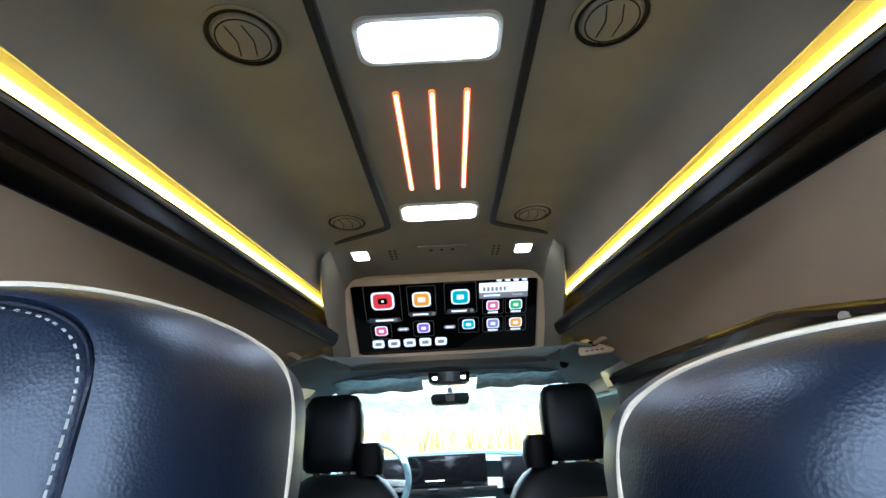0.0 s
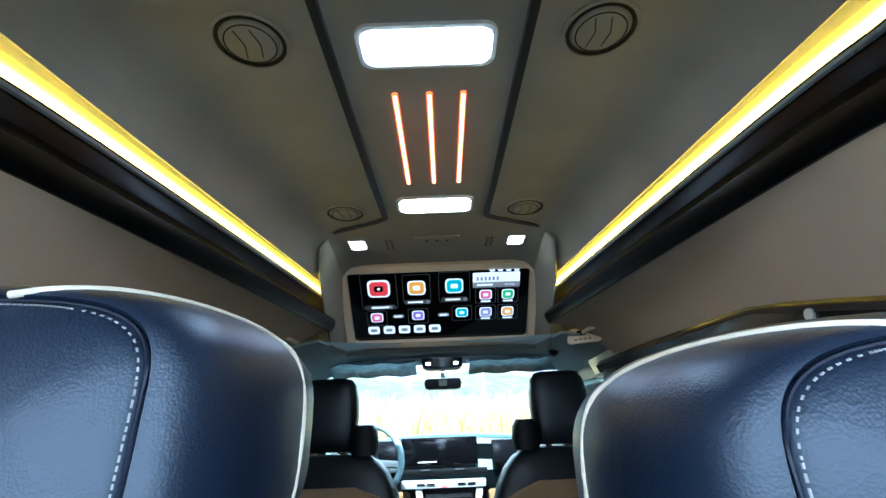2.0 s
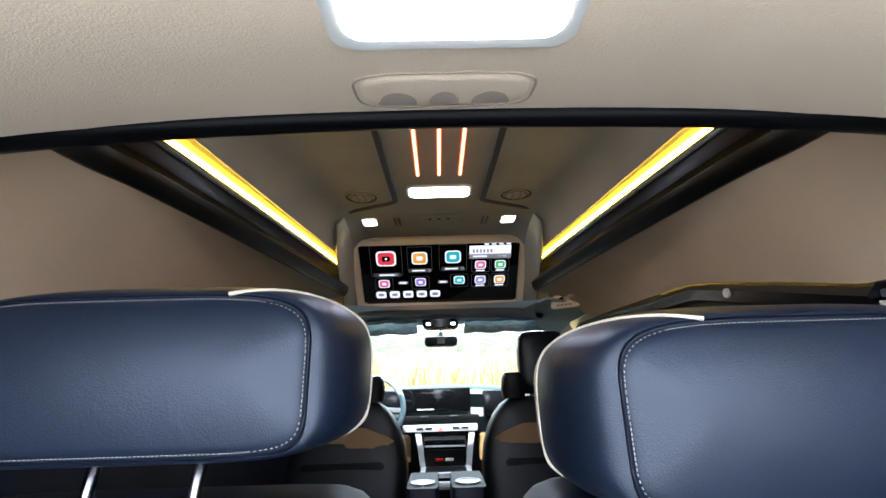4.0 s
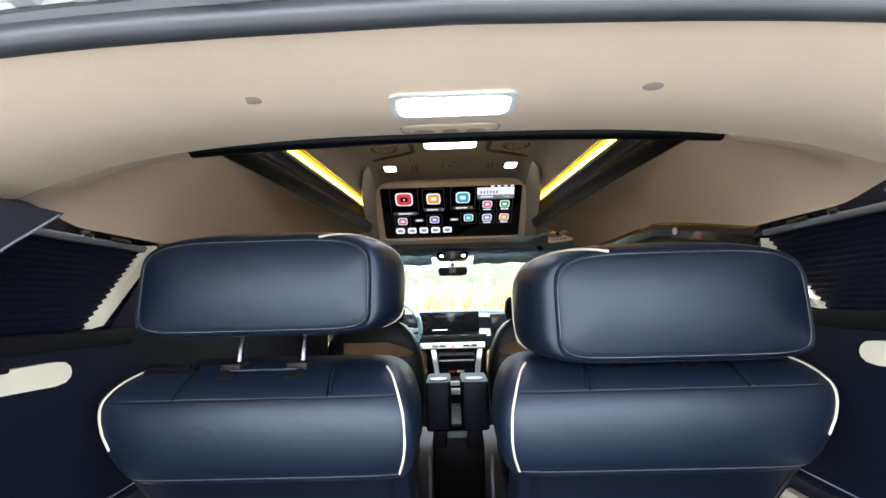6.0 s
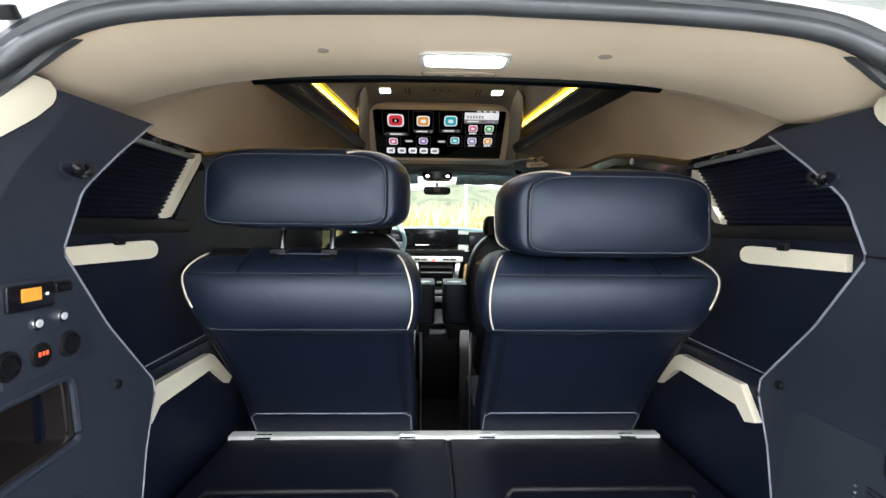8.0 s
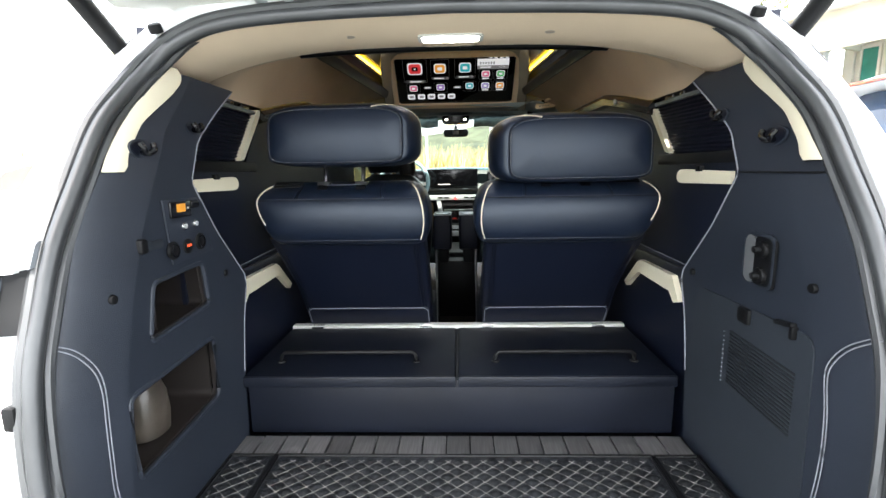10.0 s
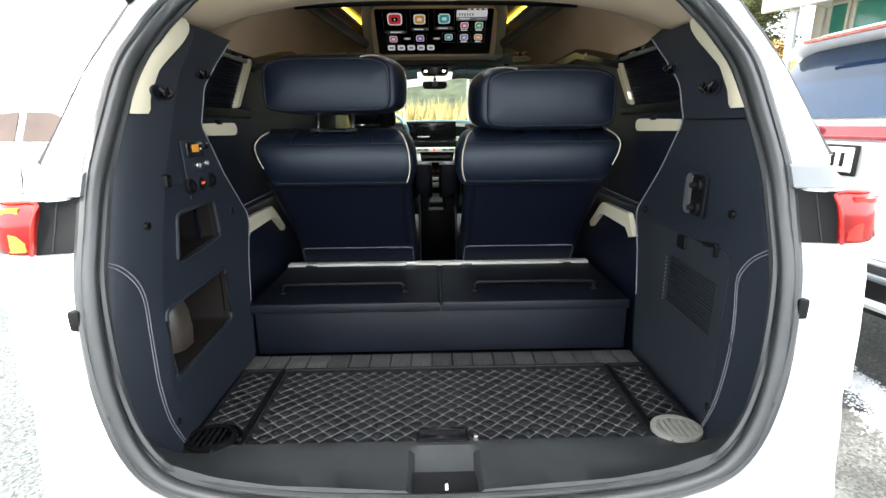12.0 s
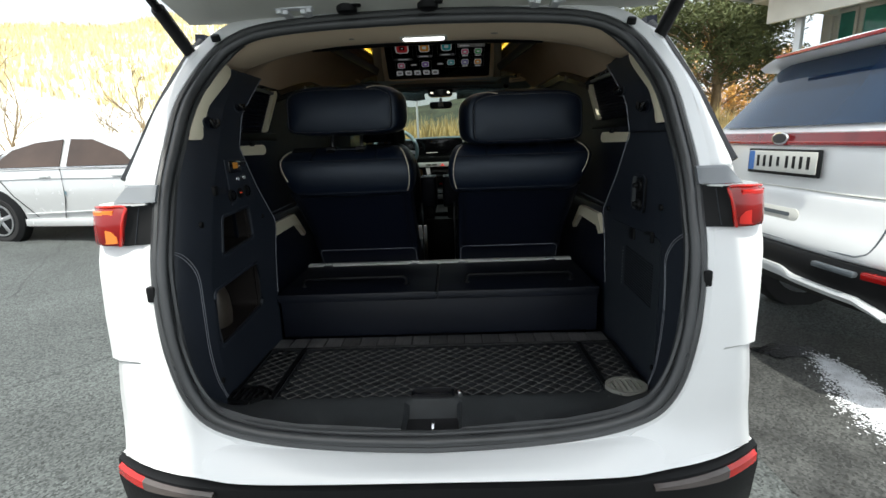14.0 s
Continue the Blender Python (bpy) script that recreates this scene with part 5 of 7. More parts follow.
def frame_tile(fx, fy, fw, fh):
    w, hh = fw * SCW, fh * SCH
    part("tile_frame", ring(rrect(w, hh, 0.008, 3), 0.0018, 0.0006, on_screen(fx, fy)), G["dim"], panel)


def icon(fx, fy, fw, fh, col):
    tile("icon_glow", fx, fy, fw, fh, G["white"])
    tile("icon", fx, fy, fw * 0.82, fh * 0.82, G[col], 0.0094)
    tile("icon_mark", fx, fy, fw * 0.40, fh * 0.32, G["white"] if col != "red" else SCREEN, 0.0103)
    if col == "red":
        tile("icon_mark", fx, fy, fw * 0.12, fh * 0.14, G["white"], 0.0112, 0.5)


for fx, fy, fw, fh, ix, iy, iw, ih, col in ((0.165, 0.28, 0.20, 0.50, 0.165, 0.24, 0.125, 0.24, "red"), (0.375, 0.26, 0.155, 0.40, 0.375, 0.245, 0.100, 0.20, "amber"), (0.585, 0.25, 0.175, 0.42, 0.585, 0.235, 0.100, 0.20, "cyan")):
    frame_tile(fx, fy, fw, fh)
    icon(ix, iy, iw, ih, col)
for fx, fy, w in ((0.165, 0.505, 0.18), (0.375, 0.445, 0.15), (0.585, 0.425, 0.15)):
    tile("caption_pill", fx, fy, w, 0.062, G["dim"], r=0.5)
for fx, fy in ((0.365, 0.445), (0.575, 0.425)):
    tile("caption_bar", fx, fy, 0.085, 0.024, G["white"], 0.0094)
for text, fx, fy, size in (("Thursday", 0.893, 0.235, 0.0105),):
    c = bpy.data.curves.new("caption", "FONT")
    c.body, c.size, c.align_x, c.align_y, c.extrude = text, size, "CENTER", "CENTER", 0.0002
    tmp = new("caption", c)
    me = bpy.data.meshes.new_from_object(tmp)
    bpy.data.objects.remove(tmp)
    ob = new("caption", me)
    me.materials.append(G["white"])
    ob.parent, ob.matrix_world = panel, on_screen(fx, fy, 0.0097)
tile("caption_bar", 0.165, 0.505, 0.10, 0.026, G["white"], 0.0094)
for fx, fy in ((0.225, 0.505), (0.435, 0.445), (0.645, 0.425)):
    tile("caption_dot", fx, fy, 0.022, 0.045, G["grey"], 0.0095, 0.5)
for fx, fy, col in ((0.760, 0.375, "pink"), (0.885, 0.375, "green"), (0.760, 0.625, "lilac"), (0.885, 0.625, "amber"), (0.140, 0.655, "pink"), (0.375, 0.640, "violet"), (0.625, 0.620, "cyan")):
    frame_tile(fx, fy + 0.01, 0.115, 0.22)
    icon(fx, fy, 0.070, 0.135, col)
    if fx > 0.7:
        tile("caption_bar", fx, fy + 0.095, 0.055, 0.022, G["white"])
for fx in (0.262, 0.520):
    tile("pill_button", fx, 0.645, 0.065, 0.050, G["grey"], r=0.5)
    tile("caption_bar", fx, 0.645, 0.045, 0.022, G["white"], 0.0094)
for k in range(5):
    tile("dock_icon", 0.115 + 0.088 * k, 0.845, 0.066, 0.115, G["white"])
    tile("dock_mark", 0.115 + 0.088 * k, 0.845, 0.036, 0.045, G["grey"], 0.0094)
tile("clock_panel", 0.818, 0.135, 0.260, 0.135, G["white"], r=0.03)
tile("date_panel", 0.818, 0.235, 0.260, 0.075, G["grey"], r=0.03)
for k in range(6):
    tile("digit_bar", 0.715 + 0.022 * k, 0.150, 0.012, 0.05, G["grey"], 0.0094, 0.1)
for fx, w in ((0.755, 0.09),):
    tile("caption_bar", fx, 0.235, w, 0.025, G["white"], 0.0094)
for k in range(4):
    tile("status_icon", 0.795 + 0.045 * k, 0.038, 0.030, 0.040, G["white"], r=0.5)
for x, w, dx in ((-0.260, 0.048, 1), (0.260, 0.048, -1)):
    sp = thing("reading_lamp", "small square reading lamp, lit", "reading lamp", "reading lamps", (x, 1.808, 2.009))
    m = pose(0, 0, 0, 178, 0, 0)
    part("lamp_frame", ring(rrect(0.060, 0.078, 0.010), 0.005, 0.004, m), ROOFSUEDE, sp)
    part("diffuser", slab(rrect(0.050, 0.066, 0.010), 0.006, m, 0.002), SPOT, sp)
vent = thing("sensor_plate", "small sensor plate with three dark holes", "grille")
part("backing", box(0.15, 0.06, 0.003, (0.0, 1.79, 2.009), 0.001), ROOFSUEDE, vent)
for k in range(3):
    part("sensor_hole", disc(0.006, 0.002, pose(-0.034 + 0.034 * k, 1.79, 2.0073, 180, 0, 0), 12), BLACK, vent)
for s in (-1, 1):
    d = thing("speaker_holes", "cluster of small dark holes in the ceiling panel", "grille", "speaker holes")
    for i in range(2):
        for j in range(4):
            part("hole", disc(0.0045, 0.002, pose(0.0 + s * 0.165 + 0.016 * i, 1.785 + 0.024 * j, 2.009, 180, 0, 0), 10), BLACK, d)

# rear headliner lamp and plugs
con = thing("headliner_console", "beige moulded console with three recesses on the headliner", "console")
def on_liner(bm, level):
    """Lay a flat moulding built at some level along the headliner's curve."""
    for v in bm.verts:
        v.co.z += liner_z(v.co.x, v.co.y) - level
    return bm


part("console_shell", on_liner(cushion([(-0.006, 0.430, z, w, d) for z, w, d in ((1.6385, 0.100, 0.036), (1.6392, 0.114, 0.046), (1.6412, 0.122, 0.051), (1.655, 0.124, 0.053))], 36, 4), 1.6405), HEADLINER, con)
part("console_groove", on_liner(tube([(-0.006 + 0.0635 * math.copysign(abs(math.cos(a)) ** 0.5, math.cos(a)), 0.430 + 0.0280 * math.copysign(abs(math.sin(a)) ** 0.5, math.sin(a)), 1.6402) for a in np.linspace(0, 2 * math.pi, 48, endpoint=False)], 0.0010, 5, closed=True), 1.6405), RECESS, con)
# recesses are thin proud pieces, their shade put into a darker beige
for k, w in ((-1, 0.030), (0, 0.024), (1, 0.030)):
    hollow = [(-0.006 + 0.034 * k + w / 2 * math.cos(a), 0.448 - 0.021 * math.sin(a)) for a in np.linspace(0, math.pi, 15)]
    part("recess", on_liner(loft([[(x, y, 1.6390) for x, y in hollow], [(lerp(x, -0.006 + 0.034 * k, 0.12), lerp(y, 0.448, 0.12), 1.6381) for x, y in hollow]]), 1.6405), RECESS, con, "finger recess, shade put into its darker beige")
ceiling_lamp("cargo_lamp", "white oblong cargo lamp in a pale frame, lit", -0.002, 0.341, 1.6430, 0.128, 0.050, LAMPREAR, "cargo lamp")
for x in (-0.214, 0.205):
    t = thing("headliner_plug", "small oval taupe headliner clip", "clip", "headliner clips", (x, 0.312, 1.6412))
    part("cap", slab([(0.011 * math.cos(a), 0.008 * math.sin(a)) for a in np.linspace(0, 2 * math.pi, 20, endpoint=False)], 0.003, pose(0, 0, 0, 174, 0, 0), 0.001), RECESS, t)

# climate panel and round dial near the front corner of the roof
cp = thing("climate_panel", "taupe roof control panel with a small dark display", "control panel")
pm = facing(0.520, 2.06, 1.722, (0.75, -0.62, 0), (0.25, 0.3, 0.92))
part("panel_plate", slab(rrect(0.13, 0.062, 0.016), 0.008, pm, 0.003), HEADLINER, cp)
part("small_display", slab(rrect(0.036, 0.020, 0.003), 0.002, pm @ Matrix.Translation((-0.01, 0.008, 0.008))), GLOSS, cp)
for k in range(4):
    part("key", slab(rrect(0.012, 0.006, 0.002), 0.002, pm @ Matrix.Translation((-0.03 + 0.018 * k, -0.018, 0.008))), ROOFSUEDE, cp)
dial = thing("roof_dial", "small round dark dial on the front headliner", "dial", at=(0.478, 2.40, 1.715))
part("dial_rim", disc(0.026, 0.010, pose(0, 0, 0, 110, 0, 0), 20, 0.003), FRONTLINER, dial)
part("dial_face", disc(0.018, 0.003, pose(0, -0.010, -0.004, 110, 0, 0), 20), BLACK, dial)
# ---- front cabin ----
def front_seat(cx, s):
    t = thing("front_seat", "black leather front seat with tan side panels", "seat", "front seats", (cx, 2.46, 0.45))
    T = Matrix.Translation((-cx, -2.46, -0.45))

    def P(name, bm, mat, label=""):
        bmesh.ops.transform(bm, matrix=T, verts=bm.verts)
        return part(name, bm, mat, t, label)
    P("headrest", cushion([(cx, 2.45, z, w, d) for z, w, d in ((1.345, 0.20, 0.09), (1.36, 0.222, 0.110), (1.42, 0.236, 0.122), (1.49, 0.246, 0.125), (1.55, 0.242, 0.12), (1.60, 0.222, 0.105), (1.627, 0.185, 0.08), (1.634, 0.14, 0.05))], 28, 3.5), FRONTLEATHER)
    bx = cx - s * 0.042
    P("backrest", cushion([(bx, y, z, w, d) for z, y, w, d in ((0.75, 2.35, 0.50, 0.14), (0.9, 2.36, 0.545, 0.17), (1.05, 2.38, 0.555, 0.17), (1.14, 2.39, 0.530, 0.165), (1.21, 2.40, 0.485, 0.155), (1.265, 2.41, 0.425, 0.14), (1.305, 2.42, 0.35, 0.12), (1.335, 2.43, 0.24, 0.09))], 40, 4), FRONTLEATHER)
    yoke = [(cx - s * d, z) for d, z in ((0.262, 1.168), (0.225, 1.192), (0.135, 1.228), (-0.10, 1.228), (-0.10, 1.172), (0.045, 1.164), (0.055, 1.150), (0.175, 1.126), (0.205, 1.135))]
    P("back_yoke", loft([[(x, y + 0.30 * (1.2 - z) * 0.25 + 0.16 * max(0.0, abs(x - bx) - 0.14), z) for x, z in yoke] for y in (2.305, 2.318)]), TAN, "tan leather yoke")
    P("back_pocket", cushion([(bx, 2.312, z, w, 0.030) for z, w in ((0.80, 0.34), (0.84, 0.38), (1.00, 0.39), (1.075, 0.37), (1.09, 0.33))], 24, 5), BLACK)
    P("seat_base", box(0.48, 0.52, 0.30, (cx, 2.69, 0.60), 0.04), BLACK)
    for q in (-0.06, 0.06):
        P("headrest_post", tube([(cx + q, 2.44, 1.30), (cx + q, 2.45, 1.43)], 0.007, 8), STEEL)
        P("post_guide", disc(0.014, 0.012, pose(cx + q, 2.44, 1.332), 12, 0.003), TAN)
    P("shoulder_wing", cushion([(cx - s * 0.155, 2.41, z, w, 0.10) for z, w in ((1.33, 0.10), (1.37, 0.115), (1.42, 0.105), (1.445, 0.07))], 18, 3), BLACK)
    return t


front_seat(-0.480, -1)
front_seat(0.485, 1)

dash = thing("dashboard", "dark blue-grey dashboard with a wide centre screen", "dashboard", at=(0, 0, 0.045))
rows = []
for x in np.linspace(-0.66, 0.66, 23):
    b = 0.05 * (abs(x) / 0.66) ** 2
    rows.append([(x, 3.720, 1.12), (x, 3.520, 1.275 - b), (x, 3.270, 1.325 - b), (x, 3.150, 1.315 - b), (x, 3.125, 1.28 - b), (x, 3.150, 1.20 - b), (x, 3.120, 1.145), (x, 3.150, 1.05), (x, 3.270, 0.80), (x, 3.320, 0.5)])
part("dash_top", thick(loft(rows, closed=False), 0.01), DASHBLACK, dash)
part("dash_brow", loft([[(x, 3.150 + dy, 1.3165 - 0.05 * (abs(x) / 0.66) ** 2 + dz) for dy, dz in ((-0.006, -0.004), (-0.004, 0.008), (0.060, 0.016), (0.10, 0.012), (0.10, -0.002))] for x in np.linspace(-0.64, 0.64, 23)]), DASHBLUE, dash, "pale blue-grey dash brow")
part("passenger_trim", box(0.30, 0.016, 0.022, (0.44, 3.108, 1.175), 0.006), DARKSILVER, dash)
part("driver_trim", box(0.13, 0.016, 0.022, (-0.315, 3.108, 1.160), 0.006), DARKSILVER, dash)
scr = part("centre_screen", box(0.410, 0.022, 0.140, (-0.034, 3.100, 1.248), 0.010, rot=(4, 0, 0)), SCREEN, dash, "gloss black centre screen")
part("screen_line", box(0.10, 0.002, 0.004, (-0.10, 3.087, 1.195)), glow("dash_screen_line", (0.6, 0.55, 0.5), 0.5), scr)
part("screen_mark", box(0.018, 0.002, 0.008, (-0.02, 3.087, 1.305)), G["white"], scr)
part("side_display", box(0.15, 0.03, 0.120, (0.322, 3.105, 1.236), 0.012), GLOSS, dash)
part("cluster_hood", box(0.34, 0.05, 0.120, (-0.415, 3.110, 1.250), 0.018), GLOSS, dash)
part("vent_band", box(0.46, 0.03, 0.030, (-0.012, 3.085, 1.146), 0.006), BLACK, dash)
for x in (-0.11, 0.07):
    part("band_louvre", box(0.05, 0.008, 0.006, (x, 3.068, 1.158), 0.002), DARKSILVER, dash)
part("control_strip", box(0.445, 0.032, 0.040, (-0.016, 3.082, 1.090), 0.010), SILVER, dash, "silver control strip")
part("hazard_button", slab([(-0.016, -0.010), (0.016, -0.010), (0.0, 0.014)], 0.003, facing(-0.012, 3.066, 1.087, (1, 0, 0), (0, 0, 1))), glow("hazard_red", (0.9, 0.06, 0.05), 0.9), dash, "red hazard triangle")
for k in range(4):
    part("climate_key", box(0.042, 0.008, 0.010, (-0.135 + (k if k < 2 else k + 2.1) * 0.052, 3.066, 1.090), 0.002), BLACK, dash)
part("console_column", box(0.25, 0.06, 0.26, (0.010, 3.115, 0.94), 0.01), BLACK, dash)
for z, mat in ((1.022, BLACK), (0.990, SILVER), (0.966, BLACK)):
    part("air_slat", box(0.235, 0.02, 0.010, (0.010, 3.072, z), 0.003), mat, dash)
for s in (-1, 1):
    part("console_pillar", loft([[(0.012 + s * (xo + dx), 3.075 + dy, z) for dx, dy in ((-0.016, 0.0), (0.016, 0.0), (0.016, 0.06), (-0.016, 0.06))] for z, xo in ((1.070, 0.160), (0.98, 0.147), (0.865, 0.132))]), SILVER, dash, "silver console pillar")
for x, mat in ((-0.024, LENSRIB), (0.034, SHADEGREY)):
    part("console_key", box(0.048, 0.014, 0.016, (x, 3.066, 0.918), 0.006), mat, dash)
part("console_tray", box(0.290, 0.20, 0.026, (0.012, 2.985, 0.868), 0.008), SILVER, dash, "silver tray edge")
part("tray_well", box(0.230, 0.14, 0.006, (0.012, 2.985, 0.8815), 0.003), BLACK, dash)
part("console_tray", box(0.320, 0.03, 0.040, (0.018, 2.86, 0.825), 0.010), SILVER, dash, "silver tray edge")
for s in (-1, 1):
    part("glove_panel", box(0.42, 0.04, 0.20, (0.01 + s * 0.415, 3.170, 0.99), 0.02), TAN, dash, "tan lower panel")

wheel = thing("steering_wheel", "steering wheel wrapped in clear plastic film", "steering wheel", at=(-0.405, 2.90, 1.265))
wheel.rotation_euler = (radians(68), 0, 0)
part("rim", tube([(0.185 * math.cos(a), 0.185 * math.sin(a), 0) for a in np.linspace(0, 2 * math.pi, 40, endpoint=False)], 0.016, 10, closed=True), PLASTICWRAP, wheel)
part("hub", cushion([(0, -0.01, z, w, h) for z, w, h in ((-0.03, 0.10, 0.08), (-0.01, 0.15, 0.11), (0.02, 0.14, 0.10), (0.03, 0.10, 0.07))], 24, 3), BLACK, wheel)
for a in (-5, 185, 270):
    part("spoke", box(0.11, 0.03, 0.015, (0.12 * math.cos(radians(a)), 0.12 * math.sin(radians(a)), 0.0), 0.005, rot=(0, 0, a)), SILVER, wheel)

over = thing("overhead_console", "black overhead console with two lit map lamps", "overhead console")
part("console_shell", cushion([(0.0, 2.57, z, w, d) for z, w, d in ((1.665, 0.150, 0.10), (1.675, 0.182, 0.13), (1.715, 0.190, 0.14))], 28, 4), GLOSS, over)
for s in (-1, 1):
    part("map_lamp", slab(rrect(0.020, 0.013, 0.005), 0.004, facing(s * 0.062, 2.499, 1.688, (1, 0, 0), (0, 0.35, 1))), SPOT, over, "lit map lamp")
mir = thing("rear_view_mirror", "dark rear-view mirror behind the windshield", "mirror")
part("mirror_shell", cushion([(0.0, 2.6600, z, w, d) for z, w, d in ((1.5840, 0.13, 0.02), (1.5900, 0.165, 0.035), (1.6160, 0.18, 0.04), (1.6340, 0.165, 0.035), (1.6380, 0.14, 0.02))], 24, 4), GLOSS, mir)
part("mirror_glass", slab(rrect(0.166, 0.042, 0.012), 0.002, facing(0.0, 2.6385, 1.6120, (1, 0, 0), (0, 0, 1))), material("mirror_glass", (0.05, 0.06, 0.07), 0.03, 1.0, vary=0.02), mir, "mirror glass")
part("sticker", box(0.040, 0.001, 0.026, (0.0, 2.6355, 1.6140)), SHADEGREY, mir, "pale sticker on the glass")
part("stalk", tube([(0, 2.6800, 1.6260), (0, 2.7200, 1.6610)], 0.012, 8), BLACK, mir)
for s, x0, x1 in ((-1, -0.53, -0.125), (1, 0.125, 0.55)):
    v = thing("sun_visor", "grey sun visor still in crinkled plastic film", "sun visor", "sun visors")
    part("visor", thick(loft([[(x, y, z + 0.004 * math.sin(40 * x)) for y, z in ((2.56, 1.716), (2.64, 1.700), (2.70, 1.678), (2.715, 1.668))] for x in np.linspace(x0, x1, 14)], closed=False), 0.014), PLASTICWRAP, v)

# twin cup-holder consoles on the aisle
for cx, w in ((-0.071, 0.096), (0.064, 0.106)):
    c = thing("cup_console", "dark leather armrest with a steel cup holder", "armrest", "aisle armrests")
    part("console_body", loft([ellipse_ring(cx, y, z, w * k, d, 28, 9) for y, z, d, k in ((1.70, 0.955, 0.15, 0.90), (1.70, 0.965, 0.20, 0.97), (1.705, 1.02, 0.225, 1.0), (1.71, 1.10, 0.235, 0.98), (1.71, 1.130, 0.233, 0.97), (1.71, 1.134, 0.228, 0.94))]), NAVY_SOFT, c)
    part("cup_rim", ring([(0.037 * math.cos(a), 0.037 * math.sin(a)) for a in np.linspace(0, 2 * math.pi, 24, endpoint=False)], 0.003, 0.004, pose(cx, 1.668, 1.134)), CHROME, c, "polished steel rim")
    part("cup_well", slab([(0.034 * math.cos(a), 0.034 * math.sin(a)) for a in np.linspace(0, 2 * math.pi, 22, endpoint=False)], 0.002, pose(cx, 1.668, 1.1343)), STEEL, c)
    part("arm_side", box(w * 0.55, 0.50, 0.10, (cx, 1.95, 0.92), 0.012), BLACK, c)
aisle = thing("aisle_console", "dark centre console between the front seats", "console")
part("console_body", box(0.24, 0.75, 0.36, (0, 2.45, 0.63), 0.02), BLACK, aisle)
part("console_lid", box(0.20, 0.40, 0.03, (0, 2.40, 0.825), 0.01), BLACK, aisle)
# ---- outside ----
def ground_z(x, y):
    """Car park, nearly level, rising a little to both sides."""
    return 0.02 * min(max(0, -x - 2.0), 5) + 0.07 * min(max(0, x - 1.0), 1.0)


def grid_sheet(xs, ys, f):
    bm = bmesh.new()
    g = [[bm.verts.new((x, y, f(x, y))) for x in xs] for y in ys]
    for a, b in zip(g, g[1:]):
        for i in range(len(xs) - 1):
            bm.faces.new((a[i], a[i + 1], b[i + 1], b[i]))
    return bm


ASPHALT = material("asphalt", (0.064, 0.070, 0.070), 0.85, vary=0.22, scale=1.2, bump=1.0, bump_scale=170)


def speckle(m, size, low, high):
    """Single stones of differing tone over a ground material; gives its nodes, links, coordinates and mixed colour."""
    n, l = m.node_tree.nodes, m.node_tree.links
    cell, co, mix, tone = n.new("ShaderNodeTexVoronoi"), n.new("ShaderNodeTexCoord"), n.new("ShaderNodeMix"), n.new("ShaderNodeValToRGB")
    cell.inputs["Scale"].default_value = size
    l.new(co.outputs["Object"], cell.inputs["Vector"])
    mix.data_type, mix.blend_type = "RGBA", "MULTIPLY"
    mix.inputs["Factor"].default_value = 1.0
    tone.color_ramp.elements[0].color, tone.color_ramp.elements[1].color = (low, low, low, 1), (high, high, 0.98 * high, 1)
    base = n["Principled BSDF"].inputs["Base Color"]
    src = base.links[0].from_socket
    l.new(cell.outputs["Color"], tone.inputs[0]), l.new(src, mix.inputs["A"]), l.new(tone.outputs[0], mix.inputs["B"]), l.new(mix.outputs["Result"], base)
    return n, l, co, mix


_n, _l, _co, _mx = speckle(ASPHALT, 105, 0.22, 2.3)
_b = _n["Principled BSDF"]
_cr, _wv, _ad = _n.new("ShaderNodeTexVoronoi"), _n.new("ShaderNodeTexNoise"), _n.new("ShaderNodeMix")
_cr.feature = "DISTANCE_TO_EDGE"
_cr.inputs["Scale"].default_value, _wv.inputs["Scale"].default_value, _wv.inputs["Detail"].default_value = 0.55, 2.5, 6
_ad.data_type = "RGBA"
_ad.inputs["Factor"].default_value = 0.12
_l.new(_co.outputs["Object"], _wv.inputs["Vector"]), _l.new(_co.outputs["Object"], _ad.inputs["A"]), _l.new(_wv.outputs["Color"], _ad.inputs["B"]), _l.new(_ad.outputs["Result"], _cr.inputs["Vector"])
_cm, _c2 = _n.new("ShaderNodeMapRange"), _n.new("ShaderNodeMix")
_cm.inputs[1].default_value, _cm.inputs[2].default_value, _cm.inputs[3].default_value, _cm.inputs[4].default_value = 0.002, 0.008, 0.68, 1.0
_c2.data_type, _c2.blend_type = "RGBA", "MULTIPLY"
_c2.inputs["Factor"].default_value = 1.0
_l.new(_cr.outputs["Distance"], _cm.inputs[0]), _l.new(_mx.outputs["Result"], _c2.inputs["A"]), _l.new(_cm.outputs[0], _c2.inputs["B"]), _l.new(_c2.outputs["Result"], _b.inputs["Base Color"])
axis_far = [-900, -300, -120, -60, -30, -20, -14, -10, -8, -7.01, -7, -6, -5, -4, -3, -2.5, -2, -1, 0, 1, 2, 3, 4, 6, 8, 12, 20, 40, 120, 300, 900]
tagged(part("ground", grid_sheet(axis_far, axis_far, ground_z), ASPHALT), "worn grey asphalt car park", "ground", kind="structure")

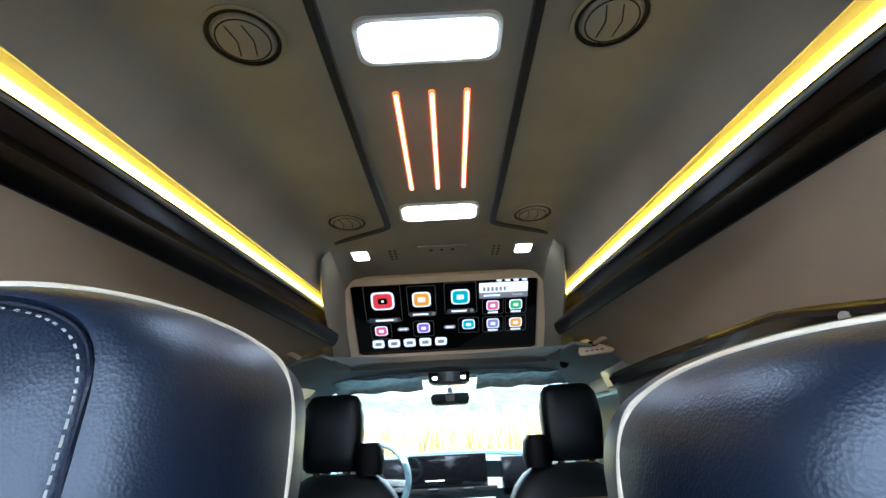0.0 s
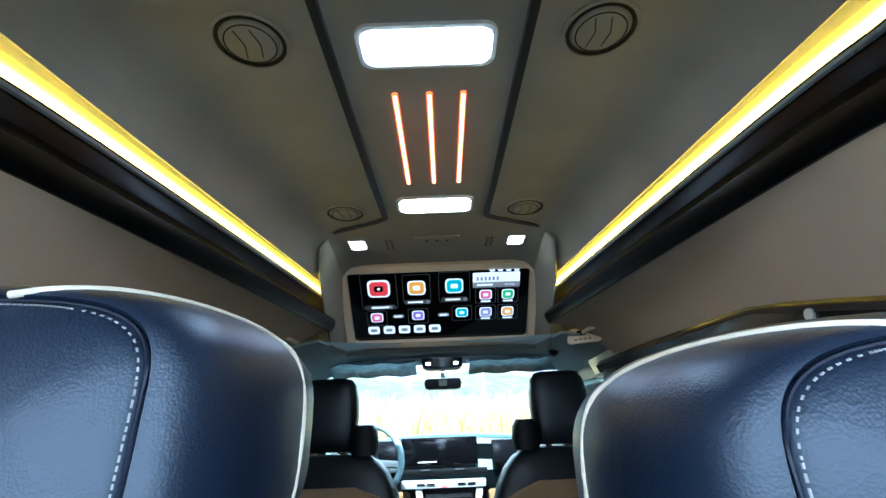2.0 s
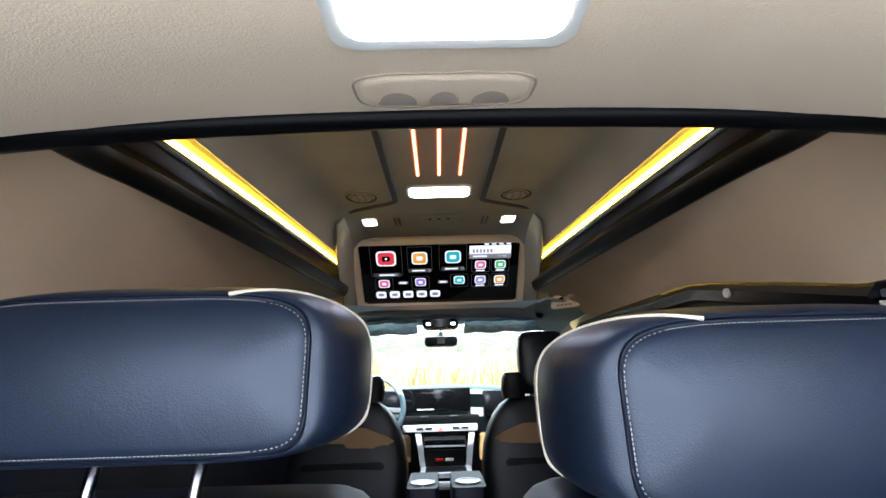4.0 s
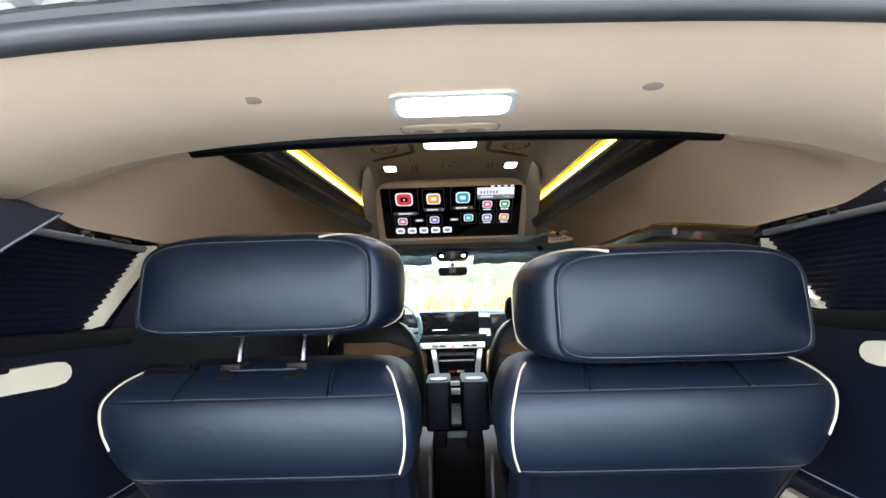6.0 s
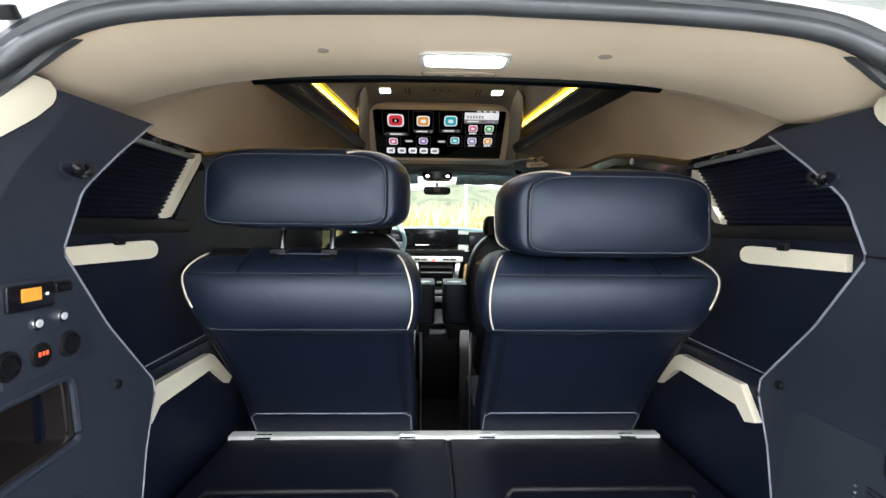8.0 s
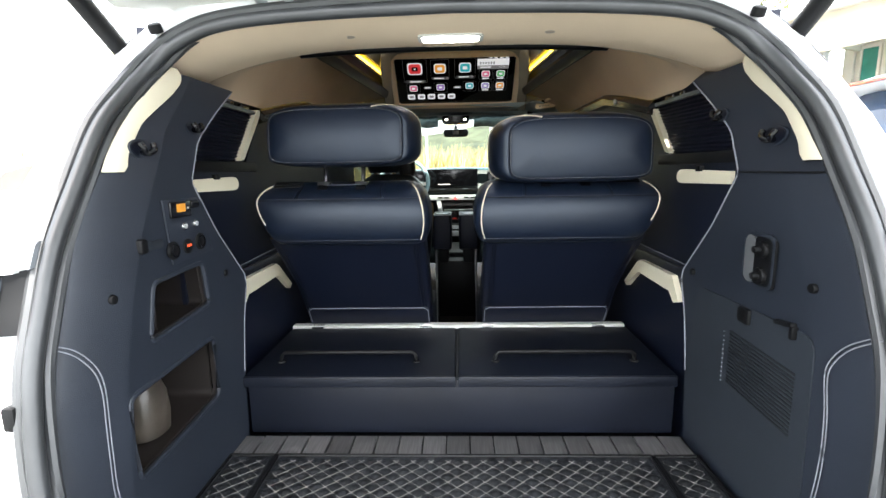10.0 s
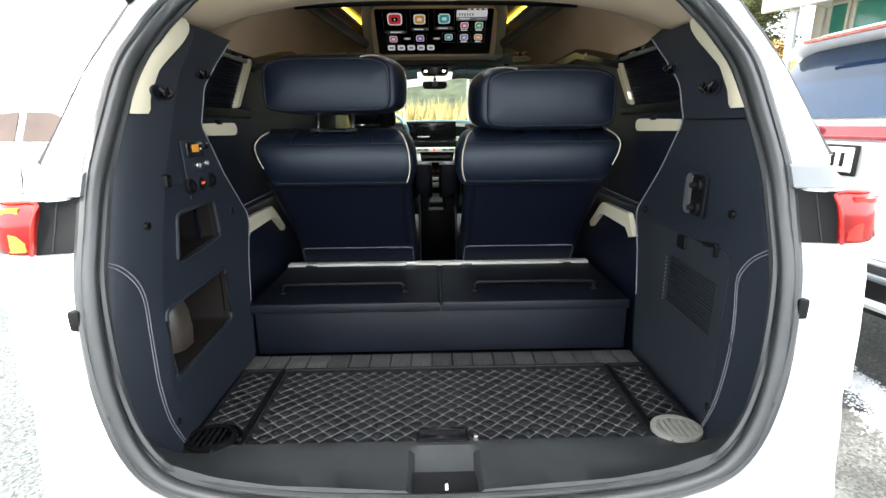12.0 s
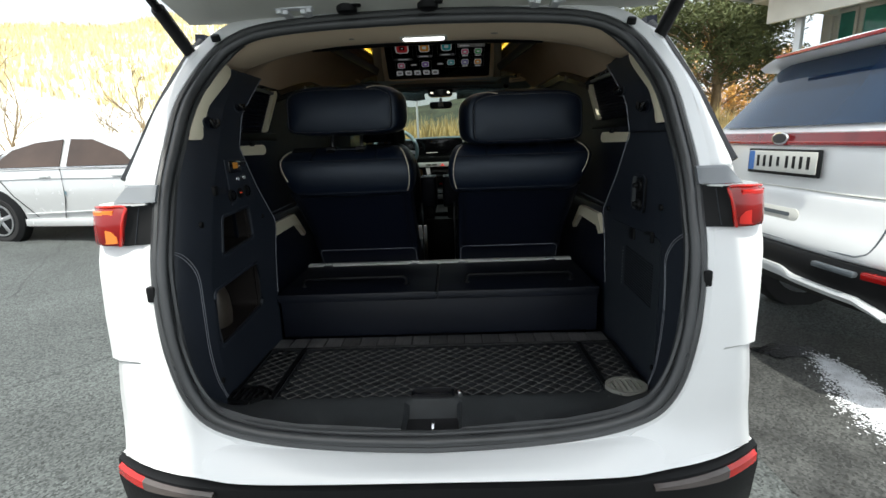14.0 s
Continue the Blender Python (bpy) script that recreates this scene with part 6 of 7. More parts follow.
SNOW = material("old_snow", (0.72, 0.74, 0.77), 0.8, vary=0.2, scale=12, bump=1.0, bump_scale=60)
rng = random.Random(5)
verts, faces = [], []
for k in range(8000):
    t = rng.random()
    x = lerp(2.12, 1.93, t) + rng.gauss(0, 0.030 + 0.035 * t)
    y = lerp(1.24, 0.62, t) + rng.gauss(0, 0.06 + 0.03 * t)
    r, i = rng.uniform(0.002, 0.007), len(verts)
    g = ground_z(x, y) + 0.004
    verts += [(x + r * rng.uniform(0.6, 1.2) * math.cos(q * 1.047), y + r * rng.uniform(0.6, 1.2) * math.sin(q * 1.047), g) for q in range(6)] + [(x, y, g + r * 0.5)]
    faces += [(i + q, i + (q + 1) % 6, i + 6) for q in range(6)]
snow = bpy.data.meshes.new("snow_patch")
snow.from_pydata(verts, [], faces)
snow.materials.append(SNOW)
tagged(new("snow_patch", snow), "thin patch of spilled snow on the asphalt", "snow", kind="stuff")

WET = material("wet_asphalt", (0.012, 0.012, 0.013), 0.25, vary=0.3, scale=20)
wet = bmesh.new()
f = wet.faces.new([wet.verts.new((1.98 + (0.17 + 0.03 * math.sin(3 * a)) * math.cos(a), 1.40 + (0.09 + 0.02 * math.sin(5 * a)) * math.sin(a), ground_z(1.98, 1.4) + 0.006)) for a in np.linspace(0, 2 * math.pi, 26, endpoint=False)])
tagged(part("puddle", wet, WET), "dark wet stain under the tail pipe", "puddle", kind="stuff")

DAMP = material("damp_asphalt", (0.046, 0.047, 0.046), 0.65, vary=0.4, scale=5, bump=1.0, bump_scale=130)
speckle(DAMP, 105, 0.22, 2.3)
damp = grid_sheet(np.linspace(0.95, 3.0, 42), np.linspace(-1.1, 2.6, 64), lambda x, y: ground_z(x, y) + 0.0025)
edge_out = []
for f in damp.faces:
    c = f.calc_center_median()
    d = math.hypot((c.x - 2.0) / 0.95, (c.y - 0.75) / 1.6) + 0.35 * noise.noise((c.x * 2.2, c.y * 2.2, 0)) + 0.04 * noise.noise((c.x * 9, c.y * 9, 3))
    if d > 0.78:
        edge_out.append(f)
bmesh.ops.delete(damp, geom=edge_out, context="FACES")
tagged(part("damp_patch", damp, DAMP), "dark damp asphalt where snow has melted", "wet ground", kind="stuff")

# dry field ahead, bank and hill on the open side
DRY = material("dry_grass", (0.80, 0.70, 0.42), 0.9, vary=0.25, scale=3, random_tone=0.0)
STRAW = material("straw", (0.66, 0.52, 0.24), 0.9, vary=0.3, scale=2)
SNOWBANK = material("pale_bank", (0.88, 0.85, 0.76), 0.9, vary=0.3, scale=0.8, bump=0.6, bump_scale=12)
BARK = material("bare_bark", (0.26, 0.19, 0.11), 0.9, vary=0.3)


def tuft_field(name, label, n, place, h0, h1, seed, mat, blades=6, wide=0.012):
    """Many thin bent blades."""
    r = random.Random(seed)
    verts, faces = [], []
    for k in range(n):
        x, y, z = place(r)
        for b in range(blades):
            a = r.uniform(0, 6.28)
            h = r.uniform(h0, h1)
            lean = r.uniform(0.1, 0.5) * h
            bx, by = x + r.gauss(0, 0.06), y + r.gauss(0, 0.06)
            w = wide * r.uniform(0.6, 1.4)
            dx, dy = math.cos(a) * lean, math.sin(a) * lean
            px, py = -math.sin(a) * w, math.cos(a) * w
            i = len(verts)
            verts += [(bx - px, by - py, z), (bx + px, by + py, z), (bx + dx * 0.4 + px, by + dy * 0.4 + py, z + h * 0.6), (bx + dx * 0.4 - px, by + dy * 0.4 - py, z + h * 0.6), (bx + dx, by + dy, z + h)]
            faces += [(i, i + 1, i + 2, i + 3), (i + 3, i + 2, i + 4)]
    me = bpy.data.meshes.new(name)
    me.from_pydata(verts, [], faces)
    me.materials.append(mat)
    return tagged(new(name, me), label, "grass", kind="stuff")


tuft_field("reed_bed", "pale dry reeds in front of the windshield", 1600, lambda r: (r.uniform(-6, 7), r.uniform(8.5, 13), 0.0), 1.2, 1.95, 3, STRAW, 7, 0.02)
# the slope lies in shade, which is put into its dark base colour
tagged(part("backdrop", thick(grid_sheet(np.linspace(-9, 10, 12), [13.5, 16, 20, 26], lambda x, y: -0.1 + 0.28 * (y - 13.5) + 0.3 * math.sin(x * 0.9)), 0.1), material("shaded_scrub", (0.075, 0.085, 0.055), 0.9, vary=0.5, scale=1.5, bump=1.0, bump_scale=6)), "green scrub slope beyond the reeds, shade put into its colour", "slope", kind="structure")
for x in (-2.3, -0.55, 0.62, 2.6):
    po = thing("fence_post", "thin pale fence post at the field edge", "fence post", "fence posts", (x, 8.0, 0))
    part("pole", tube([(0, 0, 0), (0, 0, 2.6)], 0.022, 8), SILVER, po)
rows = []
hill = grid_sheet(np.linspace(-60, -7.5, 22), np.linspace(10, 44, 16), lambda x, y: -0.3 + max(0, y - 10.5) * 0.38 + 0.5 * noise.noise((x * 0.15, y * 0.15, 0)) - max(0, (x + 20)) * 0.14)
tagged(part("hill", hill, SNOWBANK), "pale sunlit winter hillside", "hill", kind="structure")


def hill_h(x, y):
    return -0.3 + max(0, y - 10.5) * 0.38 + 0.5 * noise.noise((x * 0.15, y * 0.15, 0)) - max(0, (x + 20)) * 0.14


def hill_place(r):
    x, y = r.uniform(-50, -8), 44 - 22 * r.random() ** 1.5
    return x, y, hill_h(x, y) - 0.05


tuft_field("hillside_grass", "dry yellow grass over the hillside", 5200, hill_place, 0.3, 0.9, 8, DRY, 6, 0.028)


def bare_tree(name, x, y, h, seed):
    r = random.Random(seed)
    t = thing(name, "leafless winter tree on the bank", "tree", "bare trees", (x, y, hill_h(x, y) - 0.1 if x < -7.5 else 0))
    twigs = bmesh.new()

    def grow(p, d, L, rad, depth):
        q = [p]
        for k in range(3):
            d = (d + Vector((r.gauss(0, 0.16), r.gauss(0, 0.16), r.gauss(0.04, 0.08)))).normalized()
            q.append(q[-1] + d * L / 3)
        b = tube(q, rad, 5)
        me = bpy.data.meshes.new("tmp")
        b.to_mesh(me)
        b.free()
        twigs.from_mesh(me)
        bpy.data.meshes.remove(me)
        if depth:
            for k in range(r.randint(2, 4)):
                grow(q[r.randint(1, 3)], (d + Vector((r.gauss(0, 0.6), r.gauss(0, 0.6), r.gauss(0.1, 0.3)))).normalized(), L * r.uniform(0.55, 0.8), rad * 0.55, depth - 1)
    part("trunk", tube([(0, 0, 0), (0.05, 0, h * 0.15), (0.02, 0.05, h * 0.3)], h * 0.012, 7), BARK, t)
    for k in range(4):
        grow(Vector((0.02, 0.03, h * (0.12 + 0.06 * k))), Vector((r.gauss(0, 0.45), r.gauss(0, 0.45), 1)).normalized(), h * 0.3, h * 0.006, 4)
    part("crown", twigs, BARK, t)
    return t


bare_tree("bare_tree", -6.4, 8.6, 3.6, 4)
bare_tree("bare_tree", -9.5, 12.5, 4.5, 9)
bare_tree("bare_tree", -15, 15, 4.5, 12)

# ---- evergreen behind the parked cars ----
NEEDLE = material("pine_needles", (0.125, 0.145, 0.058), 0.8, vary=0.4, scale=4)
DRYLEAF = material("russet_leaves", (0.70, 0.42, 0.12), 0.8, vary=0.4, scale=4)


def foliage(n, centres, size, seed):
    r = random.Random(seed)
    verts, faces = [], []
    for k in range(n):
        cx, cy, cz, rx, rz = centres[r.randrange(len(centres))]
        a, b = r.uniform(0, 6.28), r.uniform(-1, 1)
        rad = r.random() ** 0.4
        p = Vector((cx + rx * rad * math.cos(a) * math.sqrt(1 - b * b), cy + rx * rad * math.sin(a) * math.sqrt(1 - b * b), cz + rz * rad * b))
        u = Vector((r.gauss(0, 1), r.gauss(0, 1), r.gauss(0, 0.6))).normalized()
        v = u.cross(Vector((r.gauss(0, 1), r.gauss(0, 1), r.gauss(0, 1)))).normalized()
        s = size * r.uniform(0.5, 1.3)
        i = len(verts)
        verts += [tuple(p - u * s), tuple(p + v * s * 0.22), tuple(p + u * s), tuple(p - v * s * 0.22)]
        faces.append((i, i + 1, i + 2, i + 3))
    me = bpy.data.meshes.new("crown")
    me.from_pydata(verts, [], faces)
    return me


def leafy_tree(name, label, x, y, h, blobs, n, size, mat, seed):
    t = thing(name, label, "tree", at=(x, y, 0))
    part("trunk", tube([(0, 0, 0), (0.08, 0.02, h * 0.4), (0.0, 0.06, h * 0.85)], 0.11, 9), BARK, t)
    r = random.Random(seed)
    lim = bmesh.new()
    for c in blobs:
        b = tube([(0.03, 0.02, c[2] * 0.75), (c[0] * 0.6, c[1] * 0.6, c[2] * 0.95), (c[0], c[1], c[2])], 0.018, 5)
        me = bpy.data.meshes.new("tmp")
        b.to_mesh(me)
        b.free()
        lim.from_mesh(me)
        bpy.data.meshes.remove(me)
    part("branchwork", lim, BARK, t)
    me = foliage(n, blobs, size, seed)
    me.materials.append(mat)
    c = new("crown", me)
    c.parent = t
    return t


rr = random.Random(2)
leafy_tree("pine_tree", "dark green pine with drooping boughs", 6.3, 10.5, 6.0, [(rr.uniform(-2.0, 1.7), rr.uniform(-0.8, 0.8), rr.uniform(2.2, 5.6), rr.uniform(0.5, 0.9), rr.uniform(0.25, 0.5)) for k in range(52)], 46000, 0.065, NEEDLE, 6)
leafy_tree("russet_tree", "small tree with russet winter leaves", 9.0, 14.5, 3.6, [(rr.uniform(-3.6, 2.6), rr.uniform(-0.8, 0.8), rr.uniform(0.6, 4.4), rr.uniform(0.4, 0.8), rr.uniform(0.3, 0.5)) for k in range(44)], 20000, 0.075, DRYLEAF, 11)

# ---- house beyond the parked cars ----
PLASTER = material("white_plaster", (0.74, 0.72, 0.66), 0.8, vary=0.08, scale=2, bump=0.2, bump_scale=80)
ROOFMET = material("pale_roof", (0.66, 0.66, 0.64), 0.6, vary=0.1)
GREENGLASS = material("green_window_film", (0.06, 0.30, 0.24), 0.15, vary=0.25, scale=2, coat=0.3)
house2 = thing("house", "white single-storey house with a wide porch eave", "house", at=(8.29, 9.6, 0))
house2.rotation_euler = (0, 0, radians(-64))
part("wall", box(6.3, 4.0, 3.95, (2.85, 2.0, 1.975), 0.02), PLASTER, house2)
part("pilaster", box(0.18, 0.10, 3.72, (-0.17, -0.045, 1.86), 0.01), PLASTER, house2)
part("soffit", box(6.6, 2.40, 0.06, (2.95, -1.15, 3.75), 0.01), PLASTER, house2, "white boarded porch ceiling")
part("fascia", box(6.8, 0.10, 0.72, (3.38, -2.33, 3.64), 0.012), PLASTER, house2, "deep white fascia board")
part("side_fascia", box(0.08, 2.25, 0.42, (-0.02, -1.16, 3.80), 0.01), PLASTER, house2)
part("roof", loft([[(-0.55, -2.85, 3.90), (7.0, -2.85, 3.90), (7.0, 4.6, 3.90), (-0.55, 4.6, 3.90)], [(-0.45, -2.75, 4.0), (6.9, -2.75, 4.0), (6.9, 4.5, 4.0), (-0.45, 4.5, 4.0)], [(1.8, 0.8, 5.4), (5.0, 0.8, 5.4), (5.0, 1.2, 5.4), (1.8, 1.2, 5.4)]]), ROOFMET, house2)
part("gutter", tube([(-0.50, -2.86, 3.86), (7.0, -2.86, 3.86)], 0.06, 8), SILVER, house2, "pale metal gutter")
part("verge_board", box(0.05, 7.2, 0.16, (-0.53, 0.85, 3.88), 0.01), SILVER, house2)
part("porch_post", box(0.11, 0.11, 3.72, (0.43, -2.10, 1.86), 0.01), SILVER, house2, "grey steel porch post")
for x, w in ((0.17, 0.36), (1.02, 1.22), (2.32, 1.22), (3.62, 1.22)):
    win = part("window", ring(rrect(w, 1.62, 0.01), 0.045, 0.06, facing(x, 0.0, 2.86, (1, 0, 0), (0, 0, 1))), PLASTER, house2)
    part("pane", box(w - 0.09, 0.012, 1.52, (x, -0.012, 2.86)), GREENGLASS, win, "green filmed glass")
    part("sill", box(w + 0.06, 0.10, 0.05, (x, -0.05, 2.03), 0.01), PLASTER, win)

# ---- parked cars ----
def wheel_parts(parent, x, y, z, r, s, name="wheel"):
    """A wheel in a plane of constant y, its face towards -y for s = -1."""
    w = part(name, disc(r * 0.70, 0.14, pose(x, y, z, 90, 0, 0) @ Matrix.Translation((0, 0, -0.07)), 32, 0.01), BLACK, parent)
    prof = [(r * 0.68, -0.08), (r * 0.80, -0.105), (r * 0.95, -0.10), (r, -0.07), (r, 0.07), (r * 0.95, 0.10), (r * 0.68, 0.08)]
    rings = [[(x + p * math.cos(a), y + q, z + p * math.sin(a)) for p, q in prof] for a in np.linspace(0, 2 * math.pi, 37)]
    part("tyre", loft(rings, caps=False), TYRE, w)
    part("rim", ring([(r * 0.70 * math.cos(a), r * 0.70 * math.sin(a)) for a in np.linspace(0, 2 * math.pi, 32, endpoint=False)], r * 0.07, 0.03, pose(x, y + s * 0.075, z, 90, 0, 0)), ALLOY, w)
    for k in range(5):
        a = 2 * math.pi * k / 5 + 0.3
        part("spoke", box(r * 0.60, 0.03, r * 0.17, (x + r * 0.33 * math.cos(a), y + s * 0.085, z + r * 0.33 * math.sin(a)), 0.008, rot=(0, -math.degrees(a), 0)), ALLOY, w)
    part("hub_cap", disc(r * 0.14, 0.03, pose(x, y + s * 0.08, z, 90, 0, 0), 16, 0.006), ALLOY, w)
    return w


# sedan, side on: built along local x (nose at +x), its near flank at y = 0
sedan = thing("sedan", "silver four-door sedan parked side-on", "car", at=(-6.68, 5.65, 0.075))
sedan.rotation_euler = (0, 0, radians(-8))
sedan.scale = (1.07, 1.07, 1.07)
SIL = [(-1.05, 0.55), (-1.08, 0.80), (-1.0, 1.00), (-0.72, 1.06), (-0.35, 1.12), (0.30, 1.38), (0.80, 1.455), (1.25, 1.46), (1.75, 1.40), (2.55, 1.05), (3.40, 0.88), (3.72, 0.70), (3.76, 0.45)]
rows = []
outline = smooth_line([(a, 0, b) for a, b in SIL], 4)
for p in outline:
    zt = p.z
    inset = 0.0
    cab = max(0, min(1, (zt - 0.98) / 0.45))
    rows.append([(p.x, 0.02, 0.22), (p.x, -0.0, 0.40), (p.x, -0.03, 0.62 if zt > 0.66 else zt - 0.03), (p.x, -0.01, min(zt, 0.90)), (p.x, 0.02, min(zt, 0.985)), (p.x, 0.02 + 0.30 * cab, zt - 0.015), (p.x, 0.16 + 0.34 * cab, zt), (p.x, 0.9, zt + 0.02), (p.x, 1.64 - 0.34 * cab, zt), (p.x, 1.80, min(zt, 0.9)), (p.x, 1.80, 0.22)])
part("body", loft(rows), SILVERCAR, sedan)


def flank_pane(name, quad, mat, d=-0.006):
    # side glass follows the inward slope of the cabin
    Y = lambda z: 0.02 + 0.30 * max(0, min(1, (z - 0.98) / 0.45)) * 0.92
    part(name, loft([[(x, Y(z) + d - k, z) for x, z in quad] for k in (0.0, 0.012)]), mat, sedan)


flank_pane("window", [(-0.05, 1.03), (0.20, 1.26), (0.55, 1.35), (0.98, 1.385), (1.06, 1.03)], TINT)
flank_pane("quarter_window", [(-0.36, 1.03), (-0.20, 1.10), (0.08, 1.225), (-0.12, 1.03)], TINT)
flank_pane("window", [(1.17, 1.03), (1.10, 1.385), (1.45, 1.37), (1.95, 1.20), (2.20, 1.03)], TINT)
part("belt_line", tube([(-0.2, 0.005, 1.015), (1.0, 0.008, 1.015), (2.3, 0.008, 1.0)], 0.010, 6), CHROME, sedan)
part("side_sill", box(2.0, 0.06, 0.10, (1.40, 0.0, 0.28), 0.02), SILVERCAR, sedan)
part("door_seam", tube([(1.12, -0.018, 1.0), (1.13, -0.036, 0.60), (1.05, -0.012, 0.34)], 0.006, 5), BLACK, sedan)
part("door_seam", tube([(0.02, -0.008, 0.98), (0.30, -0.034, 0.66), (0.62, -0.012, 0.36)], 0.006, 5), BLACK, sedan)
part("crease", tube([(-0.8, -0.018, 0.86), (0.8, -0.020, 0.88), (2.6, -0.018, 0.86)], 0.008, 5), SILVERCAR, sedan)
part("lower_crease", tube([(0.45, -0.020, 0.40), (1.4, -0.022, 0.43), (2.3, -0.020, 0.48)], 0.010, 5), SILVERCAR, sedan)
for x in (0.86, 1.98):
    part("door_handle", box(0.17, 0.03, 0.03, (x, -0.025, 0.90), 0.01), SILVERCAR, sedan)
part("tape", box(0.03, 0.004, 0.045, (1.16, -0.044, 0.68)), DASHBLUE, sedan, "scrap of blue tape on the door")
for x in (0.0, 2.78):
    part("wheel_arch", disc(0.40, 0.12, pose(x, 0.085, 0.34, 90, 0, 0), 32, 0.02), BLACK, sedan)
    wheel_parts(sedan, x, 0.06, 0.315, 0.315, -1)

# white sport utility car, its tail towards the van: local y = 0 is the tail plane, x to its right
suv = thing("suv", "white sport utility car with a full-width red light bar", "car", at=(1.86, 1.44, 0.05))
suv.rotation_euler = (0, 0, radians(-90))
PROF = [(0.02, 0.685), (-0.055, 0.70), (-0.06, 0.76), (-0.030, 0.86), (-0.012, 0.955), (-0.002, 0.985), (-0.01, 1.10), (0.00, 1.22), (0.05, 1.33), (0.30, 1.66), (0.45, 1.72)]
rows = []
for y, z in [(p.x, p.y) for p in smooth_line([(a, b, 0) for a, b in PROF], 4)]:
    hw = curve_at(z, [(0.3, 0.86), (0.6, 0.92), (1.0, 0.92), (1.3, 0.86), (1.7, 0.60)])
    rows.append([(-hw, 3.2, z), (-hw, y + 0.35, z), (-hw * 0.985, y + 0.14, z)] + [(hw * t, y + 0.10 * abs(t) ** 4, z) for t in np.linspace(-0.93, 0.93, 15)] + [(hw * 0.985, y + 0.14, z), (hw, y + 0.35, z), (hw, 3.2, z)])
part("body", thick(loft(rows, closed=False), 0.01), WHITE, suv)
part("roof", thick(loft([[(x, y, 1.72 + 0.05 * min(1, (y - 0.4) / 0.8) - 0.05 * abs(x / 0.6) ** 3) for y in (0.42, 0.8, 1.4, 3.0)] for x in np.linspace(-0.62, 0.62, 11)], closed=False), 0.01), WHITE, suv)
surf_y = lambda z: curve_at(z, [(0.3, 0.08), (0.42, -0.02), (0.62, -0.055), (0.76, -0.06), (0.86, -0.03), (0.955, -0.012), (0.985, -0.002), (1.1, -0.01), (1.22, 0.0), (1.33, 0.05), (1.66, 0.30), (1.72, 0.45)])
part("rear_glass", loft([[(x * lerp(0.70, 0.52, t), lerp(0.055, 0.285, t) - 0.045 + 0.05 * abs(x) ** 4, lerp(1.300, 1.655, t)) for x in np.linspace(-1, 1, 11)] for d in (0.006,) for t in np.linspace(0, 1, 6)], closed=False), GLASSBLUE, suv, "dark rear glass, blue sky reflection put into its colour")
sp = part("spoiler", loft([[(x, y + 0.05 * abs(x / 0.57) ** 3, z - 0.04 * abs(x / 0.57) ** 4) for y, z in ((0.34, 1.745), (0.16, 1.715), (0.13, 1.695), (0.16, 1.672), (0.32, 1.66))] for x in np.linspace(-0.57, 0.57, 15)]), WHITE, suv)
part("brake_light", box(0.72, 0.02, 0.018, (0.02, 0.126, 1.692), 0.005), REDLENS, sp, "red high brake light")
bar = part("light_bar", loft([[(x, surf_y(z) - d + 0.10 * abs(x / 0.9) ** 4, z) for d, z in ((0.0, 1.195), (0.022, 1.203), (0.022, 1.262), (0.0, 1.270))] for x in np.linspace(-0.86, 0.86, 17)]), DARKRED, suv, "dark red full-width light bar")
part("light_line", loft([[(x, surf_y(1.22) - 0.024 + 0.10 * abs(x / 0.9) ** 4 - d, z) for d, z in ((0, 1.210), (0.004, 1.212), (0.004, 1.220), (0, 1.222))] for x in np.linspace(-0.84, 0.84, 15)]), REDLENS, bar)
em = part("emblem", slab([(0.062 * math.cos(a), 0.034 * math.sin(a)) for a in np.linspace(0, 2 * math.pi, 28, endpoint=False)], 0.010, facing(0, -0.026, 1.238, (1, 0, 0), (0, 0, 1)), 0.003), CHROME, suv, "plain chrome oval emblem")
part("emblem_field", slab([(0.052 * math.cos(a), 0.026 * math.sin(a)) for a in np.linspace(0, 2 * math.pi, 28, endpoint=False)], 0.002, facing(0, -0.0365, 1.238, (1, 0, 0), (0, 0, 1))), GLOSS, em)
npl = part("number_plate", box(0.545, 0.014, 0.135, (0.03, -0.030, 1.115), 0.006), BLACK, suv, "white number plate in a dark frame")
part("plate_face", box(0.515, 0.006, 0.108, (0.03, -0.038, 1.118), 0.003), SHADEGREY, npl)
part("plate_band", box(0.045, 0.004, 0.104, (-0.203, -0.0415, 1.118)), material("plate_blue", (0.05, 0.16, 0.45), 0.4), npl, "blue band")
for x in (-0.145, -0.092, -0.04, 0.018, 0.085, 0.135, 0.185, 0.235):
    part("plate_bar", box(0.020, 0.003, 0.062 if abs(x - 0.018) > 0.01 else 0.05, (x, -0.0415, 1.118), 0.001), BLACK, npl, "dark bar for an unread character")
tail = lambda x, z, d: (x, surf_y(z) - d + 0.10 * abs(x / 0.9) ** 4, z)
part("gate_seam", tube(smooth_line([tail(x, z, 0.003) for x, z in ((-0.70, 1.02), (-0.655, 0.80), (-0.61, 0.742), (-0.50, 0.73), (0.0, 0.724), (0.50, 0.73), (0.61, 0.742), (0.655, 0.80), (0.70, 1.02))], 6), 0.004, 6), DARKSILVER, suv)
part("tail_crease", tube([tail(x, 0.985, 0.002) for x in np.linspace(-0.82, 0.82, 21)], 0.004, 6), SHADEGREY, suv)
part("handle_recess", slab(rrect(0.300, 0.062, 0.028), 0.004, facing(0.06, -0.034, 0.852, (1, 0, 0), (0, 0.12, 1)), 0.001), SHADEGREY, suv)
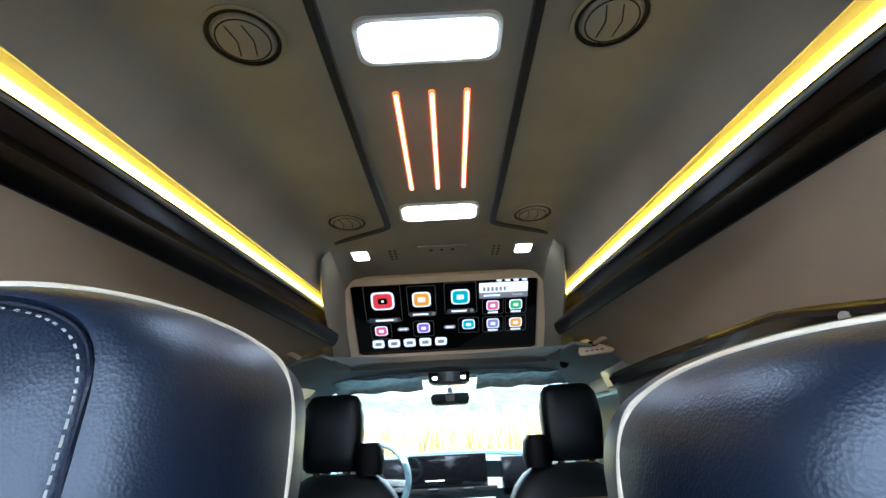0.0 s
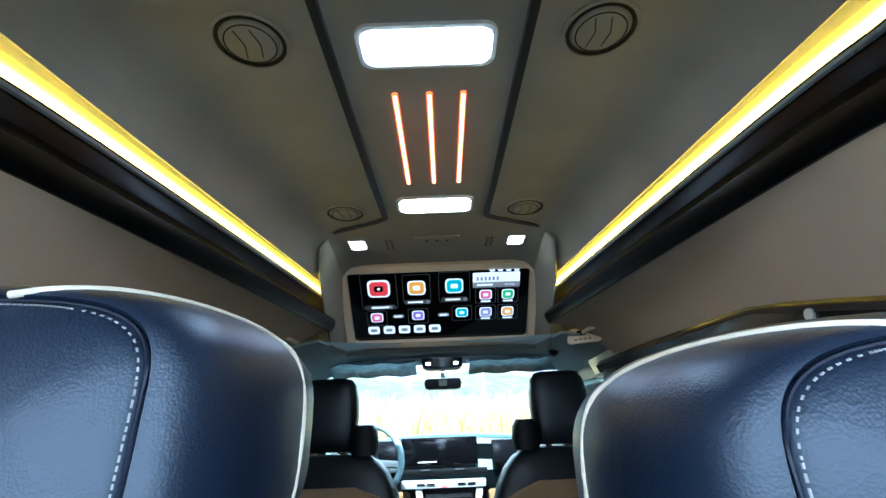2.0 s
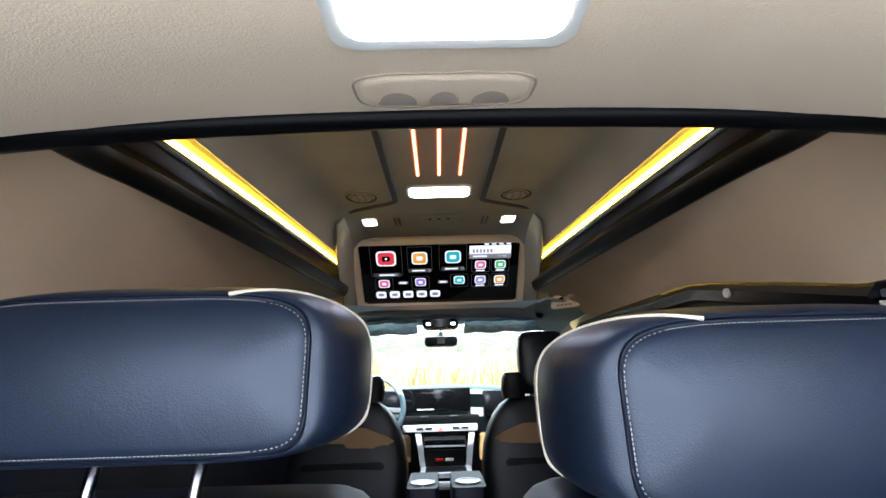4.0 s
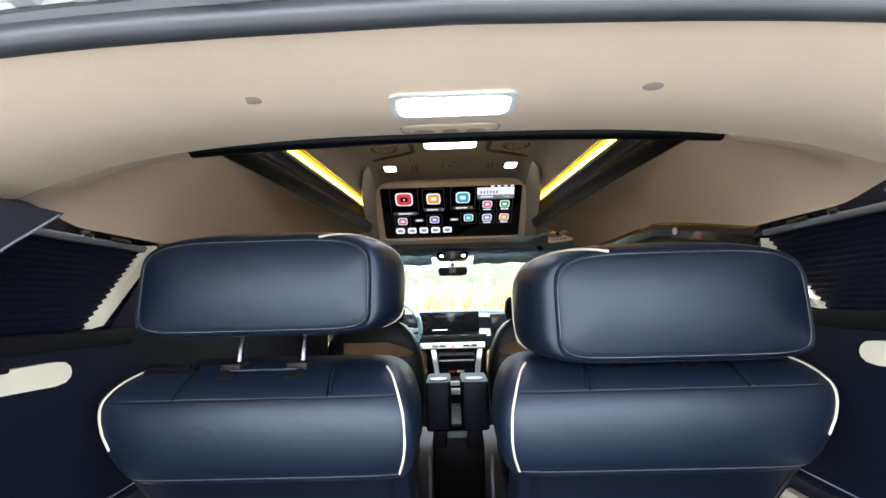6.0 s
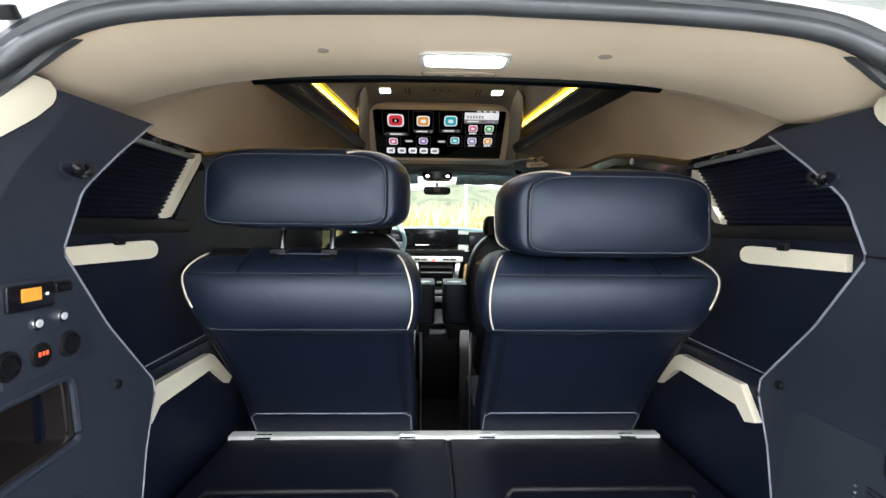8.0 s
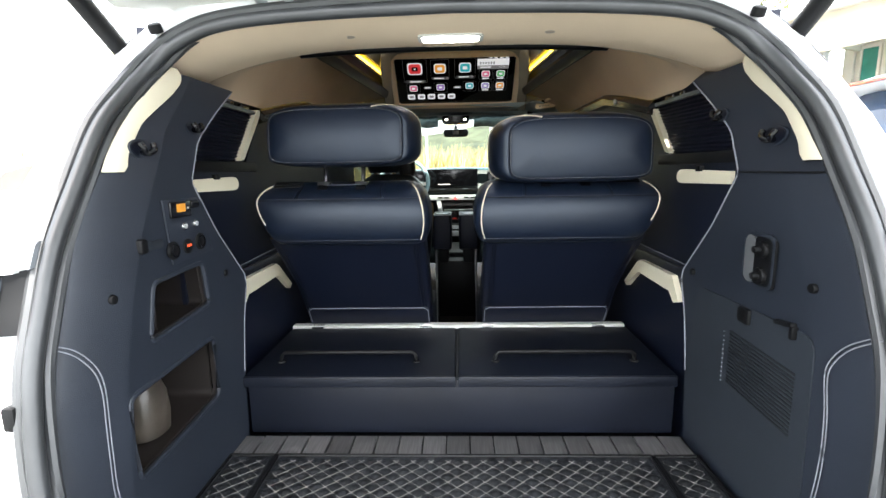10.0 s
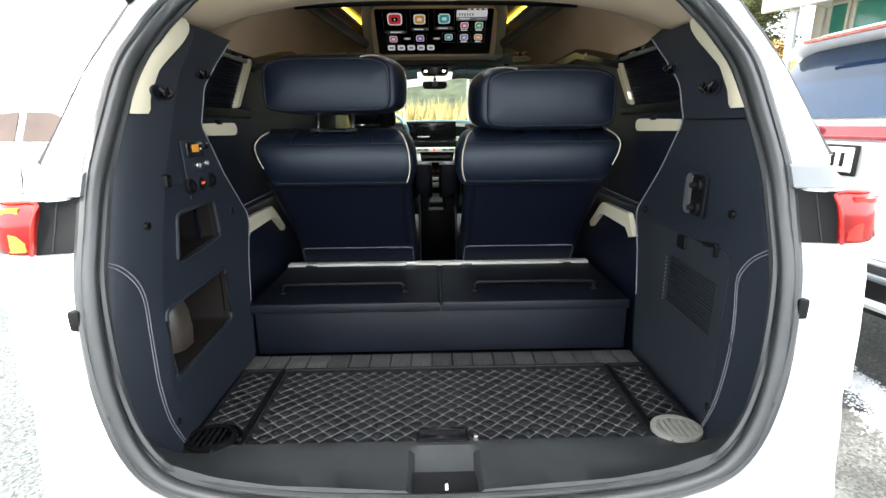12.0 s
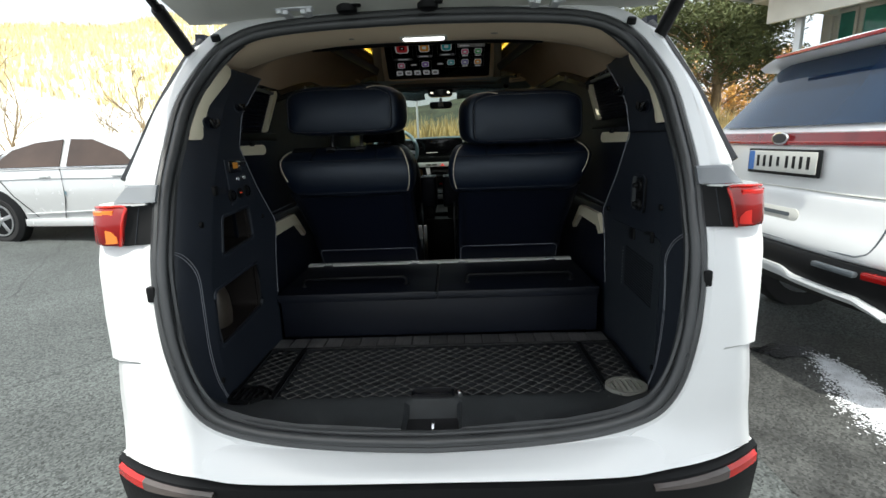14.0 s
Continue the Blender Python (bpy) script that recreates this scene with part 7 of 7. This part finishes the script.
part("handle_slot", slab(rrect(0.220, 0.020, 0.009), 0.003, facing(0.04, -0.0385, 0.852, (1, 0, 0), (0, 0.12, 1))), DARKSILVER, suv)
part("lower_bumper", loft([[(x, -0.085 + 0.12 * abs(x / 0.9) ** 4 + dy, z) for dy, z in ((0.05, 0.705), (0.005, 0.698), (-0.012, 0.66), (-0.005, 0.58), (0.02, 0.50), (0.10, 0.475), (0.16, 0.50), (0.16, 0.70))] for x in np.linspace(-0.90, 0.90, 21)]), BLACK, suv, "black lower bumper")
skid = []
for x in sorted([q * v for q in (-1, 1) for v in (0.0001, 0.12, 0.20, 0.235, 0.27, 0.31, 0.42, 0.55, 0.64, 0.68, 0.72, 0.76)]):
    a = abs(x)
    zt = float(np.interp(a, [0, 0.22, 0.30, 0.64, 0.72, 0.76], [0.598, 0.598, 0.572, 0.565, 0.535, 0.515]))
    h = float(np.interp(a, [0, 0.22, 0.30, 0.64, 0.76], [0.052, 0.052, 0.034, 0.034, 0.020]))
    yb = -0.104 + 0.12 * (a / 0.9) ** 4
    skid.append([(x, yb + 0.03, zt + 0.004), (x, yb, zt), (x, yb - 0.006, zt - 0.4 * h), (x, yb + 0.004, zt - h), (x, yb + 0.04, zt - h - 0.004)])
part("skid_plate", loft(skid), SILVER, suv, "silver skid plate")
for s in (-1, 1):
    part("fog_lamp", box(0.22, 0.03, 0.026, (s * 0.53, -0.084, 0.664), 0.010, rot=(0, 0, s * 4)), DARKSILVER, suv)
    part("reflector", box(0.12, 0.03, 0.034, (s * 0.715, -0.048, 0.668), 0.010, rot=(0, 0, s * 14)), REDLENS, suv)
    w = part("wheel", disc(0.24, 0.10, pose(s * 0.80, 0.75, 0.35, 0, 90, 0), 24, 0.01), ALLOY, suv)
    part("tyre", loft([[(s * 0.80 + q, 0.75 + p * math.cos(a), 0.345 + p * math.sin(a)) for p, q in ((0.23, -0.1), (0.33, -0.1), (0.345, -0.06), (0.345, 0.06), (0.33, 0.1), (0.23, 0.1))] for a in np.linspace(0, 2 * math.pi, 29)], caps=False), TYRE, w)
